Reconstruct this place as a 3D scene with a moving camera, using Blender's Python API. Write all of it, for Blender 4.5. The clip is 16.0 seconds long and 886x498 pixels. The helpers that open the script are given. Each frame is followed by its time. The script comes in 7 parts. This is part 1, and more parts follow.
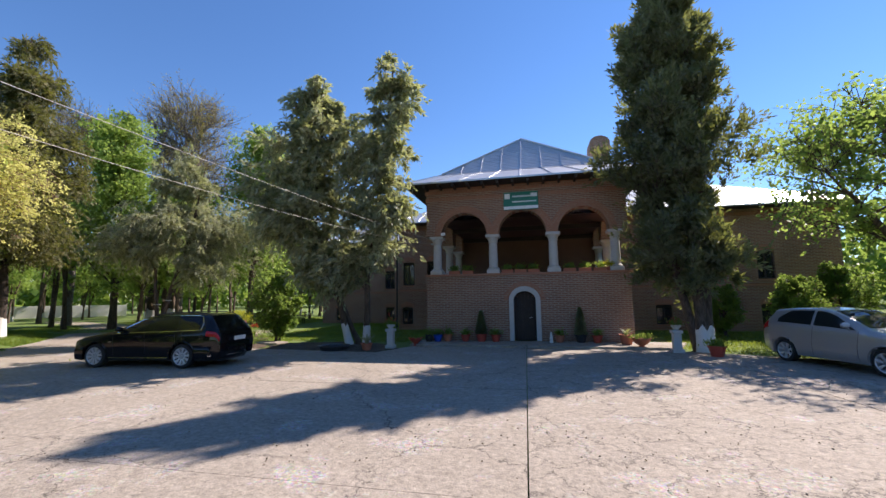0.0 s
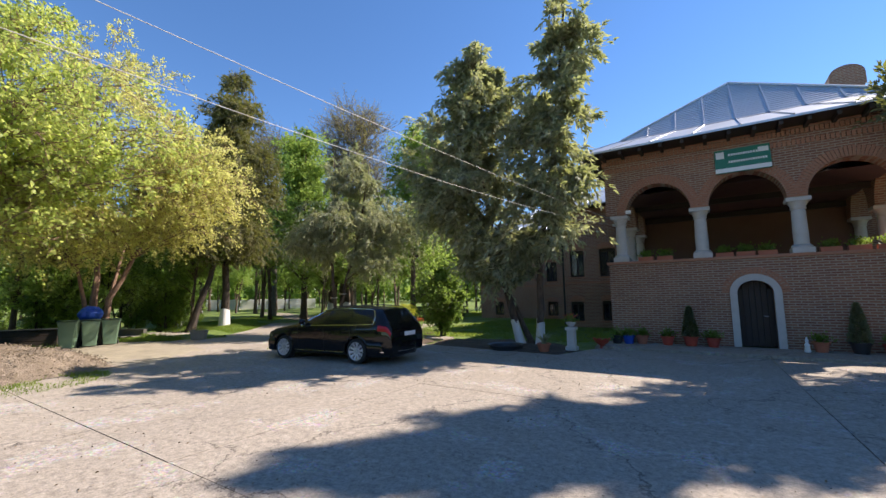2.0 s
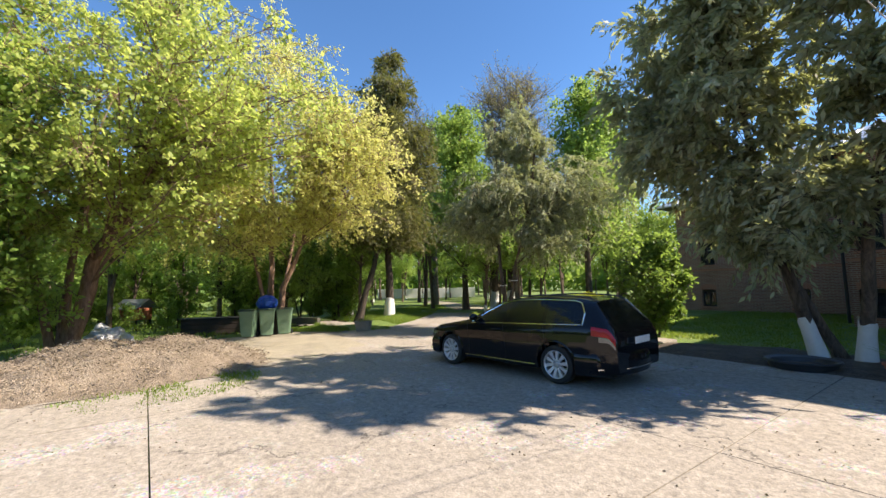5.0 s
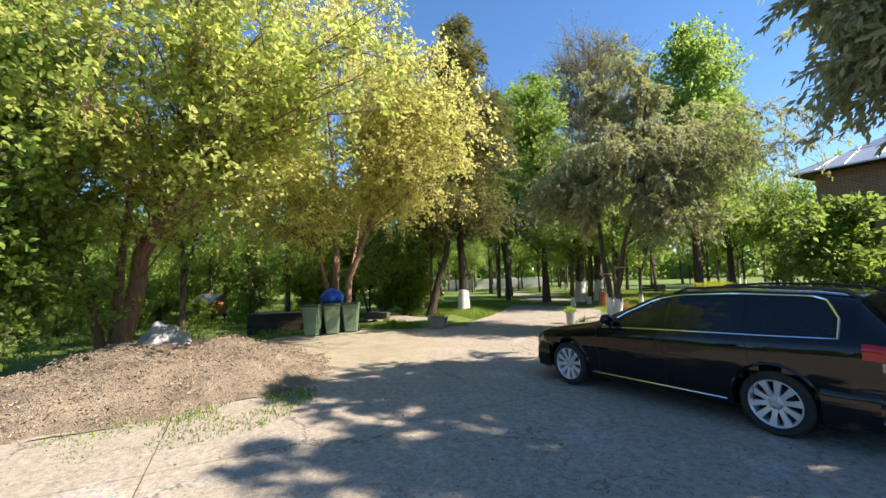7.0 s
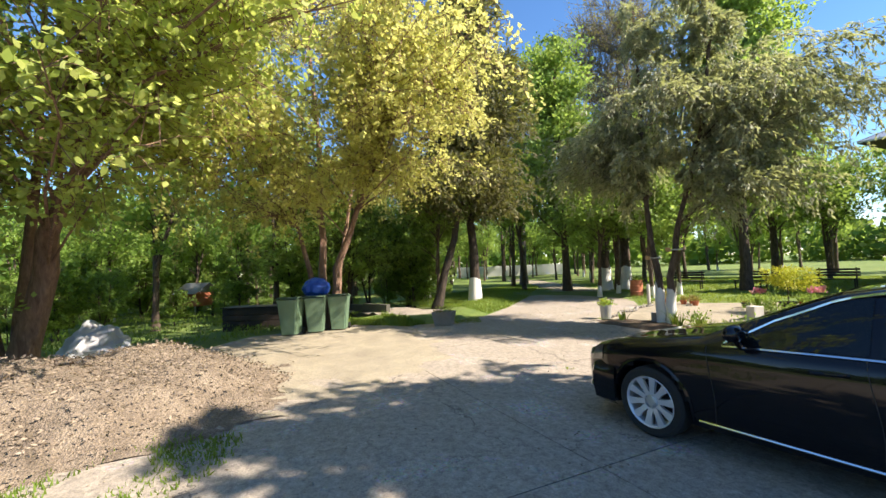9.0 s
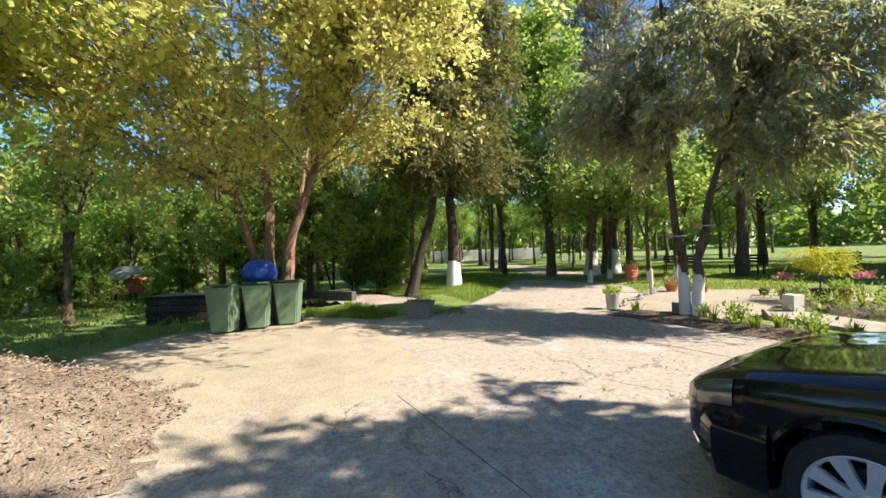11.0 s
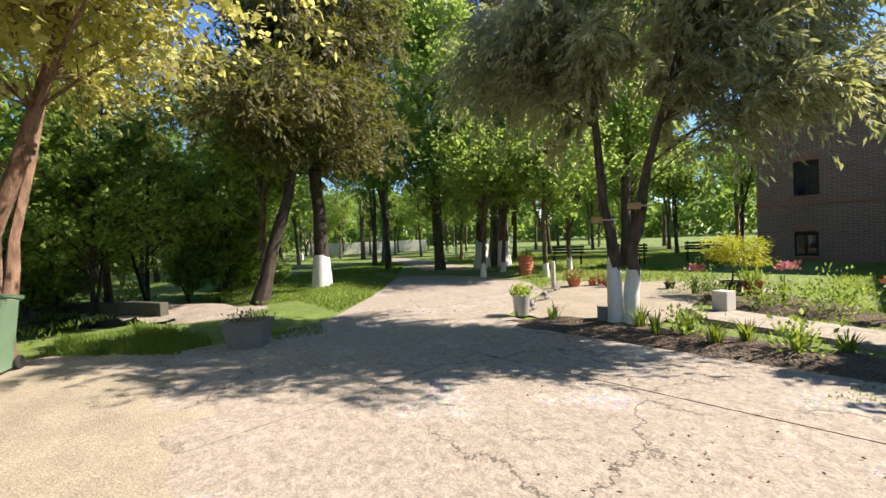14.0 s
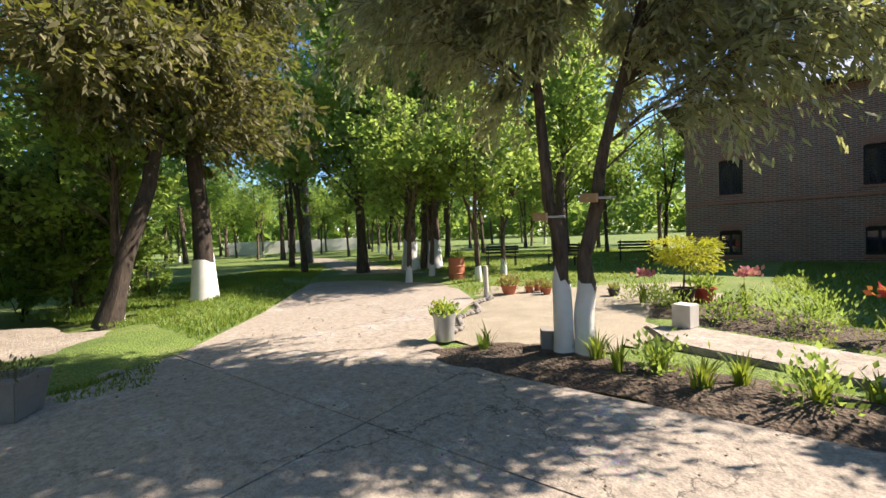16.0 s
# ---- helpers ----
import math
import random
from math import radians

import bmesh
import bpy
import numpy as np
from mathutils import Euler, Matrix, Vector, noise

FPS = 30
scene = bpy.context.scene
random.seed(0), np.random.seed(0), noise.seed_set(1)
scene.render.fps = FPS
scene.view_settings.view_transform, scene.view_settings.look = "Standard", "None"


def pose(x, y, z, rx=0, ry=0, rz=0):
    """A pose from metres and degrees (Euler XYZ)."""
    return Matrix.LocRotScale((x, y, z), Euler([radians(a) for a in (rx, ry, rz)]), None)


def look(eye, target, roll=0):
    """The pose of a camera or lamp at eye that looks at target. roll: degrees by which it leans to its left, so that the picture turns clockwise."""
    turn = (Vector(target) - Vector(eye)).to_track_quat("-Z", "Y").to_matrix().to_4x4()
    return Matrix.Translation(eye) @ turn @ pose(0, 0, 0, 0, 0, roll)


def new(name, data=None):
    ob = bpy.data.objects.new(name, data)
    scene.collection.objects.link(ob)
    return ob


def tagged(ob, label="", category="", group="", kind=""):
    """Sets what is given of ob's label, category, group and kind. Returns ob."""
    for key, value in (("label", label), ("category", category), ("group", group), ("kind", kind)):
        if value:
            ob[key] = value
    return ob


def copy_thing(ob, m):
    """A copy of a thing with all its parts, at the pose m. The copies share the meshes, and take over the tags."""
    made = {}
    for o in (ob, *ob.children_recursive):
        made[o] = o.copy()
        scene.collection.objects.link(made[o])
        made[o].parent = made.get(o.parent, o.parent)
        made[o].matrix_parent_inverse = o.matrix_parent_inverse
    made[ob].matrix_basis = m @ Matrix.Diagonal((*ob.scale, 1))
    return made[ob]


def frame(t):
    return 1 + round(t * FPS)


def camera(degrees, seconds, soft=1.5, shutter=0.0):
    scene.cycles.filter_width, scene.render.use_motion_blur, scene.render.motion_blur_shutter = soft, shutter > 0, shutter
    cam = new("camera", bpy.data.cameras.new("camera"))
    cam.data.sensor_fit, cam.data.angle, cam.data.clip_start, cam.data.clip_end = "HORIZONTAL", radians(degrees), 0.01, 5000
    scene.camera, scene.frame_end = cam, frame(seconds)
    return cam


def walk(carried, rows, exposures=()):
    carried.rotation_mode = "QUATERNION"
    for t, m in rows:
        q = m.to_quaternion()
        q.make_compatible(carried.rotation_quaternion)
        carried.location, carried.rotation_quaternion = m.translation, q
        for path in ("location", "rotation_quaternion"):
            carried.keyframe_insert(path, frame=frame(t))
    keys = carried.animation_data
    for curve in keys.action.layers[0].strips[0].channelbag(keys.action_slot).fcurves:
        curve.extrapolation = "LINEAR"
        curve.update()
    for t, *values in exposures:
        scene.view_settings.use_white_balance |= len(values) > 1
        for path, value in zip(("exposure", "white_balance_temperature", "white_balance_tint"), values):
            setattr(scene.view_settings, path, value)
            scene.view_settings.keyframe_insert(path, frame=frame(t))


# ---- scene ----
cam = camera(94.2, 16.0)
PATH = [
    (0, (1.925, 3.417, 1.821), (1.49, 5.354, 2.061), -0.7),
    (0.5, (1.578, 3.836, 1.791), (1.003, 5.735, 2.043), -0.8),
    (1, (1.226, 4.284, 1.809), (0.466, 6.117, 2.058), -0.7),
    (1.5, (0.843, 4.687, 1.796), (-0.09, 6.44, 2.035), -0.7),
    (2, (0.349, 5.09, 1.778), (-0.735, 6.757, 2.001), -0.8),
    (2.5, (-0.165, 5.543, 1.764), (-1.354, 7.138, 1.974), -0.8),
    (3, (-0.747, 5.909, 1.742), (-2.026, 7.433, 1.938), -0.9),
    (3.5, (-1.278, 6.295, 1.707), (-2.633, 7.753, 1.9), -1.1),
    (4, (-1.86, 6.587, 1.709), (-3.297, 7.964, 1.896), -1.2),
    (4.5, (-2.349, 6.952, 1.717), (-3.88, 8.225, 1.903), -1.2),
    (7, (-5.313, 8.182, 1.735), (-7.094, 9.079, 1.881), -2.1),
    (7.5, (-5.875, 8.324, 1.727), (-7.664, 9.208, 1.862), -2.1),
    (8, (-6.467, 8.758, 1.722), (-8.278, 9.599, 1.841), -2.1),
    (10.5, (-9.146, 10.095, 1.615), (-10.925, 11.008, 1.63), -2.1),
    (11, (-9.659, 10.339, 1.589), (-11.412, 11.302, 1.597), -2.1),
    (11.5, (-10.111, 10.639, 1.594), (-11.836, 11.65, 1.596), -2.1),
    (12, (-10.572, 10.884, 1.577), (-12.263, 11.951, 1.571), -2.2),
    (12.5, (-10.956, 11.215, 1.57), (-12.601, 12.352, 1.549), -2.2),
    (13, (-11.37, 11.555, 1.526), (-12.95, 12.78, 1.497), -2.2),
    (13.5, (-11.691, 11.922, 1.519), (-13.197, 13.236, 1.479), -2.3),
    (14, (-12.013, 12.357, 1.521), (-13.442, 13.756, 1.471), -2.4),
    (14.5, (-12.299, 12.767, 1.514), (-13.665, 14.227, 1.459), -2.4),
    (15, (-12.526, 13.241, 1.523), (-13.834, 14.753, 1.461), -2.0),
    (15.5, (-12.786, 13.629, 1.55), (-14.044, 15.183, 1.482), -2.3),
    (16, (-12.975, 14.084, 1.565), (-14.173, 15.684, 1.491), -2.4),
]
walk(cam, [(t, look(eye, target, roll)) for t, eye, target, roll in PATH], [(0, 0.75, 6350, 20), (3, 1.02, 6550, 15), (7, 1.16, 6700, 13), (10.5, 1.33, 6600, 13), (13, 1.12, 6600, 15), (16, 1.24, 6650, 17)])

# ---- world ----
SUN_EL, SUN_DIR = radians(43.5), Vector((0.68, 0.733, 0)).normalized()
world = bpy.data.worlds.new("world")
scene.world = world
world.use_nodes = True
wn = world.node_tree.nodes
sky = wn.new("ShaderNodeTexSky")
sky.sky_type, sky.sun_disc = "NISHITA", False
sky.sun_elevation, sky.sun_rotation = SUN_EL, math.atan2(SUN_DIR.x, SUN_DIR.y)
sky.air_density, sky.dust_density, sky.ozone_density = 1.0, 0.0, 5.0
wn["Background"].inputs["Strength"].default_value = 0.108
deep = wn.new("ShaderNodeHueSaturation")
deep.inputs["Saturation"].default_value = 1.12
world.node_tree.links.new(sky.outputs["Color"], deep.inputs["Color"])
world.node_tree.links.new(deep.outputs["Color"], wn["Background"].inputs["Color"])
sun = new("sun", bpy.data.lights.new("sun", "SUN"))
sun.data.energy, sun.data.angle, sun.data.color = 5.6, radians(0.6), (1.0, 0.90, 0.76)
sun.matrix_world = look((0, 0, 40), Vector((0, 0, 40)) - (SUN_DIR * math.cos(SUN_EL) + Vector((0, 0, math.sin(SUN_EL)))))

# ---- materials ----
def material(name, rough=0.8, metal=0.0):
    m = bpy.data.materials.new(name)
    m.use_nodes = True
    b = m.node_tree.nodes["Principled BSDF"]
    b.inputs["Roughness"].default_value, b.inputs["Metallic"].default_value = rough, metal
    return m, m.node_tree.nodes, m.node_tree.links, b


def node(ns, kind, **values):
    n = ns.new(kind)
    for key, value in values.items():
        n.inputs[key].default_value = value
    return n


def ramp(ns, ls, src, stops):
    r = ns.new("ShaderNodeValToRGB")
    while len(r.color_ramp.elements) < len(stops):
        r.color_ramp.elements.new(0.5)
    for e, (p, c) in zip(r.color_ramp.elements, stops):
        e.position, e.color = p, (*c, 1) if len(c) == 3 else c
    ls.new(src, r.inputs[0])
    return r.outputs[0]


def mix(ns, ls, fac, a, b, blend="MIX"):
    n = ns.new("ShaderNodeMix")
    n.data_type, n.blend_type = "RGBA", blend
    for key, v in ((0, fac), (6, a), (7, b)):
        if isinstance(v, (int, float)):
            n.inputs[key].default_value = v
        elif isinstance(v, tuple):
            n.inputs[key].default_value = (*v, 1)
        else:
            ls.new(v, n.inputs[key])
    return n.outputs[2]


def coords(ns, ls, kind="Object", scale=(1, 1, 1)):
    c, m = ns.new("ShaderNodeTexCoord"), ns.new("ShaderNodeMapping")
    m.inputs["Scale"].default_value = scale
    ls.new(c.outputs[kind], m.inputs["Vector"])
    return m.outputs[0]


def world_pos(ns):
    return ns.new("ShaderNodeNewGeometry").outputs["Position"]


def noise_of(ns, ls, vec, scale, detail=5, rough=0.6, distort=0.0):
    n = node(ns, "ShaderNodeTexNoise", Scale=scale, Detail=detail, Roughness=rough, Distortion=distort)
    ls.new(vec, n.inputs["Vector"])
    return n.outputs["Fac"]


def bump(ns, ls, b, height, strength=0.4, distance=0.02, base=None):
    n = node(ns, "ShaderNodeBump", Strength=strength, Distance=distance)
    ls.new(height, n.inputs["Height"])
    if base is not None:
        ls.new(base, n.inputs["Normal"])
    ls.new(n.outputs[0], b.inputs["Normal"])
    return n.outputs[0]


def rough_paint(name, c1, c2, scale=8.0, rough=0.7, metal=0.0, relief=0.2, fine=60.0, spec=0.5):
    """A surface of two tones, mottled at two scales, with a fine relief."""
    m, ns, ls, b = material(name, rough, metal)
    v = coords(ns, ls)
    a, f = noise_of(ns, ls, v, scale), noise_of(ns, ls, v, fine, 3)
    col = mix(ns, ls, a, c1, c2)
    col = mix(ns, ls, 0.35, col, ramp(ns, ls, f, [(0.3, (0.45, 0.45, 0.45)), (0.7, (0.6, 0.6, 0.6))]), "OVERLAY")
    ls.new(col, b.inputs["Base Color"])
    b.inputs["Specular IOR Level"].default_value = spec
    if relief:
        bump(ns, ls, b, f, relief, 0.01)
    return m


def leaf_material(name, c1, c2, c3, through_=0.45, rough=0.5, shine=(0.55, 0.6, 0.05)):
    """Leaves: colour varies from leaf to leaf and in broad patches; light shines through."""
    m, ns, ls, b = material(name, rough)
    g = ns.new("ShaderNodeNewGeometry")
    big = noise_of(ns, ls, g.outputs["Position"], 0.7, 3)
    col = ramp(ns, ls, g.outputs["Random Per Island"], [(0.0, c1), (0.55, c2), (1.0, c3)])
    col = mix(ns, ls, 0.5, col, ramp(ns, ls, big, [(0.3, tuple(x * 0.75 for x in c1)), (0.7, c3)]))
    ls.new(col, b.inputs["Base Color"])
    b.inputs["Specular IOR Level"].default_value = 0.3
    t = ns.new("ShaderNodeBsdfTranslucent")
    ls.new(mix(ns, ls, 0.4, col, shine), t.inputs["Color"])
    s = node(ns, "ShaderNodeMixShader", Fac=through_)
    ls.new(b.outputs[0], s.inputs[1])
    ls.new(t.outputs[0], s.inputs[2])
    ls.new(s.outputs[0], ns["Material Output"].inputs["Surface"])
    return m


def concrete_material(name, crazed):
    """Worn concrete with pebbles, stains and long cracks; a crazed slab is netted with finer ones."""
    m, ns, ls, b = material(name, 0.9)
    p = world_pos(ns)
    big, mid, fine = noise_of(ns, ls, p, 0.25, 6), noise_of(ns, ls, p, 2.2, 6, 0.7), noise_of(ns, ls, p, 26, 4, 0.7)
    col = mix(ns, ls, big, (0.235, 0.203, 0.163), (0.36, 0.315, 0.26))
    col = mix(ns, ls, ramp(ns, ls, mid, [(0.42, (0, 0, 0)), (0.62, (0.75, 0.75, 0.75))]), col, (0.28, 0.243, 0.195))
    # exposed pebbles where the skin has worn off
    peb = node(ns, "ShaderNodeTexVoronoi", Scale=42.0)
    ls.new(p, peb.inputs["Vector"])
    worn = ramp(ns, ls, noise_of(ns, ls, p, 0.9, 5, 0.65), [(0.54, (0, 0, 0)), (0.64, (0.8, 0.8, 0.8))])
    pebc = mix(ns, ls, 0.55, peb.outputs["Color"], (0.34, 0.305, 0.255), "MIX")
    pebc = mix(ns, ls, 0.45, pebc, (0.29, 0.26, 0.22))
    col = mix(ns, ls, worn, col, pebc)
    col = mix(ns, ls, ramp(ns, ls, fine, [(0.34, (0.6, 0.6, 0.6)), (0.48, (0, 0, 0))]), col, (0.16, 0.14, 0.115))
    grit = noise_of(ns, ls, p, 75, 3, 0.8)
    col = mix(ns, ls, 0.42, col, ramp(ns, ls, grit, [(0.34, (0.25, 0.25, 0.25)), (0.66, (0.75, 0.75, 0.75))]), "OVERLAY")
    blot = ramp(ns, ls, noise_of(ns, ls, p, 6.0, 5, 0.75, 0.6), [(0.52, (0, 0, 0)), (0.66, (0.4, 0.4, 0.4))])
    col = mix(ns, ls, blot, col, (0.37, 0.33, 0.27))
    # cracks
    warp = node(ns, "ShaderNodeTexNoise", Scale=0.8, Detail=6.0, Roughness=0.7)
    ls.new(p, warp.inputs["Vector"])
    add = ns.new("ShaderNodeVectorMath")
    add.operation = "MULTIPLY_ADD"
    ls.new(warp.outputs["Color"], add.inputs[0])
    add.inputs[1].default_value = (1.6, 1.6, 0)
    ls.new(p, add.inputs[2])
    cr = node(ns, "ShaderNodeTexVoronoi", Scale=0.33)
    cr.feature, cr.voronoi_dimensions = "DISTANCE_TO_EDGE", "2D"
    ls.new(add.outputs[0], cr.inputs["Vector"])
    crack = ramp(ns, ls, cr.outputs["Distance"], [(0.0, (1, 1, 1)), (0.008, (0, 0, 0))])
    gate = ramp(ns, ls, noise_of(ns, ls, p, 0.35, 3), [(0.42, (0, 0, 0)), (0.5, (1, 1, 1))])
    crackm = mix(ns, ls, 1.0, crack, gate, "MULTIPLY")
    net = node(ns, "ShaderNodeTexVoronoi", Scale=1.5 if crazed else 0.8)
    net.feature, net.voronoi_dimensions = "DISTANCE_TO_EDGE", "2D"
    ls.new(add.outputs[0], net.inputs["Vector"])
    craze = ramp(ns, ls, net.outputs["Distance"], [(0.0, (0.9, 0.9, 0.9)), (0.03 if crazed else 0.012, (0, 0, 0))])
    where = ramp(ns, ls, noise_of(ns, ls, p, 0.6, 4), [(0.36, (0, 0, 0)), (0.46, (1, 1, 1))] if crazed else [(0.5, (0, 0, 0)), (0.6, (0.8, 0.8, 0.8))])
    crackm = mix(ns, ls, 1.0, crackm, mix(ns, ls, 1.0, craze, where, "MULTIPLY"), "LIGHTEN")
    speck = noise_of(ns, ls, p, 11, 6, 0.85, 0.4)
    col = mix(ns, ls, 0.55, col, ramp(ns, ls, speck, [(0.36, (0.18, 0.18, 0.18)), (0.5, (0.5, 0.5, 0.5)), (0.64, (0.8, 0.8, 0.8))]), "OVERLAY")
    col = mix(ns, ls, crackm, col, (0.07, 0.06, 0.05))
    ls.new(col, b.inputs["Base Color"])
    h = mix(ns, ls, 0.6, fine, peb.outputs["Distance"])
    h = mix(ns, ls, crackm, h, (0.0, 0.0, 0.0))
    bump(ns, ls, b, h, 0.3, 0.02)
    return m


def soil_material(name, cols, scale=1.5, chip=30.0, strength=0.6):
    m, ns, ls, b = material(name, 0.95)
    p = world_pos(ns)
    a, f = noise_of(ns, ls, p, scale, 6, 0.7), noise_of(ns, ls, p, chip, 4, 0.75)
    v = node(ns, "ShaderNodeTexVoronoi", Scale=chip * 1.2)
    ls.new(p, v.inputs["Vector"])
    col = ramp(ns, ls, a, [(0.3, cols[0]), (0.5, cols[1]), (0.7, cols[2])])
    col = mix(ns, ls, 0.5, col, ramp(ns, ls, f, [(0.36, (0.12, 0.12, 0.12)), (0.64, (0.88, 0.88, 0.88))]), "OVERLAY")
    ls.new(col, b.inputs["Base Color"])
    bump(ns, ls, b, mix(ns, ls, 0.5, f, v.outputs["Distance"]), strength, 0.06)
    return m


def brick_material(name, c1, c2, mortar, course=0.075, length=0.28, joint=0.018):
    """Thin bricks in courses with pale lime joints; rows run round corners."""
    m, ns, ls, b = material(name, 0.9)
    g = ns.new("ShaderNodeNewGeometry")
    sep, sepn, com = ns.new("ShaderNodeSeparateXYZ"), ns.new("ShaderNodeSeparateXYZ"), ns.new("ShaderNodeCombineXYZ")
    ls.new(g.outputs["Position"], sep.inputs[0])
    ls.new(g.outputs["True Normal"], sepn.inputs[0])
    ab = ns.new("ShaderNodeMath")
    ab.operation = "ABSOLUTE"
    ls.new(sepn.outputs["Y"], ab.inputs[0])
    gt = ns.new("ShaderNodeMath")
    gt.operation = "GREATER_THAN"
    ls.new(ab.outputs[0], gt.inputs[0])
    gt.inputs[1].default_value = 0.5
    pick = ns.new("ShaderNodeMix")
    ls.new(gt.outputs[0], pick.inputs[0])
    ls.new(sep.outputs["Y"], pick.inputs[2])
    ls.new(sep.outputs["X"], pick.inputs[3])
    ls.new(pick.outputs[0], com.inputs["X"])
    ls.new(sep.outputs["Z"], com.inputs["Y"])
    br = node(ns, "ShaderNodeTexBrick", Color1=(*c1, 1), Color2=(*c2, 1), Mortar=(*mortar, 1), Scale=1.0)
    br.inputs["Brick Width"].default_value, br.inputs["Row Height"].default_value = length, course
    br.inputs["Mortar Size"].default_value, br.inputs["Mortar Smooth"].default_value = joint, 0.3
    wob = node(ns, "ShaderNodeTexNoise", Scale=1.2, Detail=3.0)
    ls.new(g.outputs["Position"], wob.inputs["Vector"])
    add = ns.new("ShaderNodeVectorMath")
    add.operation = "MULTIPLY_ADD"
    ls.new(wob.outputs["Color"], add.inputs[0])
    add.inputs[1].default_value = (0.05, 0.05, 0)
    ls.new(com.outputs[0], add.inputs[2])
    ls.new(add.outputs[0], br.inputs["Vector"])
    stain = noise_of(ns, ls, g.outputs["Position"], 0.6, 6, 0.7)
    fine = noise_of(ns, ls, g.outputs["Position"], 22, 4, 0.7)
    col = mix(ns, ls, 0.6, br.outputs["Color"], ramp(ns, ls, stain, [(0.3, (0.35, 0.33, 0.33)), (0.7, (0.62, 0.6, 0.58))]), "OVERLAY")
    col = mix(ns, ls, 0.3, col, ramp(ns, ls, fine, [(0.3, (0.3, 0.3, 0.3)), (0.7, (0.7, 0.7, 0.7))]), "OVERLAY")
    ls.new(col, b.inputs["Base Color"])
    h = mix(ns, ls, br.outputs["Fac"], fine, (0.0, 0.0, 0.0))
    bump(ns, ls, b, h, 0.7, 0.03)
    return m


def metal_sheet_material():
    m, ns, ls, b = material("zinc_sheet", 0.38, 0.75)
    p = world_pos(ns)
    a, f = noise_of(ns, ls, p, 0.9, 5, 0.65), noise_of(ns, ls, p, 9, 4, 0.7)
    ls.new(mix(ns, ls, a, (0.42, 0.45, 0.48), (0.66, 0.68, 0.70)), b.inputs["Base Color"])
    r = ns.new("ShaderNodeMapRange")
    r.inputs["To Min"].default_value, r.inputs["To Max"].default_value = 0.32, 0.55
    ls.new(f, r.inputs["Value"])
    ls.new(r.outputs[0], b.inputs["Roughness"])
    bump(ns, ls, b, a, 0.15, 0.02)
    return m


def car_paint(name, c, flake=0.0, rough=0.12):
    m, ns, ls, b = material(name, 0.35, flake)
    v = coords(ns, ls)
    dust = noise_of(ns, ls, v, 3.0, 5)
    ls.new(mix(ns, ls, ramp(ns, ls, dust, [(0.45, (0, 0, 0)), (0.8, (0.012, 0.012, 0.012))]), c, (0.3, 0.28, 0.25)), b.inputs["Base Color"])
    b.inputs["Coat Weight"].default_value, b.inputs["Coat Roughness"].default_value = 1.0, rough * 0.3
    b.inputs["Specular IOR Level"].default_value = 0.05 if flake == 0 else 0.4
    b.inputs["Coat IOR"].default_value = 1.42
    return m


def glass_material(name, tint, rough=0.02, alpha=0.75):
    """Tinted pane: a glossy skin over darkened see-through."""
    m, ns, ls, b = material(name, rough)
    b.inputs["Base Color"].default_value = (*tint, 1)
    b.inputs["IOR"].default_value = 1.5
    b.inputs["Alpha"].default_value = alpha
    return m


def bark_material(name, c1, c2):
    m, ns, ls, b = material(name, 0.95)
    v = coords(ns, ls, "Object", (1, 1, 0.25))
    a = noise_of(ns, ls, v, 14, 6, 0.7, 0.5)
    ls.new(mix(ns, ls, ramp(ns, ls, a, [(0.35, (0, 0, 0)), (0.65, (1, 1, 1))]), c1, c2), b.inputs["Base Color"])
    bump(ns, ls, b, a, 0.9, 0.04)
    return m


CONCRETE = concrete_material("concrete", False)
CRAZED = concrete_material("crazed_concrete", True)
GRASS_GROUND = soil_material("grass_ground", [(0.07, 0.115, 0.02), (0.12, 0.18, 0.03), (0.19, 0.20, 0.07)], 0.6, 25)
SAND = soil_material("sandy_dirt", [(0.225, 0.195, 0.145), (0.28, 0.245, 0.18), (0.335, 0.295, 0.215)], 1.6, 60, 0.3)
CHIPS = soil_material("wood_chips", [(0.13, 0.10, 0.07), (0.21, 0.165, 0.12), (0.30, 0.245, 0.18)], 2.4, 40, 0.8)
GREY_EARTH = soil_material("grey_earth", [(0.20, 0.175, 0.14), (0.27, 0.235, 0.19), (0.34, 0.30, 0.24)], 1.2, 24, 0.6)
MULCH = soil_material("dark_soil", [(0.05, 0.035, 0.022), (0.085, 0.06, 0.04), (0.13, 0.10, 0.07)], 2.0, 20, 0.9)
BRICK = brick_material("brick_courses", (0.215, 0.092, 0.06), (0.31, 0.15, 0.09), (0.36, 0.29, 0.22))
ARCH_BRICK = rough_paint("arch_brick", (0.33, 0.15, 0.09), (0.42, 0.22, 0.14), 3.0, 0.9, relief=0.5)
STONE = rough_paint("pale_stone", (0.42, 0.40, 0.37), (0.58, 0.56, 0.52), 5.0, 0.85, relief=0.35)
GREY_STONE = rough_paint("grey_stone", (0.17, 0.155, 0.135), (0.30, 0.28, 0.25), 4.0, 0.9, relief=0.5)
# darker copy of GREY_STONE: the trees' shade on the kerb, put into its colour
SHADED_STONE = rough_paint("shaded_stone", (0.045, 0.043, 0.034), (0.10, 0.095, 0.075), 4.0, 0.9, relief=0.5)
ZINC = metal_sheet_material()
DARK_WOOD = rough_paint("dark_wood", (0.018, 0.012, 0.009), (0.038, 0.025, 0.017), 6.0, 0.65)
PLANK_WOOD = rough_paint("sawn_wood", (0.40, 0.24, 0.13), (0.55, 0.36, 0.21), 6.0, 0.75)
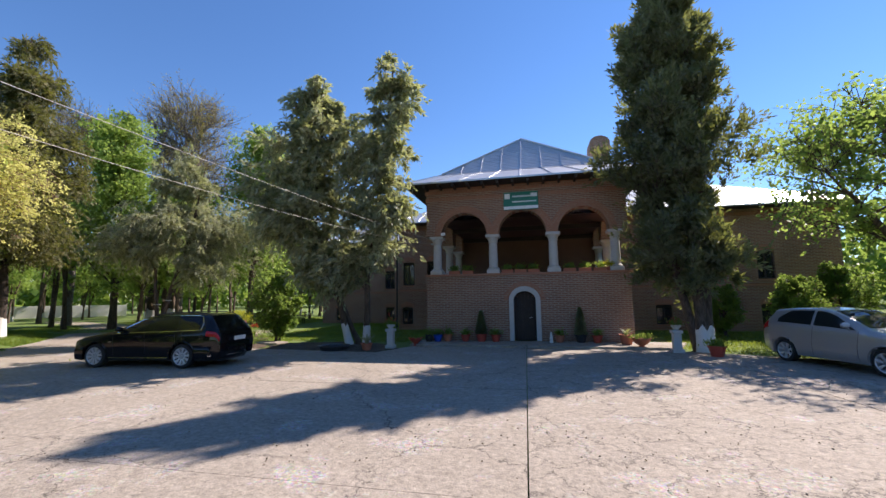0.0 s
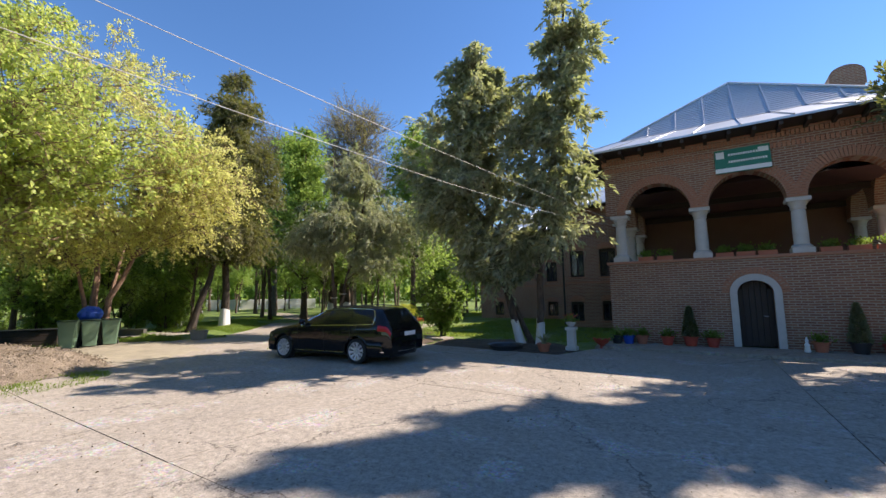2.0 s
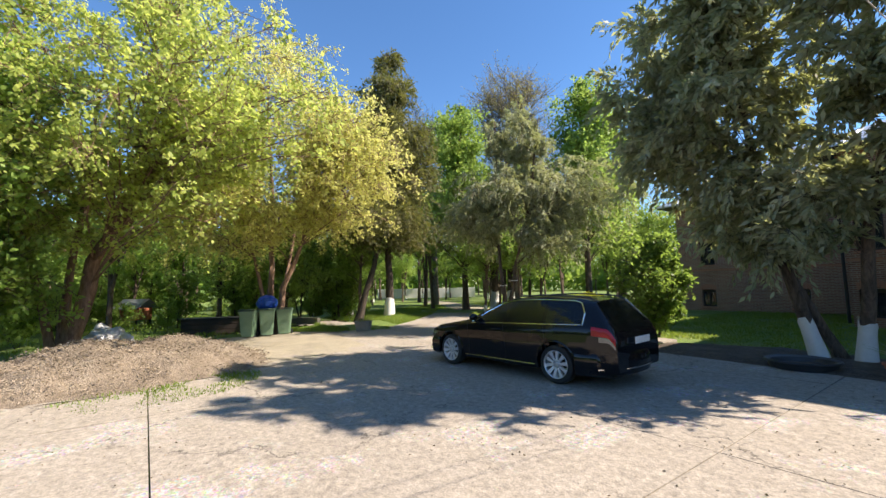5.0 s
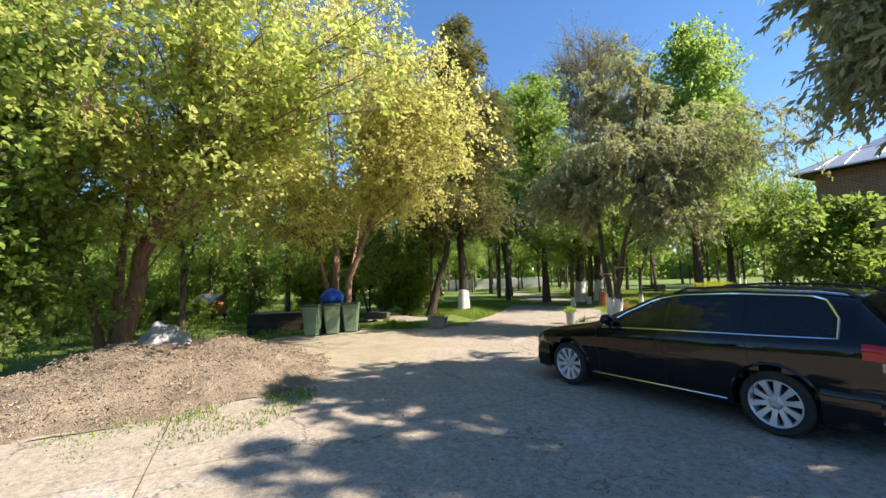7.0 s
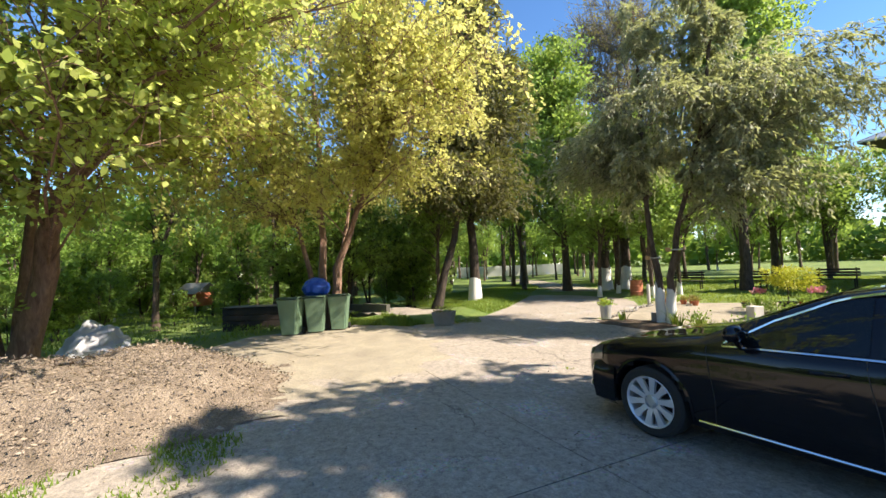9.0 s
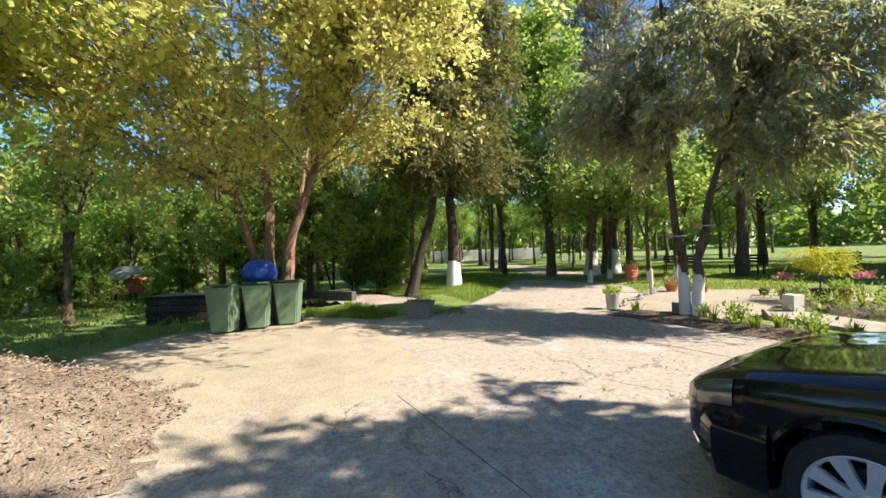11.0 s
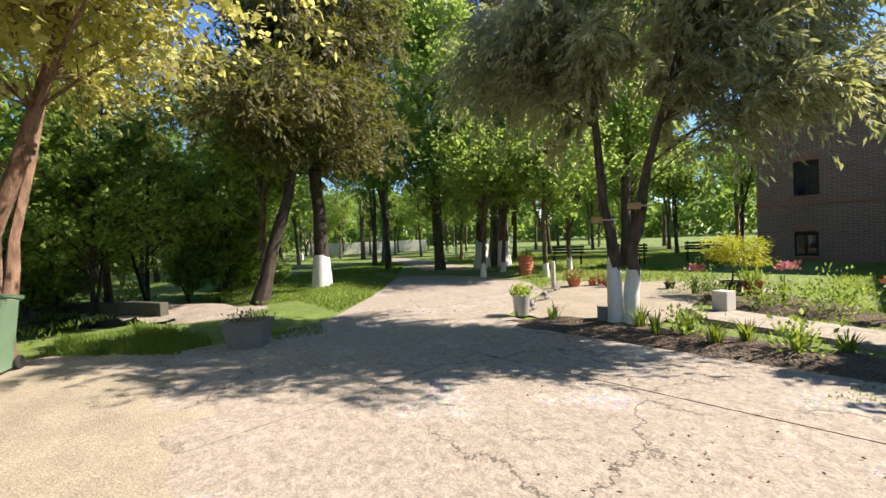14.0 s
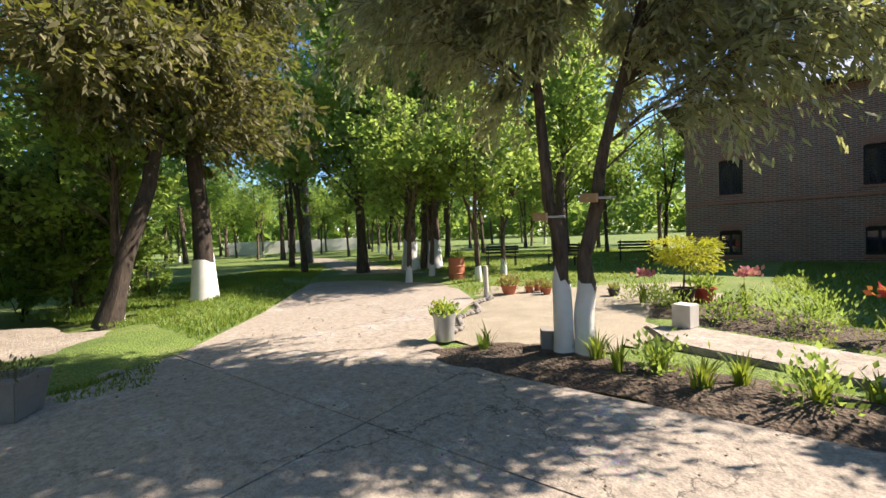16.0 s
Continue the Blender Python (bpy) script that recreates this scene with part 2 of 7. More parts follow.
CEILING_PAINT = rough_paint("painted_ceiling", (0.07, 0.05, 0.07), (0.17, 0.09, 0.07), 1.2, 0.9)
PLASTER = rough_paint("brown_plaster", (0.13, 0.07, 0.05), (0.19, 0.11, 0.075), 1.2, 0.9)
SIGN_GREEN = rough_paint("sign_green", (0.02, 0.16, 0.10), (0.03, 0.20, 0.13), 3.0, 0.5, relief=0.0)
SIGN_WHITE = rough_paint("sign_white", (0.72, 0.74, 0.70), (0.80, 0.80, 0.78), 3.0, 0.5, relief=0.0)
WHITE = rough_paint("limewash", (0.62, 0.60, 0.56), (0.82, 0.80, 0.77), 9.0, 0.95, relief=0.6)
WINDOW_GLASS = glass_material("window_glass", (0.03, 0.035, 0.04), 0.03, 0.8)
CURTAIN = rough_paint("curtain", (0.62, 0.60, 0.56), (0.75, 0.73, 0.7), 9.0, 0.9, relief=0.0)
BLACK_PAINT = car_paint("black_paint", (0.004, 0.004, 0.006), 0.0)
SILVER_PAINT = car_paint("silver_paint", (0.46, 0.46, 0.47), 0.6)
CAR_GLASS = glass_material("car_glass", (0.008, 0.011, 0.011), 0.01, 0.82)
RUBBER = rough_paint("rubber", (0.012, 0.012, 0.012), (0.03, 0.03, 0.028), 12.0, 0.85)
TRIM_BLACK = rough_paint("black_trim", (0.012, 0.012, 0.013), (0.02, 0.02, 0.02), 8.0, 0.5)
CHROME = rough_paint("chrome", (0.75, 0.75, 0.76), (0.82, 0.82, 0.83), 3.0, 0.12, 1.0, relief=0.0)
ALLOY = rough_paint("alloy", (0.55, 0.55, 0.56), (0.68, 0.68, 0.69), 5.0, 0.35, 0.35, relief=0.0)
TAIL_RED = rough_paint("red_lens", (0.32, 0.006, 0.012), (0.45, 0.01, 0.02), 5.0, 0.12, relief=0.0)
LAMP_CLEAR = rough_paint("clear_lens", (0.10, 0.10, 0.10), (0.26, 0.26, 0.26), 14.0, 0.08, 0.6, relief=0.0)
PLATE = rough_paint("number_plate", (0.72, 0.72, 0.70), (0.78, 0.78, 0.76), 9.0, 0.5, relief=0.0)
BIN_GREEN = rough_paint("bin_green", (0.10, 0.18, 0.11), (0.17, 0.25, 0.16), 5.0, 0.55)
BLUE_PLASTIC = rough_paint("blue_plastic", (0.01, 0.06, 0.38), (0.02, 0.10, 0.5), 5.0, 0.4)
TERRACOTTA = rough_paint("terracotta", (0.36, 0.11, 0.06), (0.50, 0.18, 0.10), 5.0, 0.8)
RED_PLASTIC = rough_paint("red_plastic", (0.38, 0.05, 0.03), (0.48, 0.08, 0.05), 4.0, 0.5)
BLACK_PLASTIC = rough_paint("black_plastic", (0.02, 0.02, 0.022), (0.04, 0.04, 0.042), 6.0, 0.5)
STEEL = rough_paint("galvanised_steel", (0.36, 0.38, 0.39), (0.55, 0.56, 0.57), 6.0, 0.42, 0.7)
CABLE = rough_paint("cable", (0.38, 0.36, 0.32), (0.5, 0.48, 0.43), 4.0, 0.6, relief=0.0)
TARP = rough_paint("grey_tarp", (0.30, 0.31, 0.33), (0.5, 0.5, 0.52), 4.0, 0.6)
BARK = bark_material("brown_bark", (0.045, 0.03, 0.022), (0.15, 0.11, 0.08))
BARK_DARK = bark_material("dark_bark", (0.02, 0.015, 0.011), (0.07, 0.052, 0.04))
BARK_GREY = bark_material("grey_bark", (0.08, 0.068, 0.055), (0.22, 0.19, 0.155))
BARK_RED = bark_material("red_bark", (0.13, 0.075, 0.05), (0.30, 0.19, 0.13))
LEAF_YELLOW = leaf_material("leaf_yellow", (0.36, 0.37, 0.07), (0.55, 0.54, 0.13), (0.70, 0.67, 0.26), 0.6, shine=(0.85, 0.85, 0.28))
LEAF_MIXED = leaf_material("leaf_mixed", (0.22, 0.33, 0.05), (0.38, 0.47, 0.09), (0.55, 0.58, 0.18), 0.6, shine=(0.78, 0.85, 0.2))
LEAF_GREEN = leaf_material("leaf_green", (0.07, 0.14, 0.022), (0.12, 0.225, 0.035), (0.20, 0.31, 0.065), 0.55, shine=(0.45, 0.58, 0.1))
LEAF_FRESH = leaf_material("leaf_fresh", (0.12, 0.23, 0.035), (0.21, 0.34, 0.06), (0.33, 0.45, 0.11), 0.55, shine=(0.5, 0.62, 0.12))
LEAF_CYPRESS = leaf_material("leaf_cypress", (0.06, 0.078, 0.05), (0.10, 0.125, 0.075), (0.20, 0.21, 0.14), 0.35, 0.7)
LEAF_JUNIPER = leaf_material("leaf_juniper", (0.17, 0.20, 0.125), (0.30, 0.33, 0.21), (0.52, 0.52, 0.37), 0.45, 0.55)
LEAF_SPRUCE = leaf_material("leaf_spruce", (0.035, 0.048, 0.022), (0.075, 0.088, 0.04), (0.24, 0.21, 0.10), 0.28, 0.7)
LEAF_BARE = leaf_material("leaf_bud", (0.20, 0.16, 0.06), (0.28, 0.22, 0.09), (0.32, 0.27, 0.11), 0.3)
LEAF_LIME = leaf_material("leaf_lime", (0.34, 0.38, 0.02), (0.46, 0.46, 0.03), (0.55, 0.50, 0.06), 0.45)
GRASS = leaf_material("grass_blade", (0.07, 0.15, 0.02), (0.12, 0.23, 0.03), (0.22, 0.30, 0.07), 0.45)
PETAL_PINK = leaf_material("petal_pink", (0.6, 0.12, 0.25), (0.7, 0.2, 0.35), (0.75, 0.35, 0.45), 0.3)
PETAL_RED = leaf_material("petal_red", (0.5, 0.01, 0.03), (0.55, 0.02, 0.06), (0.6, 0.05, 0.1), 0.3)
CHIP_WOOD = leaf_material("chip_wood", (0.12, 0.09, 0.065), (0.24, 0.19, 0.14), (0.39, 0.32, 0.245), 0.05, 0.9)
FAR_WALL = rough_paint("far_white_wall", (0.62, 0.62, 0.62), (0.75, 0.75, 0.74), 0.5, 0.9, relief=0.0)

# ---- mesh tools ----
def part(name, bm, mat, parent=None, label="", smooth=False):
    """Links a bmesh as one mesh object, under its thing."""
    me = bpy.data.meshes.new(name)
    bmesh.ops.recalc_face_normals(bm, faces=bm.faces)
    bm.to_mesh(me)
    bm.free()
    return part_mesh(name, me, mat, parent, label, smooth)


def part_mesh(name, me, mat, parent=None, label="", smooth=False):
    me.materials.append(mat)
    if smooth:
        me.shade_smooth()
        me.set_sharp_from_angle(angle=radians(38))
    ob = new(name, me)
    if parent is not None:
        ob.parent = parent
    if label:
        ob["label"] = label
    if name in ("arch_bricks", "cornice", "roof_seams", "rafter_ends", "window_arch", "lettering", "plant", "foliage", "flower", "leaves", "branching", "crown", "curtain"):
        ob["kind"] = "stuff"
    return ob


def thing(name, m, label, category, group="", kind=""):
    ob = new(name)
    ob.matrix_world = m
    return tagged(ob, label, category, group, kind)


def box(bm, x0, x1, y0, y1, z0, z1, bevel=0.0, m=None):
    made = bmesh.ops.create_cube(bm, size=1.0)["verts"]
    for v in made:
        v.co = Vector(((x0 + x1) / 2 + v.co.x * (x1 - x0), (y0 + y1) / 2 + v.co.y * (y1 - y0), (z0 + z1) / 2 + v.co.z * (z1 - z0)))
        if m is not None:
            v.co = m @ v.co
    if bevel:
        edges = list({e for v in made for e in v.link_edges})
        bmesh.ops.bevel(bm, geom=edges, offset=bevel, segments=2, affect="EDGES", profile=0.6)
    return bm


def tube(bm, pts, radii, seg=8, caps=True):
    """A tapered tube along points."""
    pts = [Vector(p) for p in pts]
    rings, side = [], None
    for i, p in enumerate(pts):
        d = (pts[min(i + 1, len(pts) - 1)] - pts[max(i - 1, 0)]).normalized()
        if side is None:
            side = d.orthogonal().normalized()
        side = (side - d * side.dot(d)).normalized()
        up = d.cross(side)
        r = radii[i] if isinstance(radii, (list, tuple)) else radii
        rings.append([bm.verts.new(p + (side * math.cos(a) + up * math.sin(a)) * r) for a in [2 * math.pi * k / seg for k in range(seg)]])
    for a, b in zip(rings, rings[1:]):
        for k in range(seg):
            bm.faces.new((a[k], a[(k + 1) % seg], b[(k + 1) % seg], b[k]))
    if caps:
        bm.faces.new(rings[0][::-1])
        bm.faces.new(rings[-1])
    return bm


def lathe(bm, profile, seg=20, m=None):
    """Turns (radius, z) pairs round the z axis."""
    rings = []
    for r, z in profile:
        ring = []
        for k in range(seg):
            a = 2 * math.pi * k / seg
            co = Vector((r * math.cos(a), r * math.sin(a), z))
            ring.append(bm.verts.new(m @ co if m is not None else co))
        rings.append(ring)
    for a, b in zip(rings, rings[1:]):
        for k in range(seg):
            bm.faces.new((a[k], a[(k + 1) % seg], b[(k + 1) % seg], b[k]))
    bm.faces.new(rings[0][::-1])
    bm.faces.new(rings[-1])
    return bm


def mesh_np(name, verts, faces):
    """A mesh from an array of vertices and an array of quads or triangles."""
    me = bpy.data.meshes.new(name)
    n, k = faces.shape
    me.vertices.add(len(verts))
    me.vertices.foreach_set("co", verts.astype(np.float32).ravel())
    me.loops.add(n * k)
    me.loops.foreach_set("vertex_index", faces.astype(np.int32).ravel())
    me.polygons.add(n)
    me.polygons.foreach_set("loop_start", np.arange(0, n * k, k, dtype=np.int32))
    me.update(calc_edges=True)
    return me


def unit(a):
    return a / np.maximum(np.linalg.norm(a, axis=-1, keepdims=True), 1e-9)


def leaves(name, at, ways, length, width, rng, spread=0.7):
    """One folded-diamond leaf at each place, pointing along its way, jittered."""
    n = len(at)
    d = unit(ways + rng.normal(0, spread, (n, 3)))
    s = unit(np.cross(d, rng.normal(0, 1, (n, 3))))
    k = rng.uniform(0.6, 1.3, (n, 1))
    l, w = d * length * k, s * width * k * 0.5
    v = np.stack([at, at + l * 0.45 + w, at + l, at + l * 0.45 - w], 1).reshape(-1, 3)
    return mesh_np(name, v, np.arange(4 * n).reshape(-1, 4))

# ---- ground ----
DRIVE = [(26, -14), (26, 16.5), (9.5, 17.4), (6.2, 18.9), (-2.9, 19.2), (-3.6, 17.2), (-8.4, 17.6), (-11.6, 17.9), (-15.3, 18.0),
         (-16.9, 18.8), (-18.2, 22.2), (-19.6, 23.6), (-21.6, 24.3), (-24.0, 24.0), (-25.6, 22.9), (-21.6, 18.9),
         (-19.6, 16.5), (-19.0, 15.3), (-19.3, 13.6), (-20.6, 12.4), (-20.2, 9.4), (-17.5, 7.4), (-14.2, 4.4), (-11.5, 2.5), (-12, -14)]


def inside(x, y, poly):
    hit = False
    for (ax, ay), (bx, by) in zip(poly, poly[1:] + poly[:1]):
        if (ay > y) != (by > y) and x < (bx - ax) * (y - ay) / (by - ay) + ax:
            hit = not hit
    return hit


def near_edge(x, y, poly):
    best = 1e9
    p = Vector((x, y))
    for a, b in zip(poly, poly[1:] + poly[:1]):
        a, b = Vector(a), Vector(b)
        t = max(0, min(1, (p - a).dot(b - a) / (b - a).length_squared))
        best = min(best, (p - a - (b - a) * t).length)
    return best


def ground_height(x, y):
    """Level under the paving; a low bank beside the road, and a hollow in the woods."""
    if inside(x, y, DRIVE):
        return -0.05
    d = min(near_edge(x, y, DRIVE), 6.0)
    z = -0.03 + 0.05 * noise.noise(Vector((x * 0.3, y * 0.3, 0)))* min(d, 1)
    if x < -19.5 and y > 13.5:
        z += 0.16 * math.exp(-((d - 1.6) / 1.1) ** 2)
    if x < -20 and y < 19:
        z -= 0.35 * min(1.0, max(0.0, (d - 1.5) / 4))
    return z


def build_ground():
    xs = sorted({-420, -260, -160, -110, *[-80 + 2 * i for i in range(10)], *[-60 + 0.8 * i for i in range(108)], 28, 34, 42, 60, 110, 200, 420})
    ys = sorted({-420, -200, -90, -40, -14, *[-8 + 0.8 * i for i in range(80)], 60, 68, 80, 110, 180, 420})
    bm = bmesh.new()
    grid = [[bm.verts.new((x, y, ground_height(x, y))) for x in xs] for y in ys]
    for a, b in zip(grid, grid[1:]):
        for i in range(len(xs) - 1):
            bm.faces.new((a[i], a[i + 1], b[i + 1], b[i]))
    tagged(part("ground", bm, GRASS_GROUND, None, smooth=True), "grassy earth ground reaching under trees to horizon", "ground", kind="structure")


build_ground()


def build_pavement():
    """Concrete slabs with open joints, each a piece of its own."""
    pave = tagged(new("pavement"), "worn concrete slab yard with joints and cracks", "pavement", kind="structure")
    bm = bmesh.new()
    bm.faces.new([bm.verts.new((x, y, 0)) for x, y in DRIVE])
    cuts = [((x, 0, 0), (1, 0.025, 0)) for x in (1.97, 7.4, 13.2, 19)] + [((x, 0, 0), (1, 0, 0)) for x in (-4.78, -10.2, -15.6)]
    cuts += [((0, y, 0), (0, 1, 0)) for y in (-8, -2.5, 2.6, 7.4, 12.05, 16.4)] + [((0, 22, 0), (0.3, 1, 0)), ((0, 36, 0), (0.4, 1, 0))]
    for co, no in cuts:
        bmesh.ops.bisect_plane(bm, geom=bm.verts[:] + bm.edges[:] + bm.faces[:], plane_co=co, plane_no=no)
    rng = random.Random(4)
    for f in list(bm.faces):
        c = f.calc_center_median()
        s = bmesh.new()
        vs = []
        for v in f.verts:
            d = c - v.co
            vs.append(s.verts.new(v.co + d.normalized() * min(0.011, d.length * 0.2)))
        top = s.faces.new(vs)
        if top.normal.z < 0 or top.calc_area() < 0:
            top.normal_flip()
        ext = bmesh.ops.extrude_face_region(s, geom=[top])
        drop = [g for g in ext["geom"] if isinstance(g, bmesh.types.BMVert)]
        lift = rng.uniform(-0.004, 0.004)
        for v in s.verts:
            v.co.z += lift
        for v in drop:
            v.co.z -= 0.12
        bmesh.ops.triangulate(s, faces=[g for g in s.faces if len(g.verts) > 4])
        part("slab", s, CRAZED if c.x > 2.2 and c.y < 17 else CONCRETE, pave)
    bm.free()


build_pavement()


def patch(name, outline, mat, z, label, category, hump=0.0, step=0.35, ragged=0.25, rough=0.015, kind="structure"):
    """A loose sheet of soil inside an outline, thin at its ragged edge, humped in the middle."""
    x0, x1 = min(p[0] for p in outline), max(p[0] for p in outline)
    y0, y1 = min(p[1] for p in outline), max(p[1] for p in outline)
    bm, made = bmesh.new(), {}
    nx, ny = int((x1 - x0) / step) + 2, int((y1 - y0) / step) + 2

    def vert(i, j):
        if (i, j) not in made:
            x, y = x0 + i * step, y0 + j * step
            x += 0.4 * step * noise.noise(Vector((x * 3, y * 3, 5)))
            y += 0.4 * step * noise.noise(Vector((x * 3, y * 3, 9)))
            d = near_edge(x, y, outline) * (1 if inside(x, y, outline) else -1) + ragged * noise.noise(Vector((x * 1.3, y * 1.3, 2)))
            rise = min(1.0, max(0.0, d / max(0.35, hump * 2.2)))
            rise = rise * rise * (3 - 2 * rise)
            zz = z - 0.05 * max(0, min(1, -d / 0.2)) + hump * rise * (0.8 + 0.4 * noise.noise(Vector((x * 0.7, y * 0.7, 3))))
            zz += rough * noise.noise(Vector((x * 2.5, y * 2.5, 1))) * (1 if d > 0 else 0) + rough * 0.6 * noise.noise(Vector((x * 7, y * 7, 1))) * (1 if d > 0 else 0)
            made[i, j] = (bm.verts.new((x, y, zz)), d)
        return made[i, j]

    for i in range(nx):
        for j in range(ny):
            q = [vert(i, j), vert(i + 1, j), vert(i + 1, j + 1), vert(i, j + 1)]
            if max(d for _, d in q) > 0:
                bm.faces.new([v for v, _ in q])
    for v in [v for v in bm.verts if not v.link_faces]:
        bm.verts.remove(v)
    return tagged(part(name, bm, mat, None, smooth=True), label, category, kind=kind)


patch("dirt", [(-13.2, 9.6), (-14.5, 12.4), (-16.2, 13.2), (-18.6, 13.2), (-20.2, 12.0), (-19.9, 9.6), (-17.5, 8.8), (-15, 8.2)], SAND, 0.012,
      "pale yellow sandy dirt spread over the yard", "dirt", 0.015, 0.22, 1.3, 0.012)
tagged(patch("wood_chip_pile", [(-12.0, 6.2), (-12.4, 8.3), (-13.5, 9.9), (-15.6, 10.0), (-17.6, 8.6), (-17.4, 6.6), (-15.6, 4.6), (-14.0, 3.0), (-12.2, 3.6)], CHIPS, 0.02,
      "low heap of pale brown wood chips and earth", "heap", 0.62, 0.16, 0.35, 0.09, ""), kind="stuff")
patch("lane", [(-20.0, 23.6), (-22.0, 26.0), (-27.5, 29.2), (-36, 33.2), (-46, 37), (-46, 34.8), (-36, 31), (-28.2, 26.8), (-25.2, 22.6), (-22.5, 22.4)], SAND, -0.01,
      "worn earth lane running on between the trees", "path", 0.015, 0.4, 0.7, 0.015)
patch("side_lane", [(-19.4, 15.5), (-20.2, 16.7), (-22.4, 16.4), (-26, 15.0), (-31, 12.4), (-31, 10.6), (-26, 13.1), (-22.6, 14.4), (-20.8, 14.4)], GREY_EARTH, 0.0,
      "grey earth side lane into the wood", "path", 0.03, 0.3, 0.4, 0.012)
patch("sandy_path", [(-16.5, 18.9), (-17.9, 22.2), (-19.2, 24.4), (-17.0, 24.6), (-14.6, 26.8), (-13.6, 24.6), (-14.7, 22.4), (-14.1, 20.4), (-14.9, 19.2)], SAND, 0.01,
      "sandy beige footpath through the garden", "path", 0.01, 0.3, 0.3, 0.01)
patch("flower_bed", [(-16.6, 18.2), (-15.8, 19.4), (-14.2, 19.2), (-12.2, 19.0), (-9.0, 18.9), (-9.0, 17.9), (-12.4, 18.0), (-14.4, 18.1)], MULCH, 0.0,
      "dark mulched flower bed along the paving", "flower bed", 0.09, 0.16, 0.25, 0.05)
patch("back_flower_bed", [(-14.8, 23.4), (-13.2, 23.9), (-11.6, 22.2), (-10.2, 20.9), (-11.6, 20.7), (-13.0, 21.2), (-14.3, 22.2)], MULCH, 0.0,
      "dark soil bed with spring flowers", "flower bed", 0.06, 0.2, 0.25, 0.04)
patch("front_bed", [(-3.8, 17.4), (-3.4, 18.6), (-4.4, 19.9), (-6.4, 20.4), (-9.0, 19.4), (-8.4, 17.9), (-5.6, 17.3)], MULCH, 0.0,
      "shaded soil bed around the cypress trunks", "flower bed", 0.06, 0.25, 0.2, 0.03)


def slab_strip(name, outline, z0, z1, mat, label):
    bm = bmesh.new()
    top = bm.faces.new([bm.verts.new((x, y, z1)) for x, y in outline])
    low = [g for g in bmesh.ops.extrude_face_region(bm, geom=[top])["geom"] if isinstance(g, bmesh.types.BMVert)]
    for v in low:
        v.co.z = z0
    bmesh.ops.bevel(bm, geom=[e for e in bm.edges if abs(e.verts[0].co.z - e.verts[1].co.z) < 1e-4 and e.verts[0].co.z > z0], offset=0.02, segments=2, affect="EDGES")
    bmesh.ops.triangulate(bm, faces=[g for g in bm.faces if len(g.verts) > 4])
    return tagged(part(name, bm, mat), label, "paving", kind="structure")


slab_strip("garden_paving", [(-14.3, 20.9), (-13.6, 21.05), (-11.2, 20.1), (-8.8, 19.9), (-8.8, 19.1), (-11.9, 19.3), (-13.8, 20.0)], -0.1, 0.05, CONCRETE, "pale cement garden walk")
slab_strip("porch_walk", [(-3.2, 20.95), (-3.0, 19.25), (6.6, 19.0), (7.4, 20.95)], -0.1, 0.07, CONCRETE, "pale cement walk along the porch")

# ---- the house ----
PX0, PX1, PY, PB = -2.75, 5.6, 20.95, 27.6      # porch: sides, front and back
FLOOR, SPRING, ARCH_TOP, WALL_TOP = 2.78, 4.55, 5.55, 6.75
COLUMNS = (-2.32, 0.16, 2.68, 5.12)


def strip_wall(bm, us, low, high, place, thick):
    """A wall whose lower edge follows low(u) and upper edge high(u); place(u, v, z) lays it out, v across its thickness."""
    rows = []
    for u in us:
        rows.append([bm.verts.new(place(u, v, z)) for v, z in ((0, low(u)), (0, high(u)), (thick, high(u)), (thick, low(u)))])
    for a, b in zip(rows, rows[1:]):
        for k in range(4):
            bm.faces.new((a[k], b[k], b[(k + 1) % 4], a[(k + 1) % 4]))
    bm.faces.new(rows[0])
    bm.faces.new(rows[-1][::-1])
    return bm


def arch_curve(c, half, spring, top):
    def z(u):
        k = (u - c) / half
        return spring + (top - spring) * math.sqrt(max(0.0, 1 - k * k)) if abs(k) < 1 else None
    return z


def arch_ring(bm, c, half, spring, rise, place, brick=0.075, deep=0.30, out=0.035):
    """Bricks on edge all round an arch, each a little proud."""
    n = int(math.pi * (half + rise) / 2 / brick)
    for i in range(n):
        a0, a1 = math.pi * (i + 0.10) / n, math.pi * (i + 0.86) / n
        jut = out + 0.008 * math.sin(i * 7.3)
        ring = []
        for v in (-jut, 0.05):
            for a, k in ((a0, 0), (a1, 0), (a1, 1), (a0, 1)):
                u, z = c - math.cos(a) * (half + k * deep), spring + math.sin(a) * (rise + k * deep)
                ring.append(bm.verts.new(place(u, v, z)))
        for q in ((0, 1, 2, 3), (4, 7, 6, 5), (0, 4, 5, 1), (1, 5, 6, 2), (2, 6, 7, 3), (3, 7, 4, 0)):
            bm.faces.new([ring[k] for k in q])
    return bm


def front(u, v, z):
    return (u, PY + v, z)


def side_right(u, v, z):
    return (PX1 - v, u, z)


def side_left(u, v, z):
    return (PX0 + v, u, z)


house = thing("house", pose(0, 0, 0), "old red brick house with arched porch and metal roof", "house")


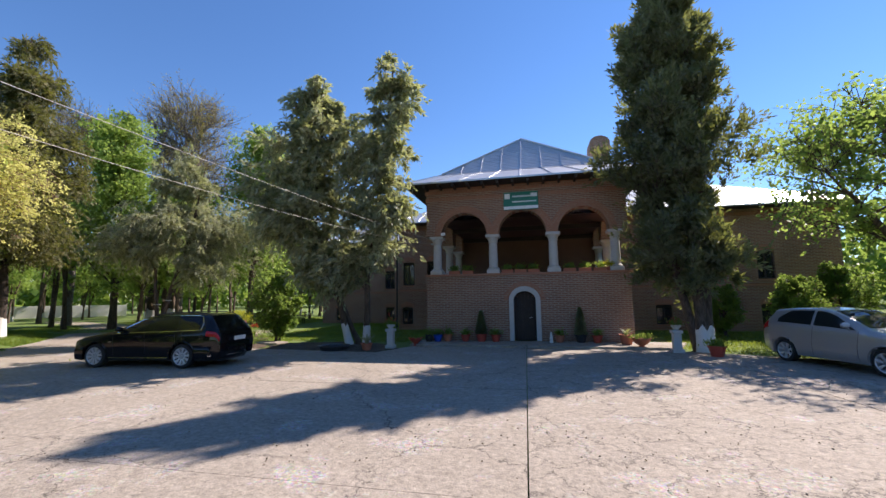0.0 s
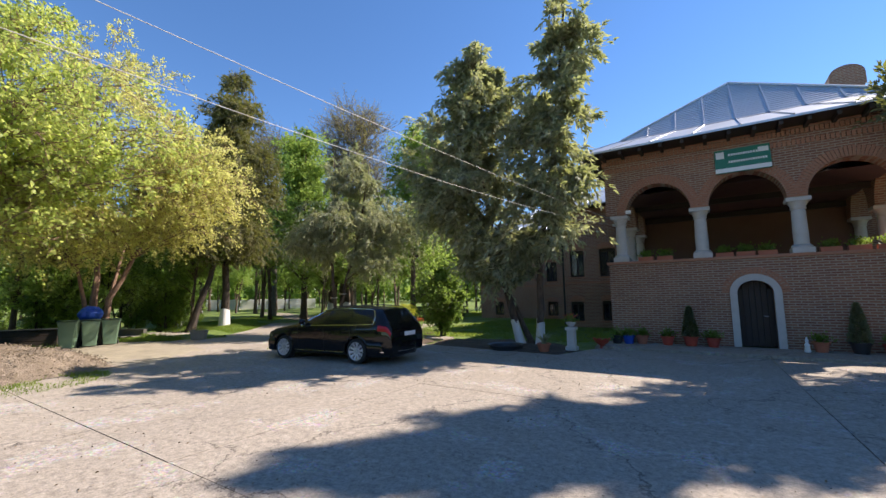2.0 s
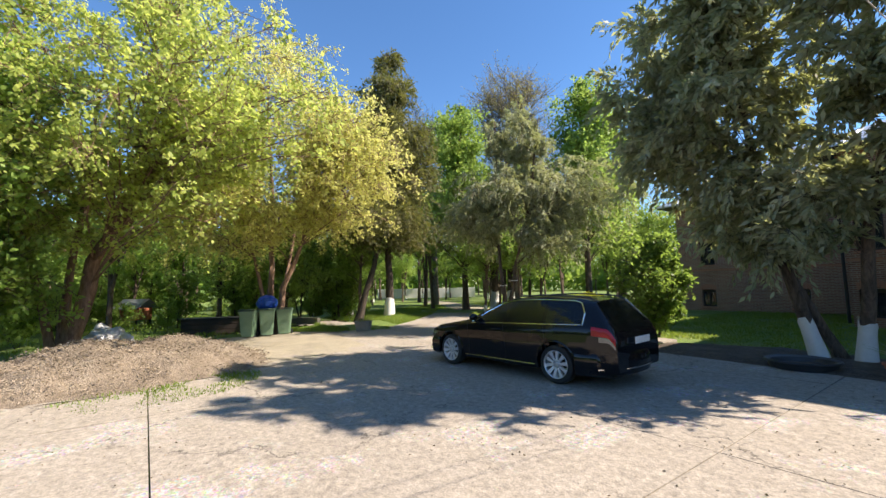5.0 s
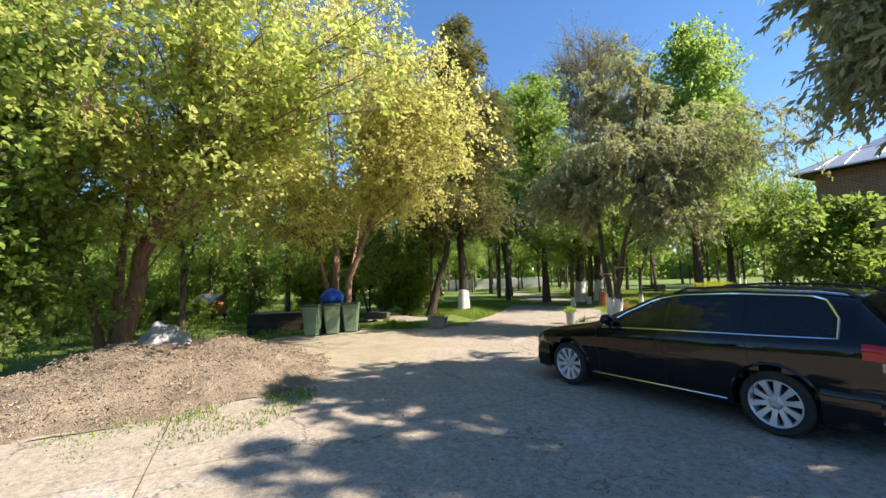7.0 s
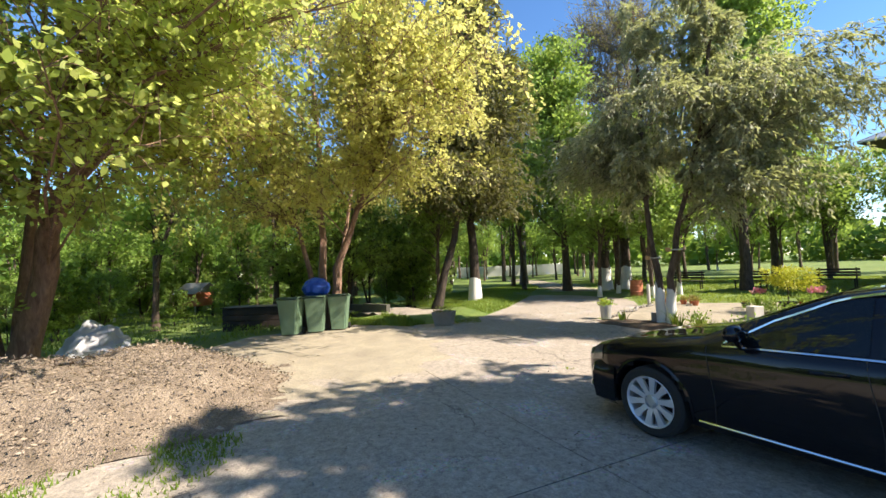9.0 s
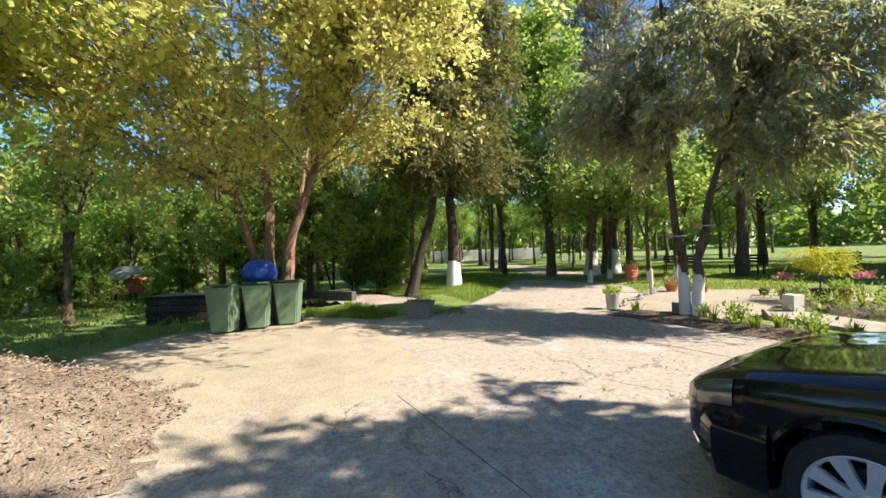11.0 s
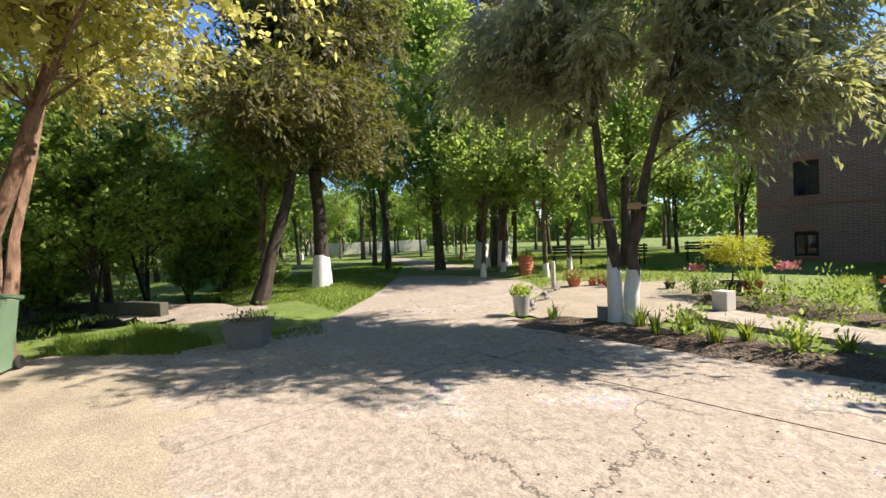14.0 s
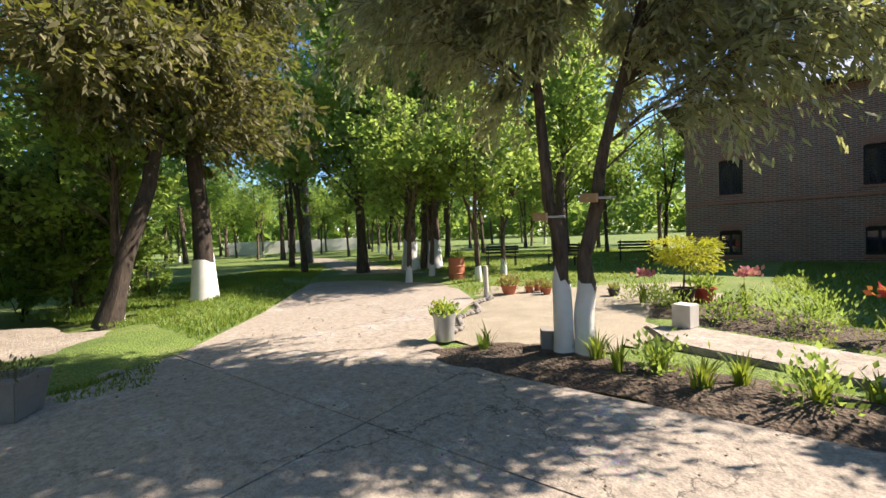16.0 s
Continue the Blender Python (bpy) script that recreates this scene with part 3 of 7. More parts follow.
def porch_wall(place, u0, u1, centers, half, thick=0.55):
    us = sorted({u0, u1, *[c + half * math.cos(math.pi * k / 24) for c in centers for k in range(25)], *[c + s * half * 1.0001 for c in centers for s in (-1, 1)]})
    curves = [arch_curve(c, half, SPRING, ARCH_TOP) for c in centers]

    def low(u):
        zs = [z for f in curves if (z := f(u)) is not None]
        return zs[0] if zs else SPRING
    bm = strip_wall(bmesh.new(), us, low, lambda u: WALL_TOP, place, thick)
    part("arcade_wall", bm, BRICK, house)
    ring = bmesh.new()
    for c in centers:
        arch_ring(ring, c, half, SPRING, ARCH_TOP - SPRING, place)
    part("arch_bricks", ring, ARCH_BRICK, house, "rings of brick on edge")


CENTERS = [(a + b) / 2 for a, b in zip(COLUMNS, COLUMNS[1:])]
porch_wall(front, PX0, PX1, CENTERS, 1.0)
porch_wall(side_right, PY + 0.55, PB, (23.1, 25.9), 1.05)
porch_wall(side_left, PY + 0.55, PB, (23.1, 25.9), 1.05)

# lower storey of the porch, with its door
DC, DH, DS, DT = 1.43, 0.45, 1.72, 2.1
door_curve = arch_curve(DC, DH, DS, DT)
us = sorted({PX0, PX1, *[DC + DH * math.cos(math.pi * k / 16) for k in range(17)], DC - DH * 1.001, DC + DH * 1.001})
part("base_wall", strip_wall(bmesh.new(), us, lambda u: door_curve(u) or 0.0, lambda u: FLOOR, front, 0.6), BRICK, house)
for x0, x1 in ((PX0, PX0 + 0.55), (PX1 - 0.55, PX1)):
    part("side_base_wall", box(bmesh.new(), x0, x1, PY + 0.6, PB, 0, FLOOR), BRICK, house)
bm = box(bmesh.new(), PX0 + 0.55, PX1 - 0.55, PY + 0.6, PB, FLOOR - 0.25, FLOOR - 0.02)
part("porch_floor", bm, PLASTER, house)
bm = box(bmesh.new(), PX0 - 0.07, PX1 + 0.07, PY - 0.07, PY + 0.62, FLOOR, FLOOR + 0.09, 0.015)
part("parapet_coping", bm, ARCH_BRICK, house)
for x0, x1 in ((PX0 - 0.07, PX0 + 0.62), (PX1 - 0.62, PX1 + 0.07)):
    part("parapet_coping", box(bmesh.new(), x0, x1, PY + 0.63, PB, FLOOR, FLOOR + 0.09, 0.015), ARCH_BRICK, house)
# saw-tooth cornices of brick on edge
bm = bmesh.new()
for z, jut in ((WALL_TOP - 0.62, 0.05), (WALL_TOP - 0.30, 0.08)):
    for k in range(int((PX1 - PX0) / 0.11)):
        x = PX0 + 0.02 + k * 0.11
        box(bm, x, x + 0.075, PY - jut, PY + 0.02, z, z + 0.15)
    for k in range(int((PB - PY) / 0.11)):
        y = PY + 0.04 + k * 0.11
        box(bm, PX0 - jut, PX0 + 0.02, y, y + 0.075, z, z + 0.15)
        box(bm, PX1 - 0.02, PX1 + jut, y, y + 0.075, z, z + 0.15)
part("cornice", bm, ARCH_BRICK, house, "saw-tooth brick cornice")
bm = box(bmesh.new(), PX0 - 0.06, PX1 + 0.06, PY - 0.06, PY + 0.55, WALL_TOP - 0.1, WALL_TOP, 0.01)
part("cornice", bm, ARCH_BRICK, house)


def column(parent, x, y):
    bm = bmesh.new()
    box(bm, x - 0.27, x + 0.27, y - 0.27, y + 0.27, FLOOR + 0.09, FLOOR + 0.26, 0.03)
    lathe(bm, [(0.25, FLOOR + 0.26), (0.26, FLOOR + 0.31), (0.20, FLOOR + 0.36)], 20, Matrix.Translation((x, y, 0)))
    part("column_base", bm, STONE, parent)
    bm = lathe(bmesh.new(), [(0.185, FLOOR + 0.355), (0.19, FLOOR + 0.7), (0.175, SPRING - 0.45), (0.165, SPRING - 0.36), (0.20, SPRING - 0.34), (0.20, SPRING - 0.31)], 20, Matrix.Translation((x, y, 0)))
    part("column_shaft", bm, STONE, parent, "", True)
    bm = lathe(bmesh.new(), [(0.175, SPRING - 0.31), (0.22, SPRING - 0.2), (0.26, SPRING - 0.12)], 20, Matrix.Translation((x, y, 0)))
    box(bm, x - 0.3, x + 0.3, y - 0.28, y + 0.28, SPRING - 0.12, SPRING, 0.02)
    part("column_capital", bm, STONE, parent)


for x in COLUMNS:
    column(house, x, PY + 0.27)
for y in (24.5, 27.2):
    column(house, PX1 - 0.28, y)
    column(house, PX0 + 0.28, y)

# porch ceiling, hung below the roof, and its back wall
bm = bmesh.new()
cx, cy, rx, ry = (PX0 + PX1) / 2, (PY + PB) / 2 + 0.3, (PX1 - PX0) / 2 - 0.5, (PB - PY) / 2 - 0.3
grid = [[bm.verts.new((cx + rx * u, cy + ry * v, 5.35 + 0.95 * (1 - u * u) * (1 - v * v))) for u in [-1 + k / 10 for k in range(21)]] for v in [-1 + k / 8 for k in range(17)]]
for a, b in zip(grid, grid[1:]):
    for i in range(20):
        bm.faces.new((a[i], a[i + 1], b[i + 1], b[i]))
part("porch_ceiling", bm, CEILING_PAINT, house, "vaulted painted porch ceiling", True)
bm = box(bmesh.new(), PX0, PX1, PB, PB + 0.3, 0, WALL_TOP)
part("porch_back_wall", bm, PLASTER, house)
bm = bmesh.new()
box(bm, PX0 + 0.5, PX1 - 0.5, PY + 3.3, PY + 3.5, 5.2, 5.4, 0.02)
box(bm, PX0 + 0.5, PX1 - 0.5, PB - 0.25, PB - 0.05, 5.1, 5.32, 0.02)
part("beam", bm, DARK_WOOD, house)

# door: pale stone surround, dark plank leaf
surround = bmesh.new()
outer = []
for k in range(21):
    a = math.pi * k / 20
    outer.append((DC - math.cos(a) * DH, DS + math.sin(a) * (DT - DS), DC - math.cos(a) * (DH + 0.19), DS + math.sin(a) * (DT - DS + 0.2)))
pts = [(DC - DH, 0.07, DC - DH - 0.19, 0.07)] + outer + [(DC + DH, 0.07, DC + DH + 0.19, 0.07)]
ring = [[surround.verts.new((x, y, z)) for y, x, z in ((PY - 0.07, xi, zi), (PY - 0.07, xo, zo), (PY + 0.1, xo, zo), (PY + 0.1, xi, zi))] for xi, zi, xo, zo in pts]
for a, b in zip(ring, ring[1:]):
    for k in range(4):
        surround.faces.new((a[k], b[k], b[(k + 1) % 4], a[(k + 1) % 4]))
surround.faces.new(ring[0])
surround.faces.new(ring[-1][::-1])
part("door_surround", surround, STONE, house, "pale carved stone door surround")
bm = bmesh.new()
arch_ring(bm, DC, DH + 0.2, DS, DT - DS + 0.2, front, 0.085, 0.2, 0.03)
part("arch_bricks", bm, ARCH_BRICK, house)
door_leaf = part("door", box(bmesh.new(), DC - DH + 0.05, DC + DH - 0.05, PY + 0.33, PY + 0.36, 0.08, 1.8), DARK_WOOD, house, "closed dark plank door")
for k in range(6):
    x0 = DC - DH + k * 0.15
    zt = min(z for z in (door_curve(x0 + 0.01) or 2.0, door_curve(x0 + 0.14) or 2.0)) + 0.05
    part("plank", box(bmesh.new(), x0 + 0.004, x0 + 0.146, PY + 0.28, PY + 0.33, 0.07, zt, 0.006), DARK_WOOD, door_leaf)
part("door_handle", tube(bmesh.new(), [(DC + 0.28, PY + 0.27, 1.0), (DC + 0.28, PY + 0.22, 1.0), (DC + 0.18, PY + 0.22, 1.0)], 0.014), STEEL, door_leaf)


def window(parent, x0, x1, z0, z1, y, deep=0.3):
    """An arched two-leaf casement set back in its opening, with curtains behind."""
    c, h = (x0 + x1) / 2, (x1 - x0) / 2
    fr = bmesh.new()
    yf = y + 0.14
    for a, b in ((x0, x0 + 0.07), (c - 0.04, c + 0.04), (x1 - 0.07, x1)):
        box(fr, a, b, yf, yf + 0.07, z0, z1, 0.008)
    for a, b in ((z0, z0 + 0.08), (z1 - 0.16, z1)):
        box(fr, x0 + 0.07, c - 0.04, yf + 0.002, yf + 0.068, a, b)
        box(fr, c + 0.04, x1 - 0.07, yf + 0.002, yf + 0.068, a, b)
    w = part("window", fr, DARK_WOOD, parent)
    for a, b in ((x0 + 0.07, c - 0.04), (c + 0.04, x1 - 0.07)):
        part("pane", box(bmesh.new(), a, b, yf + 0.03, yf + 0.036, z0 + 0.08, z1 - 0.16), WINDOW_GLASS, w)
        cu = bmesh.new()
        for side in (0, 1):
            n, wd = 7, (b - a) * 0.42
            xa = a if side == 0 else b - wd
            vs = [[cu.verts.new((xa + wd * k / n, yf + 0.12 + 0.015 * (k % 2), z)) for z in (z0 + 0.05, z1)] for k in range(n + 1)]
            for p, q in zip(vs, vs[1:]):
                cu.faces.new((p[0], q[0], q[1], p[1]))
        part("curtain", cu, CURTAIN, w)
    part("window_sill", box(bmesh.new(), x0 - 0.06, x1 + 0.06, y - 0.05, y + 0.15, z0 - 0.07, z0, 0.01), ARCH_BRICK, w)
    hood = bmesh.new()
    n = max(5, int((x1 - x0) / 0.085))
    for k in range(n):
        u0, u1 = x0 - 0.05 + (x1 - x0 + 0.1) * (k + 0.08) / n, x0 - 0.05 + (x1 - x0 + 0.1) * (k + 0.88) / n
        dz = 0.13 * (1 - ((u0 + u1) / 2 - c) ** 2 / (h + 0.05) ** 2)
        box(hood, u0, u1, y - 0.03, y + 0.05, z1 - 0.06 + dz, z1 + 0.2 + dz)
    part("window_arch", hood, ARCH_BRICK, w)


def wall_openings(name, y, x0, x1, z1, holes, thick=0.45):
    """A front wall with real openings, in blocks between them."""
    bm = bmesh.new()
    zs = sorted({-0.3, z1, *[h[2] for h in holes], *[h[3] for h in holes]})
    xs = sorted({x0, x1, *[h[0] for h in holes], *[h[1] for h in holes]})
    solid = {}
    for i in range(len(xs) - 1):
        for j in range(len(zs) - 1):
            cx_, cz_ = (xs[i] + xs[i + 1]) / 2, (zs[j] + zs[j + 1]) / 2
            solid[i, j] = not any(h[0] < cx_ < h[1] and h[2] < cz_ < h[3] for h in holes)
    vs = {}

    def vv(i, k, j):
        if (i, k, j) not in vs:
            vs[i, k, j] = bm.verts.new((xs[i], y + k * thick, zs[j]))
        return vs[i, k, j]
    for (i, j), s in solid.items():
        if not s:
            continue
        bm.faces.new((vv(i, 0, j), vv(i + 1, 0, j), vv(i + 1, 0, j + 1), vv(i, 0, j + 1)))
        bm.faces.new((vv(i, 1, j), vv(i, 1, j + 1), vv(i + 1, 1, j + 1), vv(i + 1, 1, j)))
        for di, dj, q in ((-1, 0, ((i, j), (i, j + 1))), (1, 0, ((i + 1, j), (i + 1, j + 1))), (0, -1, ((i, j), (i + 1, j))), (0, 1, ((i, j + 1), (i + 1, j + 1)))):
            if not solid.get((i + di, j + dj), False):
                (a, b), (c, d) = q
                bm.faces.new((vv(a, 0, b), vv(c, 0, d), vv(c, 1, d), vv(a, 1, b)))
    part(name, bm, BRICK, house)
    for h in holes:
        window(house, *h, y)


CY, LY, EAVE = 27.9, 34.5, 6.4
C_HOLES = [(-6.15, -5.4, 2.66, 4.08), (-4.6, -3.78, 2.64, 4.12), (-6.2, -5.5, 0.3, 1.32), (-4.55, -3.92, 0.34, 1.36)]
C_HOLES += [(x, x + 0.8, z0, z1) for x in (8.2, 10.8, 13.2) for z0, z1 in ((0.3, 1.35), (2.65, 4.1))]
wall_openings("centre_wall", CY, -6.4, 17.0, EAVE, C_HOLES)
L_HOLES = [(-14.0, -13.25, 0.2, 1.2), (-9.75, -9.0, 0.2, 1.2), (-14.0, -13.2, 2.65, 4.05), (-9.8, -9.0, 2.65, 4.05)]
wall_openings("wing_wall", LY, -15.2, -6.4, EAVE, L_HOLES)
bm = bmesh.new()
box(bm, -6.4, -5.95, CY + 0.46, LY + 0.4, -0.3, EAVE - 0.01)
box(bm, -15.2, -14.75, LY + 0.46, 46, -0.3, EAVE)
box(bm, 16.5, 17.0, CY + 0.46, 46, -0.3, EAVE)
box(bm, -14.7, 16.4, 45.5, 46, -0.3, EAVE)
part("end_wall", bm, BRICK, house)
bm = bmesh.new()
for x0, x1, y in ((-6.44, 17.04, CY), (-15.24, -6.5, LY)):
    for z in (2.3,):
        box(bm, x0, x1, y - 0.05, y + 0.02, z, z + 0.1)
    for k in range(int((x1 - x0) / 0.11)):
        box(bm, x0 + k * 0.11, x0 + k * 0.11 + 0.075, y - 0.06, y + 0.02, EAVE - 0.35, EAVE - 0.2)
part("cornice", bm, ARCH_BRICK, house)
bm = tube(bmesh.new(), [(-6.5, CY - 0.1, 0.1), (-6.5, CY - 0.1, EAVE - 0.1), (-6.5, CY - 0.5, EAVE + 0.02)], 0.05)
part("drainpipe", bm, TRIM_BLACK, house)


def roof_sheet(rows, close=False):
    """Rows of points from eave to ridge, skinned, with a thickness."""
    bm = bmesh.new()
    vs = [[bm.verts.new(p) for p in row] for row in rows]
    for a, b in zip(vs, vs[1:]):
        for i in range(len(a) - 1 if not close else len(a)):
            j = (i + 1) % len(a)
            q = []
            for v in (a[i], a[j], b[j], b[i]):
                if all((v.co - w.co).length > 1e-4 for w in q):
                    q.append(v)
            if len(q) >= 3:
                bm.faces.new(q)
    return bm


def seams(bm, a, b, lift=0.05, r=0.022):
    """A standing seam from eave to ridge along a line of points."""
    for p, q in zip(a, b):
        p, q = Vector(p) + Vector((0, 0, lift * 0.4)), Vector(q) + Vector((0, 0, lift * 0.4))
        tube(bm, [p, q], r, 4)


# porch roof: bell-cast hip running back into the main roof
E0, E1, EY, EZ = PX0 - 0.85, PX1 + 0.85, PY - 0.85, WALL_TOP + 0.05
B0, B1, BY, BZ = PX0 + 0.55, PX1 - 0.55, PY + 0.75, 7.55
RX, RY, RZ, RB = 1.45, 24.3, 9.95, 36.0
eave = [(E0, RB, EZ), (E0, EY, EZ), (E1, EY, EZ), (E1, RB, EZ)]
brk = [(B0, RB, BZ), (B0, BY, BZ), (B1, BY, BZ), (B1, RB, BZ)]
top = [(RX, RB, RZ), (RX, RY, RZ), (RX, RY, RZ), (RX, RB, RZ)]
bm = roof_sheet([[(x, y, z - 0.07) for x, y, z in eave], eave, brk])
part("roof_apron", bm, ZINC, house)
bm = roof_sheet([[(x, y, z + 0.012) for x, y, z in brk], top])
part("roof", bm, ZINC, house)
bm = roof_sheet([[(x, y, z - 0.075) for x, y, z in eave], [(PX0, RB, EZ - 0.12), (PX0, PY, EZ - 0.12), (PX1, PY, EZ - 0.12), (PX1, RB, EZ - 0.12)]])
part("soffit", bm, DARK_WOOD, house)
bm = bmesh.new()
for k in range(9):
    x = E0 + (E1 - E0) * k / 8
    f = (x - E0) / (E1 - E0)
    xb = B0 + (B1 - B0) * f
    tube(bm, [(x, EY, EZ + 0.02), (xb, BY, BZ + 0.03)], 0.022, 4)
    # the upper slope narrows to the ridge end
    u = 1 - abs(xb - RX) / (RX - B0)
    tube(bm, [(xb, BY, BZ + 0.03), (xb, BY + (RY - BY) * max(u, 0.02), BZ + (RZ - BZ) * max(u, 0.02) + 0.03)], 0.025, 4)
for k in range(14):
    y = BY + 0.3 + k * 1.1
    for sx, ex, bx in ((-1, E0, B0), (1, E1, B1)):
        f = min(1.0, (y - BY) / (RY - BY))
        tube(bm, [(ex, y - 0.2, EZ + 0.02), (bx, y, BZ + 0.03)], 0.022, 4)
        tube(bm, [(bx, y, BZ + 0.03), (bx + (RX - bx) * f, y, BZ + (RZ - BZ) * f + 0.03)], 0.022, 4)
for x in (B0, B1):
    tube(bm, [(x, BY, BZ + 0.04), (RX, RY, RZ + 0.04)], 0.045, 6)
tube(bm, [(RX, RY, RZ + 0.03), (RX, RB, RZ + 0.03)], 0.06, 6)
# rows of lapped sheets on the front slope
for k in range(1, 22):
    f = k / 22
    y, z = BY + (RY - BY) * f, BZ + (RZ - BZ) * f + 0.014
    tube(bm, [(B0 + (RX - B0) * f, y, z), (B1 + (RX - B1) * f, y, z)], 0.011, 4)
part("roof_seams", bm, ZINC, house)
for k in range(16):
    x = E0 + 0.3 + (E1 - E0 - 0.6) * k / 15
    part("rafter_end", box(bmesh.new(), x - 0.05, x + 0.05, EY + 0.05, PY - 0.07, EZ - 0.22, EZ - 0.1, 0.01), DARK_WOOD, house)


def main_roof(x0, x1, y0, y1, z0, rise):
    yr, inset = (y0 + y1) / 2, (y1 - y0) / 2
    eave_ = [(x0, y0, z0), (x1, y0, z0), (x1, y1, z0), (x0, y1, z0)]
    brk_ = [(x0 + 1.5, y0 + 1.5, z0 + 0.75), (x1 - 1.5, y0 + 1.5, z0 + 0.75), (x1 - 1.5, y1 - 1.5, z0 + 0.75), (x0 + 1.5, y1 - 1.5, z0 + 0.75)]
    ridge = [(x0 + inset, yr, z0 + rise), (x1 - inset, yr, z0 + rise), (x1 - inset, yr, z0 + rise), (x0 + inset, yr, z0 + rise)]
    part("roof", roof_sheet([[(a, b, c - 0.07) for a, b, c in eave_], eave_, brk_, ridge], True), ZINC, house)
    sb = bmesh.new()
    n = int((x1 - x0) / 1.1)
    for k in range(n + 1):
        x = x0 + (x1 - x0) * k / n
        xb = min(max(x, x0 + 1.5), x1 - 1.5)
        tube(sb, [(x, y0, z0 + 0.02), (xb, y0 + 1.5, z0 + 0.77)], 0.022, 4)
        f = min(1.0, (xb - x0 - 1.5) / (inset - 1.5) if inset > 1.5 else 1, (x1 - 1.5 - xb) / (inset - 1.5))
        tube(sb, [(xb, y0 + 1.5, z0 + 0.77), (xb, y0 + 1.5 + (yr - y0 - 1.5) * max(f, 0.02), z0 + 0.77 + (rise - 0.75) * max(f, 0.02))], 0.022, 4)
    for k in range(1, 15):
        f = k / 15
        a = [Vector(brk_[i]).lerp(Vector(ridge[i]), f) for i in range(4)]
        for i in range(4):
            tube(sb, [a[i] + Vector((0, 0, 0.01)), a[(i + 1) % 4] + Vector((0, 0, 0.01))], 0.011, 4)
    part("roof_seams", sb, ZINC, house)
    so = roof_sheet([[(a, b, c - 0.08) for a, b, c in eave_], [(x0 + 0.8, y0 + 0.8, z0 - 0.1), (x1 - 0.8, y0 + 0.8, z0 - 0.1), (x1 - 0.8, y1 - 0.8, z0 - 0.1), (x0 + 0.8, y1 - 0.8, z0 - 0.1)]], True)
    part("soffit", so, DARK_WOOD, house)


main_roof(-7.2, 17.8, CY - 0.8, 46.8, EAVE + 0.08, 4.6)
main_roof(-16.0, -5.0, LY - 0.8, 46.8, EAVE + 0.03, 3.6)
# small dormer on the wing roof
bm = bmesh.new()
pr = [(-9.6, 0), (-8.2, 0), (-8.9, 0.75)]
a = [bm.verts.new((x, 35.1, 7.0 + z)) for x, z in pr]
b = [bm.verts.new((x, 38.5, 7.0 + z)) for x, z in pr]
bm.faces.new(a)
for i in range(3):
    bm.faces.new((a[i], a[(i + 1) % 3], b[(i + 1) % 3], b[i]))
part("dormer", bm, ZINC, house)
# chimney: round-headed brick stack
bm = bmesh.new()
prof = [(-0.55, 0), (-0.55, 3.1), (-0.62, 3.2), (-0.62, 3.75)] + [(-0.62 * math.cos(math.pi * k / 10), 3.75 + 0.5 * math.sin(math.pi * k / 10)) for k in range(1, 10)] + [(0.62, 3.75), (0.62, 3.2), (0.55, 3.1), (0.55, 0)]
a = [bm.verts.new((6.2 + x, 30.2, 8.0 + z * 0.95)) for x, z in prof]
b = [bm.verts.new((6.2 + x, 31.6, 8.0 + z * 0.95)) for x, z in prof]
bm.faces.new(a)
bm.faces.new(b[::-1])
for i in range(len(prof)):
    bm.faces.new((a[i], a[(i + 1) % len(prof)], b[(i + 1) % len(prof)], b[i]))
part("chimney", bm, BRICK, house)

# name board hung over the middle arch
board = thing("sign_board", pose(1.42, PY - 0.09, 5.92, -8, 0, 0), "green and white name board on the porch wall", "sign")
part("board", box(bmesh.new(), -0.72, 0.72, -0.02, 0.02, -0.40, 0.40, 0.006), SIGN_GREEN, board)
part("stripe", box(bmesh.new(), -0.715, 0.715, -0.027, -0.021, -0.38, -0.24), SIGN_WHITE, board, "pale lower stripe")
part("emblem", box(bmesh.new(), -0.68, -0.46, -0.027, -0.021, 0.10, 0.33), SIGN_WHITE, board, "white square emblem")
part("flag_patch", box(bmesh.new(), 0.42, 0.68, -0.027, -0.021, 0.16, 0.32), SIGN_WHITE, board)
for k, (z, w) in enumerate(((0.2, 0.5), (-0.04, 0.62))):
    bm = bmesh.new()
    x, r = -0.35, random.Random(k)
    while x < w:
        d = r.uniform(0.03, 0.06)
        box(bm, x, x + d, -0.027, -0.021, z - 0.035, z + 0.035)
        x += d + 0.018
    part("lettering", bm, SIGN_WHITE, board, "row of unreadable white letters")

# ---- trees ----
def whitewash(tree, pts, radii, top, rng):
    """The limed foot of a trunk, a skin just outside the bark."""
    bm = bmesh.new()
    keep, rad, n = [], [], 7
    for k in range(n + 1):
        z = pts[0].z + (top - pts[0].z) * k / n
        i = max(j for j in range(len(pts) - 1) if pts[j].z <= z)
        f = (z - pts[i].z) / (pts[i + 1].z - pts[i].z)
        keep.append(pts[i].lerp(pts[i + 1], f))
        rad.append(radii[i] + (radii[i + 1] - radii[i]) * f + 0.02)
    tube(bm, keep, rad, 12, False)
    ring = [v for v in bm.verts if (v.co - keep[-1]).length < rad[-1] + 0.02]
    for v in ring:
        v.co.z += rng.normal(0, 0.06)
    part("whitewash", bm, WHITE, tree, "whitewashed trunk foot", True)


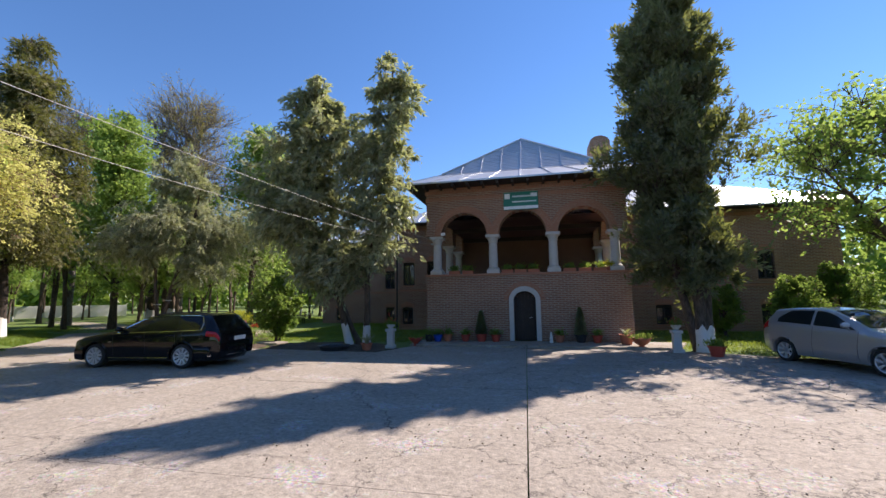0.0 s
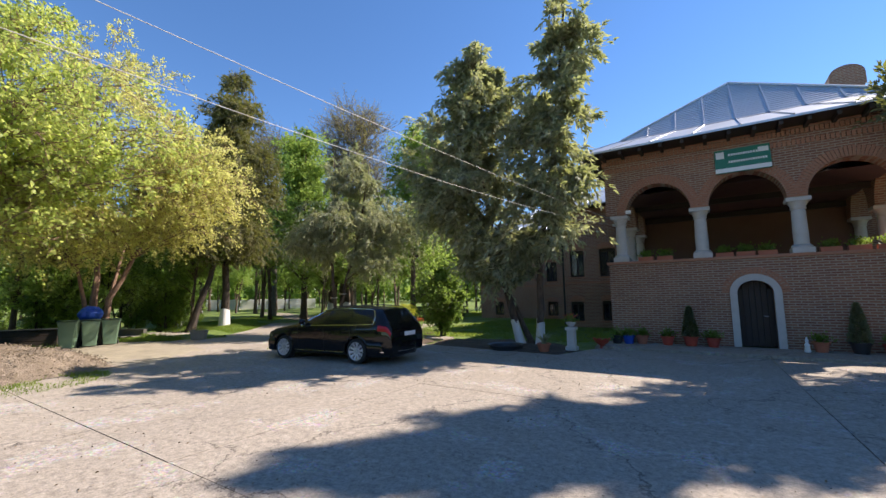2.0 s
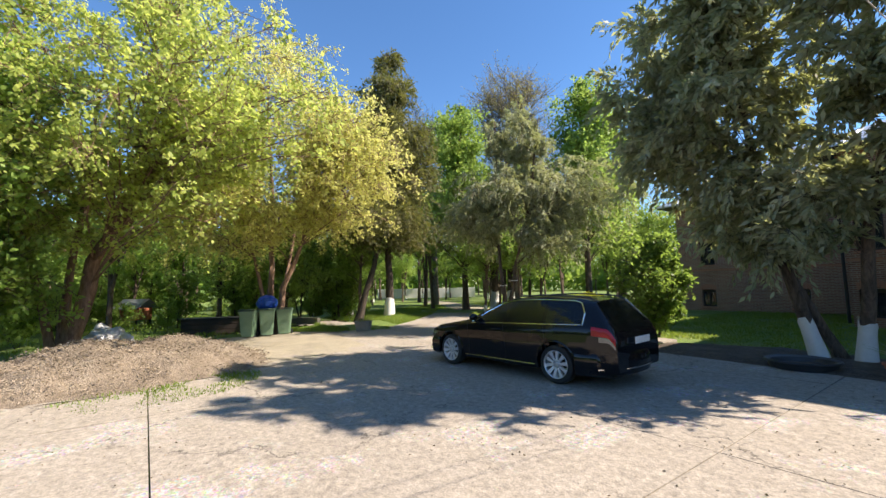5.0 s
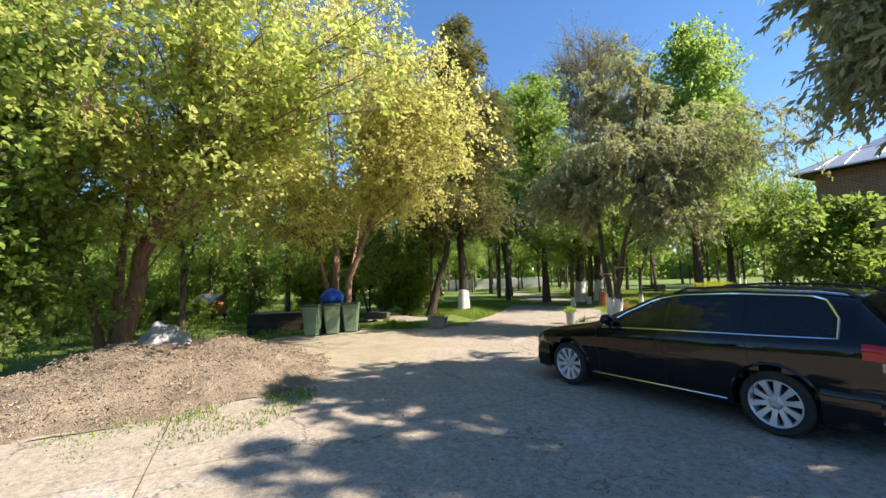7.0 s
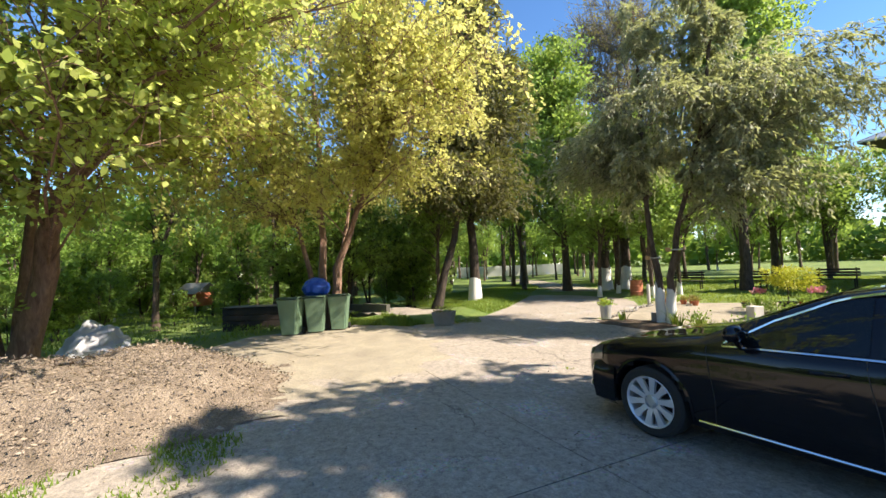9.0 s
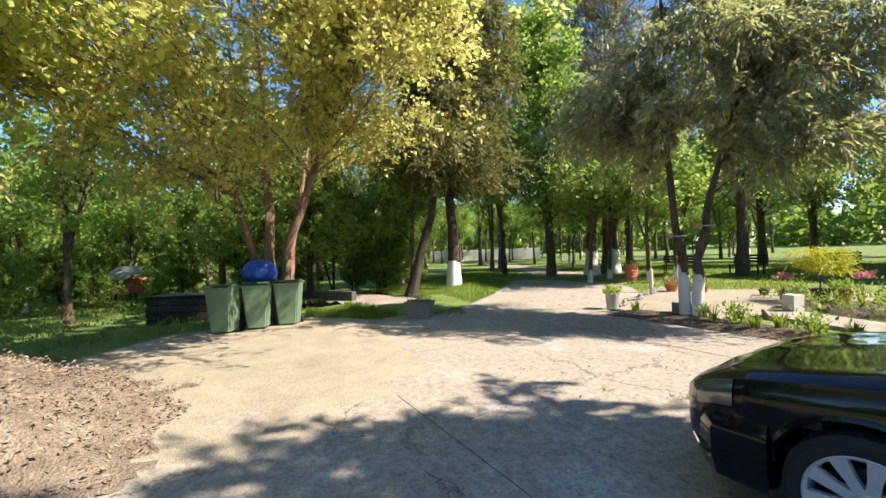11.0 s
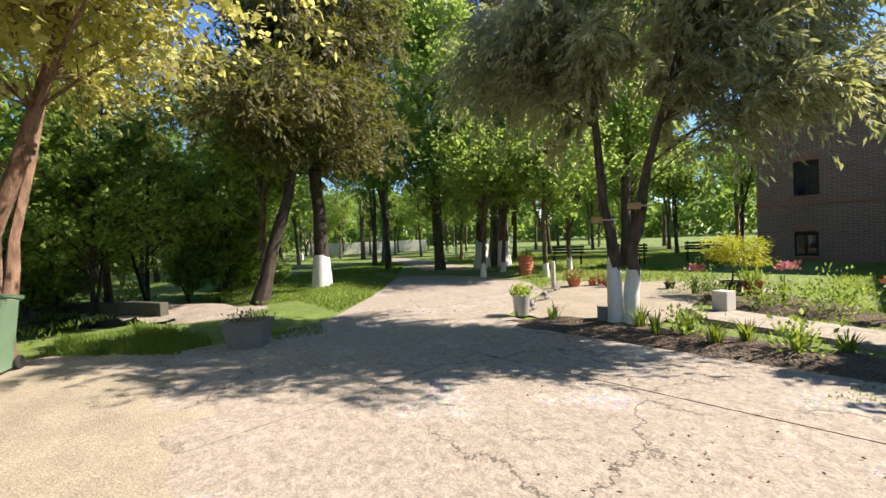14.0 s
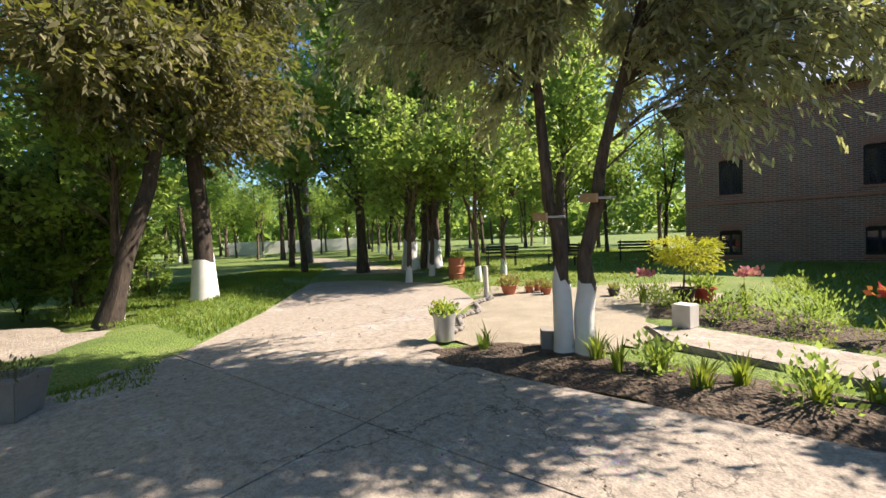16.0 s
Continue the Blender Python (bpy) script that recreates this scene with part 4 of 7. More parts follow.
def rods(paths, radii, seg=3):
    """Thin tapered rods along many paths at once: paths (n, k, 3), radii (n, k)."""
    n_, k_ = radii.shape
    d = unit(paths[:, -1] - paths[:, 0])
    s = unit(np.cross(d, np.array((0.31, 0.52, 0.79))))
    u = np.cross(d, s)
    ang = np.arange(seg) * 2 * math.pi / seg
    ring = s[:, None] * np.cos(ang)[None, :, None] + u[:, None] * np.sin(ang)[None, :, None]
    v = paths[:, :, None] + ring[:, None] * radii[:, :, None, None]
    i = np.arange(n_ * k_ * seg).reshape(n_, k_, seg)
    j = np.roll(i, -1, 2)
    f = np.stack([i[:, :-1], j[:, :-1], j[:, 1:], i[:, 1:]], -1)
    return v.reshape(-1, 3), f.reshape(-1, 4)


def along(paths, at):
    """The points at fractions 0 to 1 of paths (n, k, 3), one a path."""
    k_ = paths.shape[1] - 1
    i = np.minimum((at * k_).astype(int), k_ - 1)
    f = (at * k_ - i)[:, None]
    r = np.arange(len(paths))
    return paths[r, i] * (1 - f) + paths[r, i + 1] * f


def grow_tree(name, m, label, stems, blobs, bark, leaf, seed, boughs=200, twigs=22, per=18, twig_len=0.6, leaf_len=0.1, leaf_w=0.06,
              droop=0.2, up=0.2, tip=0.5, flat=0.7, spread=0.8, fluff=0.05, start=0.3, lime=0.0, group="", category="tree", wood=1.0, rise=0.6, inner=0.3, oval=False):
    """Stems, boughs that reach out to fill the lobes of the crown (x, y, z, rx, ry, rz, share), twigs along the boughs and leaves along the twigs."""
    rng = np.random.default_rng(seed)
    tree = thing(name, m, label, category, group)
    bm, lines = bmesh.new(), []
    for pts, r in stems:
        path = []
        for p, q in zip(pts, pts[1:]):
            n_ = 4
            path += [Vector(p).lerp(Vector(q), k / n_) for k in range(n_)]
        path.append(Vector(pts[-1]))
        path = [p + Vector((*rng.normal(0, 0.10 * r + 0.01, 2), 0)) if 1 < i < len(path) - 1 else p for i, p in enumerate(path)]
        rad = [r * (1.35 if i == 0 else 1.0) * (1 - 0.9 * (i / (len(path) - 1)) ** 1.1) for i in range(len(path))]
        tube(bm, path, rad, 12, True)
        lines.append((path, rad))
    for v in bm.verts:
        v.co += Vector(rng.normal(0, 0.01, 3))
    part("trunk", bm, bark, tree, "", True)
    if lime:
        for path, rad in lines[:2]:
            if path[0].z < 0:
                whitewash(tree, path, rad, lime, rng)
    shares = np.array([c[6] for c in blobs], float)
    shares /= shares.sum()
    paths, thick, lens = [], [], []
    for k in range(boughs):
        x_, y_, z_, rx_, ry_, rz_, _ = blobs[rng.choice(len(blobs), p=shares)]
        d = unit(rng.normal(0, 1, 3))
        r = rng.uniform(inner, 1.0) ** 0.5 * (1.0 + 0.45 * noise.noise(Vector(d * 1.7) + Vector((seed, x_, z_))) + rng.normal(0, 0.05))
        c = Vector((x_ + d[0] * rx_ * r, y_ + d[1] * ry_ * r, max(0.35, z_ + d[2] * rz_ * r)))
        best = None
        for path, rad in lines:
            top_ = path[-1].z
            for i in range(2, len(path)):
                p = path[i]
                h = math.hypot(c.x - p.x, c.y - p.y)
                cost = abs((c.z - p.z) - rise * h) + 0.55 * h + (0.0 if p.z > 0.16 * top_ else 2.0)
                if best is None or cost < best[0]:
                    best = (cost, p, rad[i])
        base, r0 = best[1], min(best[2] * 0.5, 0.009 + 0.0055 * (c - best[1]).length)
        reach = (c - base).length
        bow = Vector((0, 0, 0.10 + 0.1 * droop)) * reach
        q1 = base.lerp(c, 0.35) + bow * 0.8 + Vector(rng.normal(0, 0.05 * reach, 3))
        q2 = base.lerp(c, 0.7) + bow + Vector(rng.normal(0, 0.05 * reach, 3))
        paths.append([base, base.lerp(q1, 0.5) + bow * 0.1, q1, q2, c])
        thick.append([r0, r0 * 0.85, r0 * 0.65, r0 * 0.42, r0 * 0.18])
        lens.append(reach)
    paths, thick, lens = np.array(paths), np.array(thick), np.array(lens)
    n_ = len(paths) * twigs
    of = np.repeat(np.arange(len(paths)), twigs)
    v = rng.uniform(start, 1.0, n_) ** 0.75
    s0 = along(paths[of], v)
    tang = unit(along(paths[of], np.minimum(v + 0.1, 1.0)) - along(paths[of], np.maximum(v - 0.15, 0.0)))
    way = unit(tang * 0.7 + unit(rng.normal(0, 1, (n_, 3))) * 0.9 + (0, 0, up))
    ln = (twig_len * rng.uniform(0.45, 1.3, n_) * np.clip(lens[of] / 1.6, 0.45, 1.2))[:, None]
    fall = np.array((0, 0, -1.0)) * droop
    tw = np.stack([s0, s0 + way * ln * 0.5 + fall * ln * 0.25, s0 + way * ln + fall * ln], 1)
    va, fa = rods(paths, thick * wood, 5)
    vb, fb = rods(tw, np.tile(np.array((0.009, 0.006, 0.003)) * wood, (n_, 1)) * rng.uniform(0.7, 1.4, (n_, 1)), 3)
    if fluff < 0.11 or wood > 1.0:
        va, fa = np.concatenate([va, vb]), np.concatenate([fa, fb + len(va)])
    part_mesh("branching", mesh_np("branching", va, fa), bark, tree, "", True)
    wi = np.repeat(np.arange(n_), per)
    u = rng.uniform(0.05, 1.05, len(wi)) ** tip
    at = s0[wi] + way[wi] * ln[wi] * u[:, None] + fall * ln[wi] * (u ** 2)[:, None] + rng.normal(0, fluff, (len(wi), 3))
    td = unit(way[wi] + 2 * fall * u[:, None])
    d = unit(td * (1.2 - spread) + unit(rng.normal(0, 1, (len(wi), 3))) * spread + fall * 0.3)
    side = unit(np.cross(d, np.array((0.45, 0.45, 0.75)) * flat + rng.normal(0, 1, (len(wi), 3)) * (1 - flat) * 0.8))
    k = rng.uniform(0.6, 1.3, (len(wi), 1))
    l, w = d * leaf_len * k, side * leaf_w * k * 0.5
    if oval:
        rim = np.stack([at, at + l * 0.3 + w * 0.9, at + l * 0.62 + w * 0.75, at + l, at + l * 0.62 - w * 0.75, at + l * 0.3 - w * 0.9], 1)
    else:
        rim = np.stack([at, at + l * 0.4 + w, at + l, at + l * 0.4 - w], 1)
    corners = rim.shape[1]
    rim = rim[at[:, 2] > 0.06].reshape(-1, 3)
    part_mesh("crown", mesh_np("crown", rim, np.arange(len(rim)).reshape(-1, corners)), leaf, tree)
    return tree


grow_tree("cypress_tree", pose(7.3, 18.9, 0), "tall dark green cypress with whitewashed trunk beside porch",
          (([(0, 0, -0.15), (-0.2, 0.05, 5), (-0.5, 0.1, 14.2)], 0.2), ([(0.14, 0.1, -0.15), (0.3, 0, 5), (0.4, 0, 11.5)], 0.15), ([(-0.12, 0.12, -0.15), (-1.0, 0.3, 5), (-1.5, 0.4, 11)], 0.15)),
          ((-0.5, 0.15, 3.6, 1.9, 1.9, 2.0, 1), (-0.5, 0.15, 7, 2.3, 2.3, 3, 1.7), (-0.4, 0.15, 10.4, 1.7, 1.8, 2.7, 1.2), (-1.3, 0.4, 10.8, 0.8, 0.8, 1.6, 0.3), (-0.5, 0.1, 13, 0.8, 0.8, 1.6, 0.35)),
          BARK, LEAF_CYPRESS, 11, 420, 22, 14, 0.55, 0.2, 0.065, wood=0.6, droop=-0.1, up=0.5, tip=0.7, flat=0.45, spread=0.5, fluff=0.05, lime=0.8, rise=0.9, inner=0.1)
grow_tree("cypress_tree", pose(-5.1, 19.1, 0), "grey-green twin-topped cypress with whitewashed trunks",
          (([(-0.35, 0, -0.15), (-0.8, -0.7, 2.6), (-0.9, -1.9, 6), (-0.4, -2.5, 10)], 0.13), ([(0.3, 0.05, -0.15), (0.7, -0.8, 2.8), (1.7, -2.0, 6), (2.4, -2.7, 10.1)], 0.13), ([(0, 0.25, -0.15), (-1.2, -0.5, 3), (-2.5, -1.6, 6)], 0.1)),
          ((-1.2, -2.0, 5.6, 2.2, 1.9, 2.7, 1.6), (-0.6, -2.5, 8.3, 1.3, 1.2, 1.7, 0.7), (1.7, -2.2, 6, 1.5, 1.5, 2.7, 1.1), (2.3, -2.7, 8.6, 0.9, 0.9, 1.7, 0.45), (-2.7, -1.7, 6.2, 1.3, 1.3, 1.8, 0.7), (-0.5, -1.4, 3.3, 2.0, 1.5, 1.1, 0.5)),
          BARK, LEAF_JUNIPER, 12, 360, 22, 14, 0.5, 0.19, 0.062, wood=0.5, droop=0.45, up=0.1, tip=0.8, flat=0.55, spread=0.5, fluff=0.03, lime=0.85, rise=0.5, inner=0.15)
grow_tree("juniper_tree", pose(-14.7, 18.95, 0), "drooping grey-green juniper with two whitewashed trunks",
          (([(-0.11, 0, -0.15), (-0.16, -0.02, 1.2), (-0.28, -0.1, 2.6), (-0.5, 0.1, 5), (-0.5, 0.1, 8.6)], 0.105), ([(0.12, 0.03, -0.15), (0.15, 0.05, 1.2), (0.4, 0.14, 2.5), (1.0, 0.4, 5), (1.3, 0.7, 8.2)], 0.105)),
          ((0.2, 0.1, 5.2, 2.5, 2.3, 1.9, 2.0), (2.2, 1.3, 5, 2.1, 1.8, 1.6, 1.1), (-1.7, -0.6, 4.6, 1.6, 1.5, 1.2, 0.7), (0.4, 0.4, 7.3, 1.6, 1.6, 1.7, 0.9), (2.3, 0.2, 3.3, 1.2, 1.2, 1.0, 0.4), (4.2, 2.8, 5.3, 1.2, 1.0, 0.7, 0.25)),
          BARK, LEAF_JUNIPER, 13, 280, 22, 20, 0.5, 0.12, 0.034, wood=0.45, droop=0.6, up=0.1, tip=0.8, flat=0.55, spread=0.5, fluff=0.025, lime=0.92, rise=0.3, inner=0.1)
grow_tree("spruce_tree", pose(-24.4, 18.9, 0), "dark spruce with a whitewashed foot on the bank",
          (([(0, 0, -0.15), (0.05, 0.05, 5), (0, 0, 16.2)], 0.26),),
          ((0, 0, 5.2, 3.2, 3.2, 1.6, 1.2), (0.2, 0.3, 8.8, 3.3, 3.3, 2.6, 1.8), (0, 0, 13.2, 2, 2, 3, 0.8)),
          BARK_DARK, LEAF_SPRUCE, 14, 240, 22, 13, 0.55, 0.2, 0.065, wood=0.6, droop=0.25, up=0.1, tip=0.8, flat=0.3, spread=0.5, lime=1.1, rise=0.1, inner=0.05)
grow_tree("spruce_tree", pose(-23.9, 16.6, 0), "dark leaning spruce at the edge of the wood",
          (([(0, 0.1, -0.15), (0.2, 0.95, 2.9), (0.35, 1.4, 5.5), (0.5, 1.8, 13.5)], 0.2),),
          ((0.4, 0.9, 5.4, 3.0, 2.6, 1.6, 1.2), (2.4, -0.8, 5.0, 1.5, 1.3, 0.9, 0.5), (0.4, 1.4, 8.6, 3.2, 3.0, 2.6, 1.6), (0.5, 1.7, 12, 1.8, 1.8, 2.2, 0.6)),
          BARK_DARK, LEAF_SPRUCE, 15, 240, 22, 13, 0.55, 0.2, 0.065, wood=0.6, droop=0.25, up=0.1, tip=0.8, flat=0.3, spread=0.5, rise=0.1, inner=0.05)

YELLOW = "spreading maple with fresh yellow-green spring leaves"
grow_tree("maple_tree", pose(-17.6, 5.8, 0), "spreading maple with light green spring leaves over the heap",
          (([(-0.1, -0.2, -0.15), (0.2, 0.35, 2.6), (0.7, 1.1, 4.2), (1.6, 1.5, 9.5)], 0.22), ([(-0.35, -0.3, -0.15), (-0.5, -0.2, 2.5), (0.2, 0.4, 8.5)], 0.15), ([(-0.1, -0.35, -0.15), (-0.3, -1.0, 2.8), (0.3, -1.2, 8)], 0.12)),
          ((1.2, 0.8, 7.0, 4.2, 3.8, 3.8, 3.4), (3.6, 2.2, 4.8, 2.4, 2.4, 1.7, 1.0), (5.0, 3.6, 6.2, 2.2, 2.2, 1.7, 0.9), (-0.5, -1.5, 4.6, 2.4, 2.2, 2.0, 0.7)),
          BARK_RED, LEAF_MIXED, 21, 230, 20, 15, 0.65, 0.11, 0.072, oval=True, wood=0.8, droop=0.3, up=0.1, tip=0.35, flat=0.6, spread=0.9, fluff=0.06, rise=0.3)
grow_tree("maple_tree", pose(-20.85, 11.65, 0), YELLOW + " behind the bins",
          (([(-0.1, -0.1, -0.15), (-0.15, -0.1, 1.6), (0.0, -0.2, 6), (0.3, -0.5, 11.5)], 0.17), ([(0.2, 0.15, -0.15), (0.35, 0.25, 1.8), (1.6, 1.3, 5.2), (3.0, 1.6, 7.6)], 0.14), ([(-0.2, 0.25, -0.15), (-0.3, 0.4, 1.8), (-0.5, 1.4, 7)], 0.12), ([(0.15, -0.3, -0.15), (0.25, -0.5, 1.7), (1.0, -2.2, 7)], 0.12)),
          ((0.9, -0.8, 8.2, 4.6, 3.6, 4.4, 3.2), (4.0, 1.4, 5.8, 2.6, 2.1, 2.3, 1.9), (6.4, 0.8, 6.0, 1.9, 1.7, 1.7, 0.9), (3.0, -2.4, 4.8, 2.8, 2.8, 2.2, 1.8), (-0.7, 1.2, 5.0, 2.2, 2.0, 1.6, 0.5)),
          BARK_RED, LEAF_YELLOW, 22, 270, 22, 16, 0.65, 0.1, 0.066, oval=True, wood=0.8, droop=0.3, up=0.1, tip=0.35, flat=0.6, spread=0.9, fluff=0.06, rise=0.15)
grow_tree("maple_tree", pose(-17.4, 2.6, 0), "leafy maple with bright green spring leaves down to the ground",
          (([(0, 0, -0.15), (0.1, 0.2, 4), (0.4, 0.4, 11)], 0.2), ([(0.1, 0.1, -0.15), (0.8, 0.8, 3), (1.2, 1.2, 7)], 0.1)),
          ((0.4, 0.6, 6.8, 3.2, 3.0, 5.2, 3), (0.8, 1.6, 2.0, 1.8, 1.6, 1.5, 0.8), (2.6, 1.4, 4.2, 1.8, 1.6, 2.5, 1.4)), BARK, LEAF_FRESH, 23, 220, 20, 12, 0.6, 0.14, 0.09, tip=0.5, flat=0.6, spread=0.9, rise=0.5)

green = grow_tree("lime_tree", pose(-19.4, 31, 0), "tall broadleaf tree with fresh green leaves", (([(0, 0, -0.15), (0.1, 0, 6), (0, 0.1, 15.5)], 0.24),),
                  ((0, 0, 7.5, 3.4, 3.4, 4.0, 1.2), (0.4, 0.3, 12.4, 2.3, 2.3, 3.0, 1)), BARK, LEAF_FRESH, 31, 200, 16, 9, 0.8, 0.2, 0.14, tip=0.6, flat=0.6, spread=0.9, fluff=0.12, rise=0.8)
copy_thing(green, pose(-26.6, 26.4, 0, rz=160))
copy_thing(green, pose(-22.5, 40, 0, rz=220))
bare = grow_tree("walnut_tree", pose(-29.9, 34.9, 0), "tall walnut tree with bare twigs and first buds", (([(0, 0, -0.15), (0.2, 0, 8), (0.4, 0.3, 20)], 0.34), ([(0, 0, 5), (-1.6, 0.5, 11), (-2.4, 1, 18)], 0.18), ([(0, 0, 6), (1.8, -0.8, 12), (2.4, -1, 19)], 0.18)),
                 ((0, 0, 15.5, 4.8, 4.8, 6.4, 1),), BARK_GREY, LEAF_BARE, 33, 170, 22, 5, 1.5, 0.16, 0.08, droop=-0.1, up=0.4, tip=0.6, spread=0.9, fluff=0.1, wood=2.2, rise=0.9)
copy_thing(bare, pose(-36.5, 30.5, 0, rz=120)).scale = (0.88, 0.88, 0.88)
side = grow_tree("walnut_tree", pose(15.8, 22, 0), "broad tree with sparse bright green leaves beside the house", (([(0, 0, -0.15), (0, 0, 3), (-1.2, -0.8, 8)], 0.25), ([(0, 0, 2.6), (1.5, 0.5, 6), (2.5, 0.5, 9)], 0.15), ([(0, 0, 2.4), (-2.2, -1.2, 4.6), (-3.8, -2, 6)], 0.14)),
                 ((-0.4, -0.5, 6.8, 4.8, 4.6, 3.4, 1),), BARK, LEAF_FRESH, 34, 150, 16, 7, 0.8, 0.17, 0.11, tip=0.5, flat=0.6, spread=0.9, fluff=0.1, wood=1.6, rise=0.5)
copy_thing(side, pose(24, 18, 0, rz=90))
shrub = grow_tree("shrub", pose(-9.7, 20.3, 0), "dense green garden shrub", (([(0, 0, -0.1), (0.1, 0, 1), (0.1, 0.1, 2.8)], 0.06), ([(0.1, 0, -0.1), (0.5, 0.2, 1), (0.7, 0.4, 2.4)], 0.04)),
                  ((0, 0, 1.8, 1.2, 1.2, 1.5, 1),), BARK, LEAF_GREEN, 35, 90, 14, 9, 0.45, 0.12, 0.08, tip=0.6, flat=0.6, spread=0.9, category="shrub", group="garden shrubs")
for x, y, k, r in ((12.2, 23.2, 0.8, 10), (14.6, 24.4, 0.95, 80), (17.6, 22.4, 0.9, 140), (10.2, 24.6, 0.7, 200), (20.5, 20.5, 1.0, 30)):
    copy_thing(shrub, pose(x, y, 0, rz=r)).scale = (k, k, k)

# the wood: slim trees, built a few times and repeated
wood = [grow_tree("young_tree", pose(-38, 30, 0), "slim young tree with light green leaves in the wood", (([(0, 0, -0.15), (0.15, 0.1, h * 0.4), (-0.1, 0.2, h * 0.95)], tr), ([(0, 0, h * 0.22), (0.5, -0.4, h * 0.5), (0.8, -0.5, h * 0.8)], tr * 0.6)),
                  ((0, 0, z, r, r, rz, 1),), BARK, leaf, s, 60, 11, 7, 0.7, 0.19, 0.13, tip=0.55, flat=0.6, spread=0.9, fluff=0.12, lime=lm, group="trees of the wood", rise=0.7)
        for h, z, r, rz, leaf, s, tr, lm in ((7.5, 5.2, 2.4, 2.2, LEAF_GREEN, 41, 0.11, 0.0), (9.5, 6.4, 2.5, 3.0, LEAF_FRESH, 42, 0.13, 0.0), (8.5, 5.8, 2.3, 2.7, LEAF_FRESH, 43, 0.10, 0.7), (11, 7.2, 2.8, 3.6, LEAF_GREEN, 44, 0.16, 0.0))]
for x, y, s_, r in ((-25.4, 13.2, 1.0, 0), (-27.2, 14.6, 1.15, 70), (-26.6, 11.2, 0.9, 190), (-28.6, 17.2, 1.1, 250)):
    low = grow_tree("young_maple", pose(x, y, -0.2, rz=r), "leafy young maple with light green leaves at the wood's edge", (([(0, 0, -0.15), (0.1, 0.1, 1.8), (0.2, 0.3, 4.8)], 0.05), ([(0.05, 0, -0.1), (-0.5, 0.4, 2), (-0.8, 0.6, 4)], 0.035)),
                    ((0, 0, 3.0, 1.9, 1.9, 1.9, 1),), BARK_DARK, LEAF_FRESH, 47, 70, 14, 11, 0.6, 0.11, 0.075, tip=0.5, flat=0.6, spread=0.9, group="young maples") if r == 0 else copy_thing(low, pose(x, y, -0.2, rz=r))
    low.scale = (s_, s_, s_)
spots = random.Random(8)
placed = [(-22.1, 24.3), (-22.0, 25.4), (-19.8, 25.0), (-20.0, 27.0)]
marks = list(placed)
for _ in range(6000):
    x, y = spots.uniform(-66, -20), spots.uniform(-10, 66)
    if len(placed) > 118 or near_edge(x, y, DRIVE) < 2.4 or inside(x, y, DRIVE) or any((x - a) ** 2 + (y - b) ** 2 < 7 for a, b in placed):
        continue
    if y > 23 and x > -25 or (y > 21 and -50 < x < -24 and spots.random() < 0.62) or (x > -25 and y < 17) or (y > 24 and x < -36 and spots.random() < 0.35):
        continue
    placed.append((x, y))
for k, (x, y) in enumerate(placed):
    m = pose(x, y, ground_height(x, y) - 0.05, 0, 0, spots.uniform(0, 360))
    s = spots.uniform(0.8, 1.15)
    if k < 4:
        m = pose(x, y, 0, 0, 0, spots.uniform(0, 360))
        t = copy_thing(wood[2], m)
        t.scale = (0.85, 0.85, 0.75)
    elif k < 8:
        wood[k - 4].matrix_world = m
    else:
        copy_thing(wood[spots.randrange(4)], m).scale = (s, s, s)
for x, y, r, k in ((-17.4, 44, 20, 1), (-18.8, 51, 90, 3), (-20.2, 41, 150, 0), (-16.8, 57, 210, 3), (-22.5, 47, 300, 1), (-25, 54, 40, 3)):
    copy_thing(wood[k], pose(x, y, 0, rz=r))
under = grow_tree("sapling", pose(-26, 12, -0.2), "leafy sapling of the undergrowth", (([(0, 0, -0.1), (0.1, 0, 1.5), (0.1, 0.1, 3.2)], 0.03), ([(0.05, 0, -0.1), (-0.4, 0.3, 1.2), (-0.6, 0.5, 2.6)], 0.025)),
                  ((0, 0, 1.9, 1.3, 1.3, 1.5, 1),), BARK, LEAF_FRESH, 51, 50, 10, 8, 0.45, 0.13, 0.09, tip=0.6, flat=0.6, spread=0.9, group="undergrowth saplings")
for k in range(70):
    x, y = spots.uniform(-42, -22.5), spots.uniform(-6, 19)
    if near_edge(x, y, DRIVE) > 3.2 and (x < -25.5 or y < 8):
        s = spots.uniform(0.5, 1.2)
        copy_thing(under, pose(x, y, ground_height(x, y), 0, 0, spots.uniform(0, 360))).scale = (s, s, s)

# the far wood all round, beyond the lawns
rng = np.random.default_rng(77)
n = 90000
a = rng.uniform(0, 2 * math.pi, n)
d = rng.uniform(78, 120, n)
top = 9 + 3.5 * np.sin(a * 23) + 2 * np.sin(a * 61 + 1) + 1.5 * np.sin(a * 131)
at = np.stack([-20 + np.cos(a) * d, 26 + np.sin(a) * d, 0.4 + top * rng.uniform(0, 1, n) ** 0.8], 1)
far = part_mesh("far_wood", leaves("far_wood", at, np.zeros((n, 3)) + (0, 0, 0.3), 1.6, 1.1, rng, 1.0), LEAF_GREEN)
tagged(far, "distant belt of green woodland", "trees", kind="stuff")

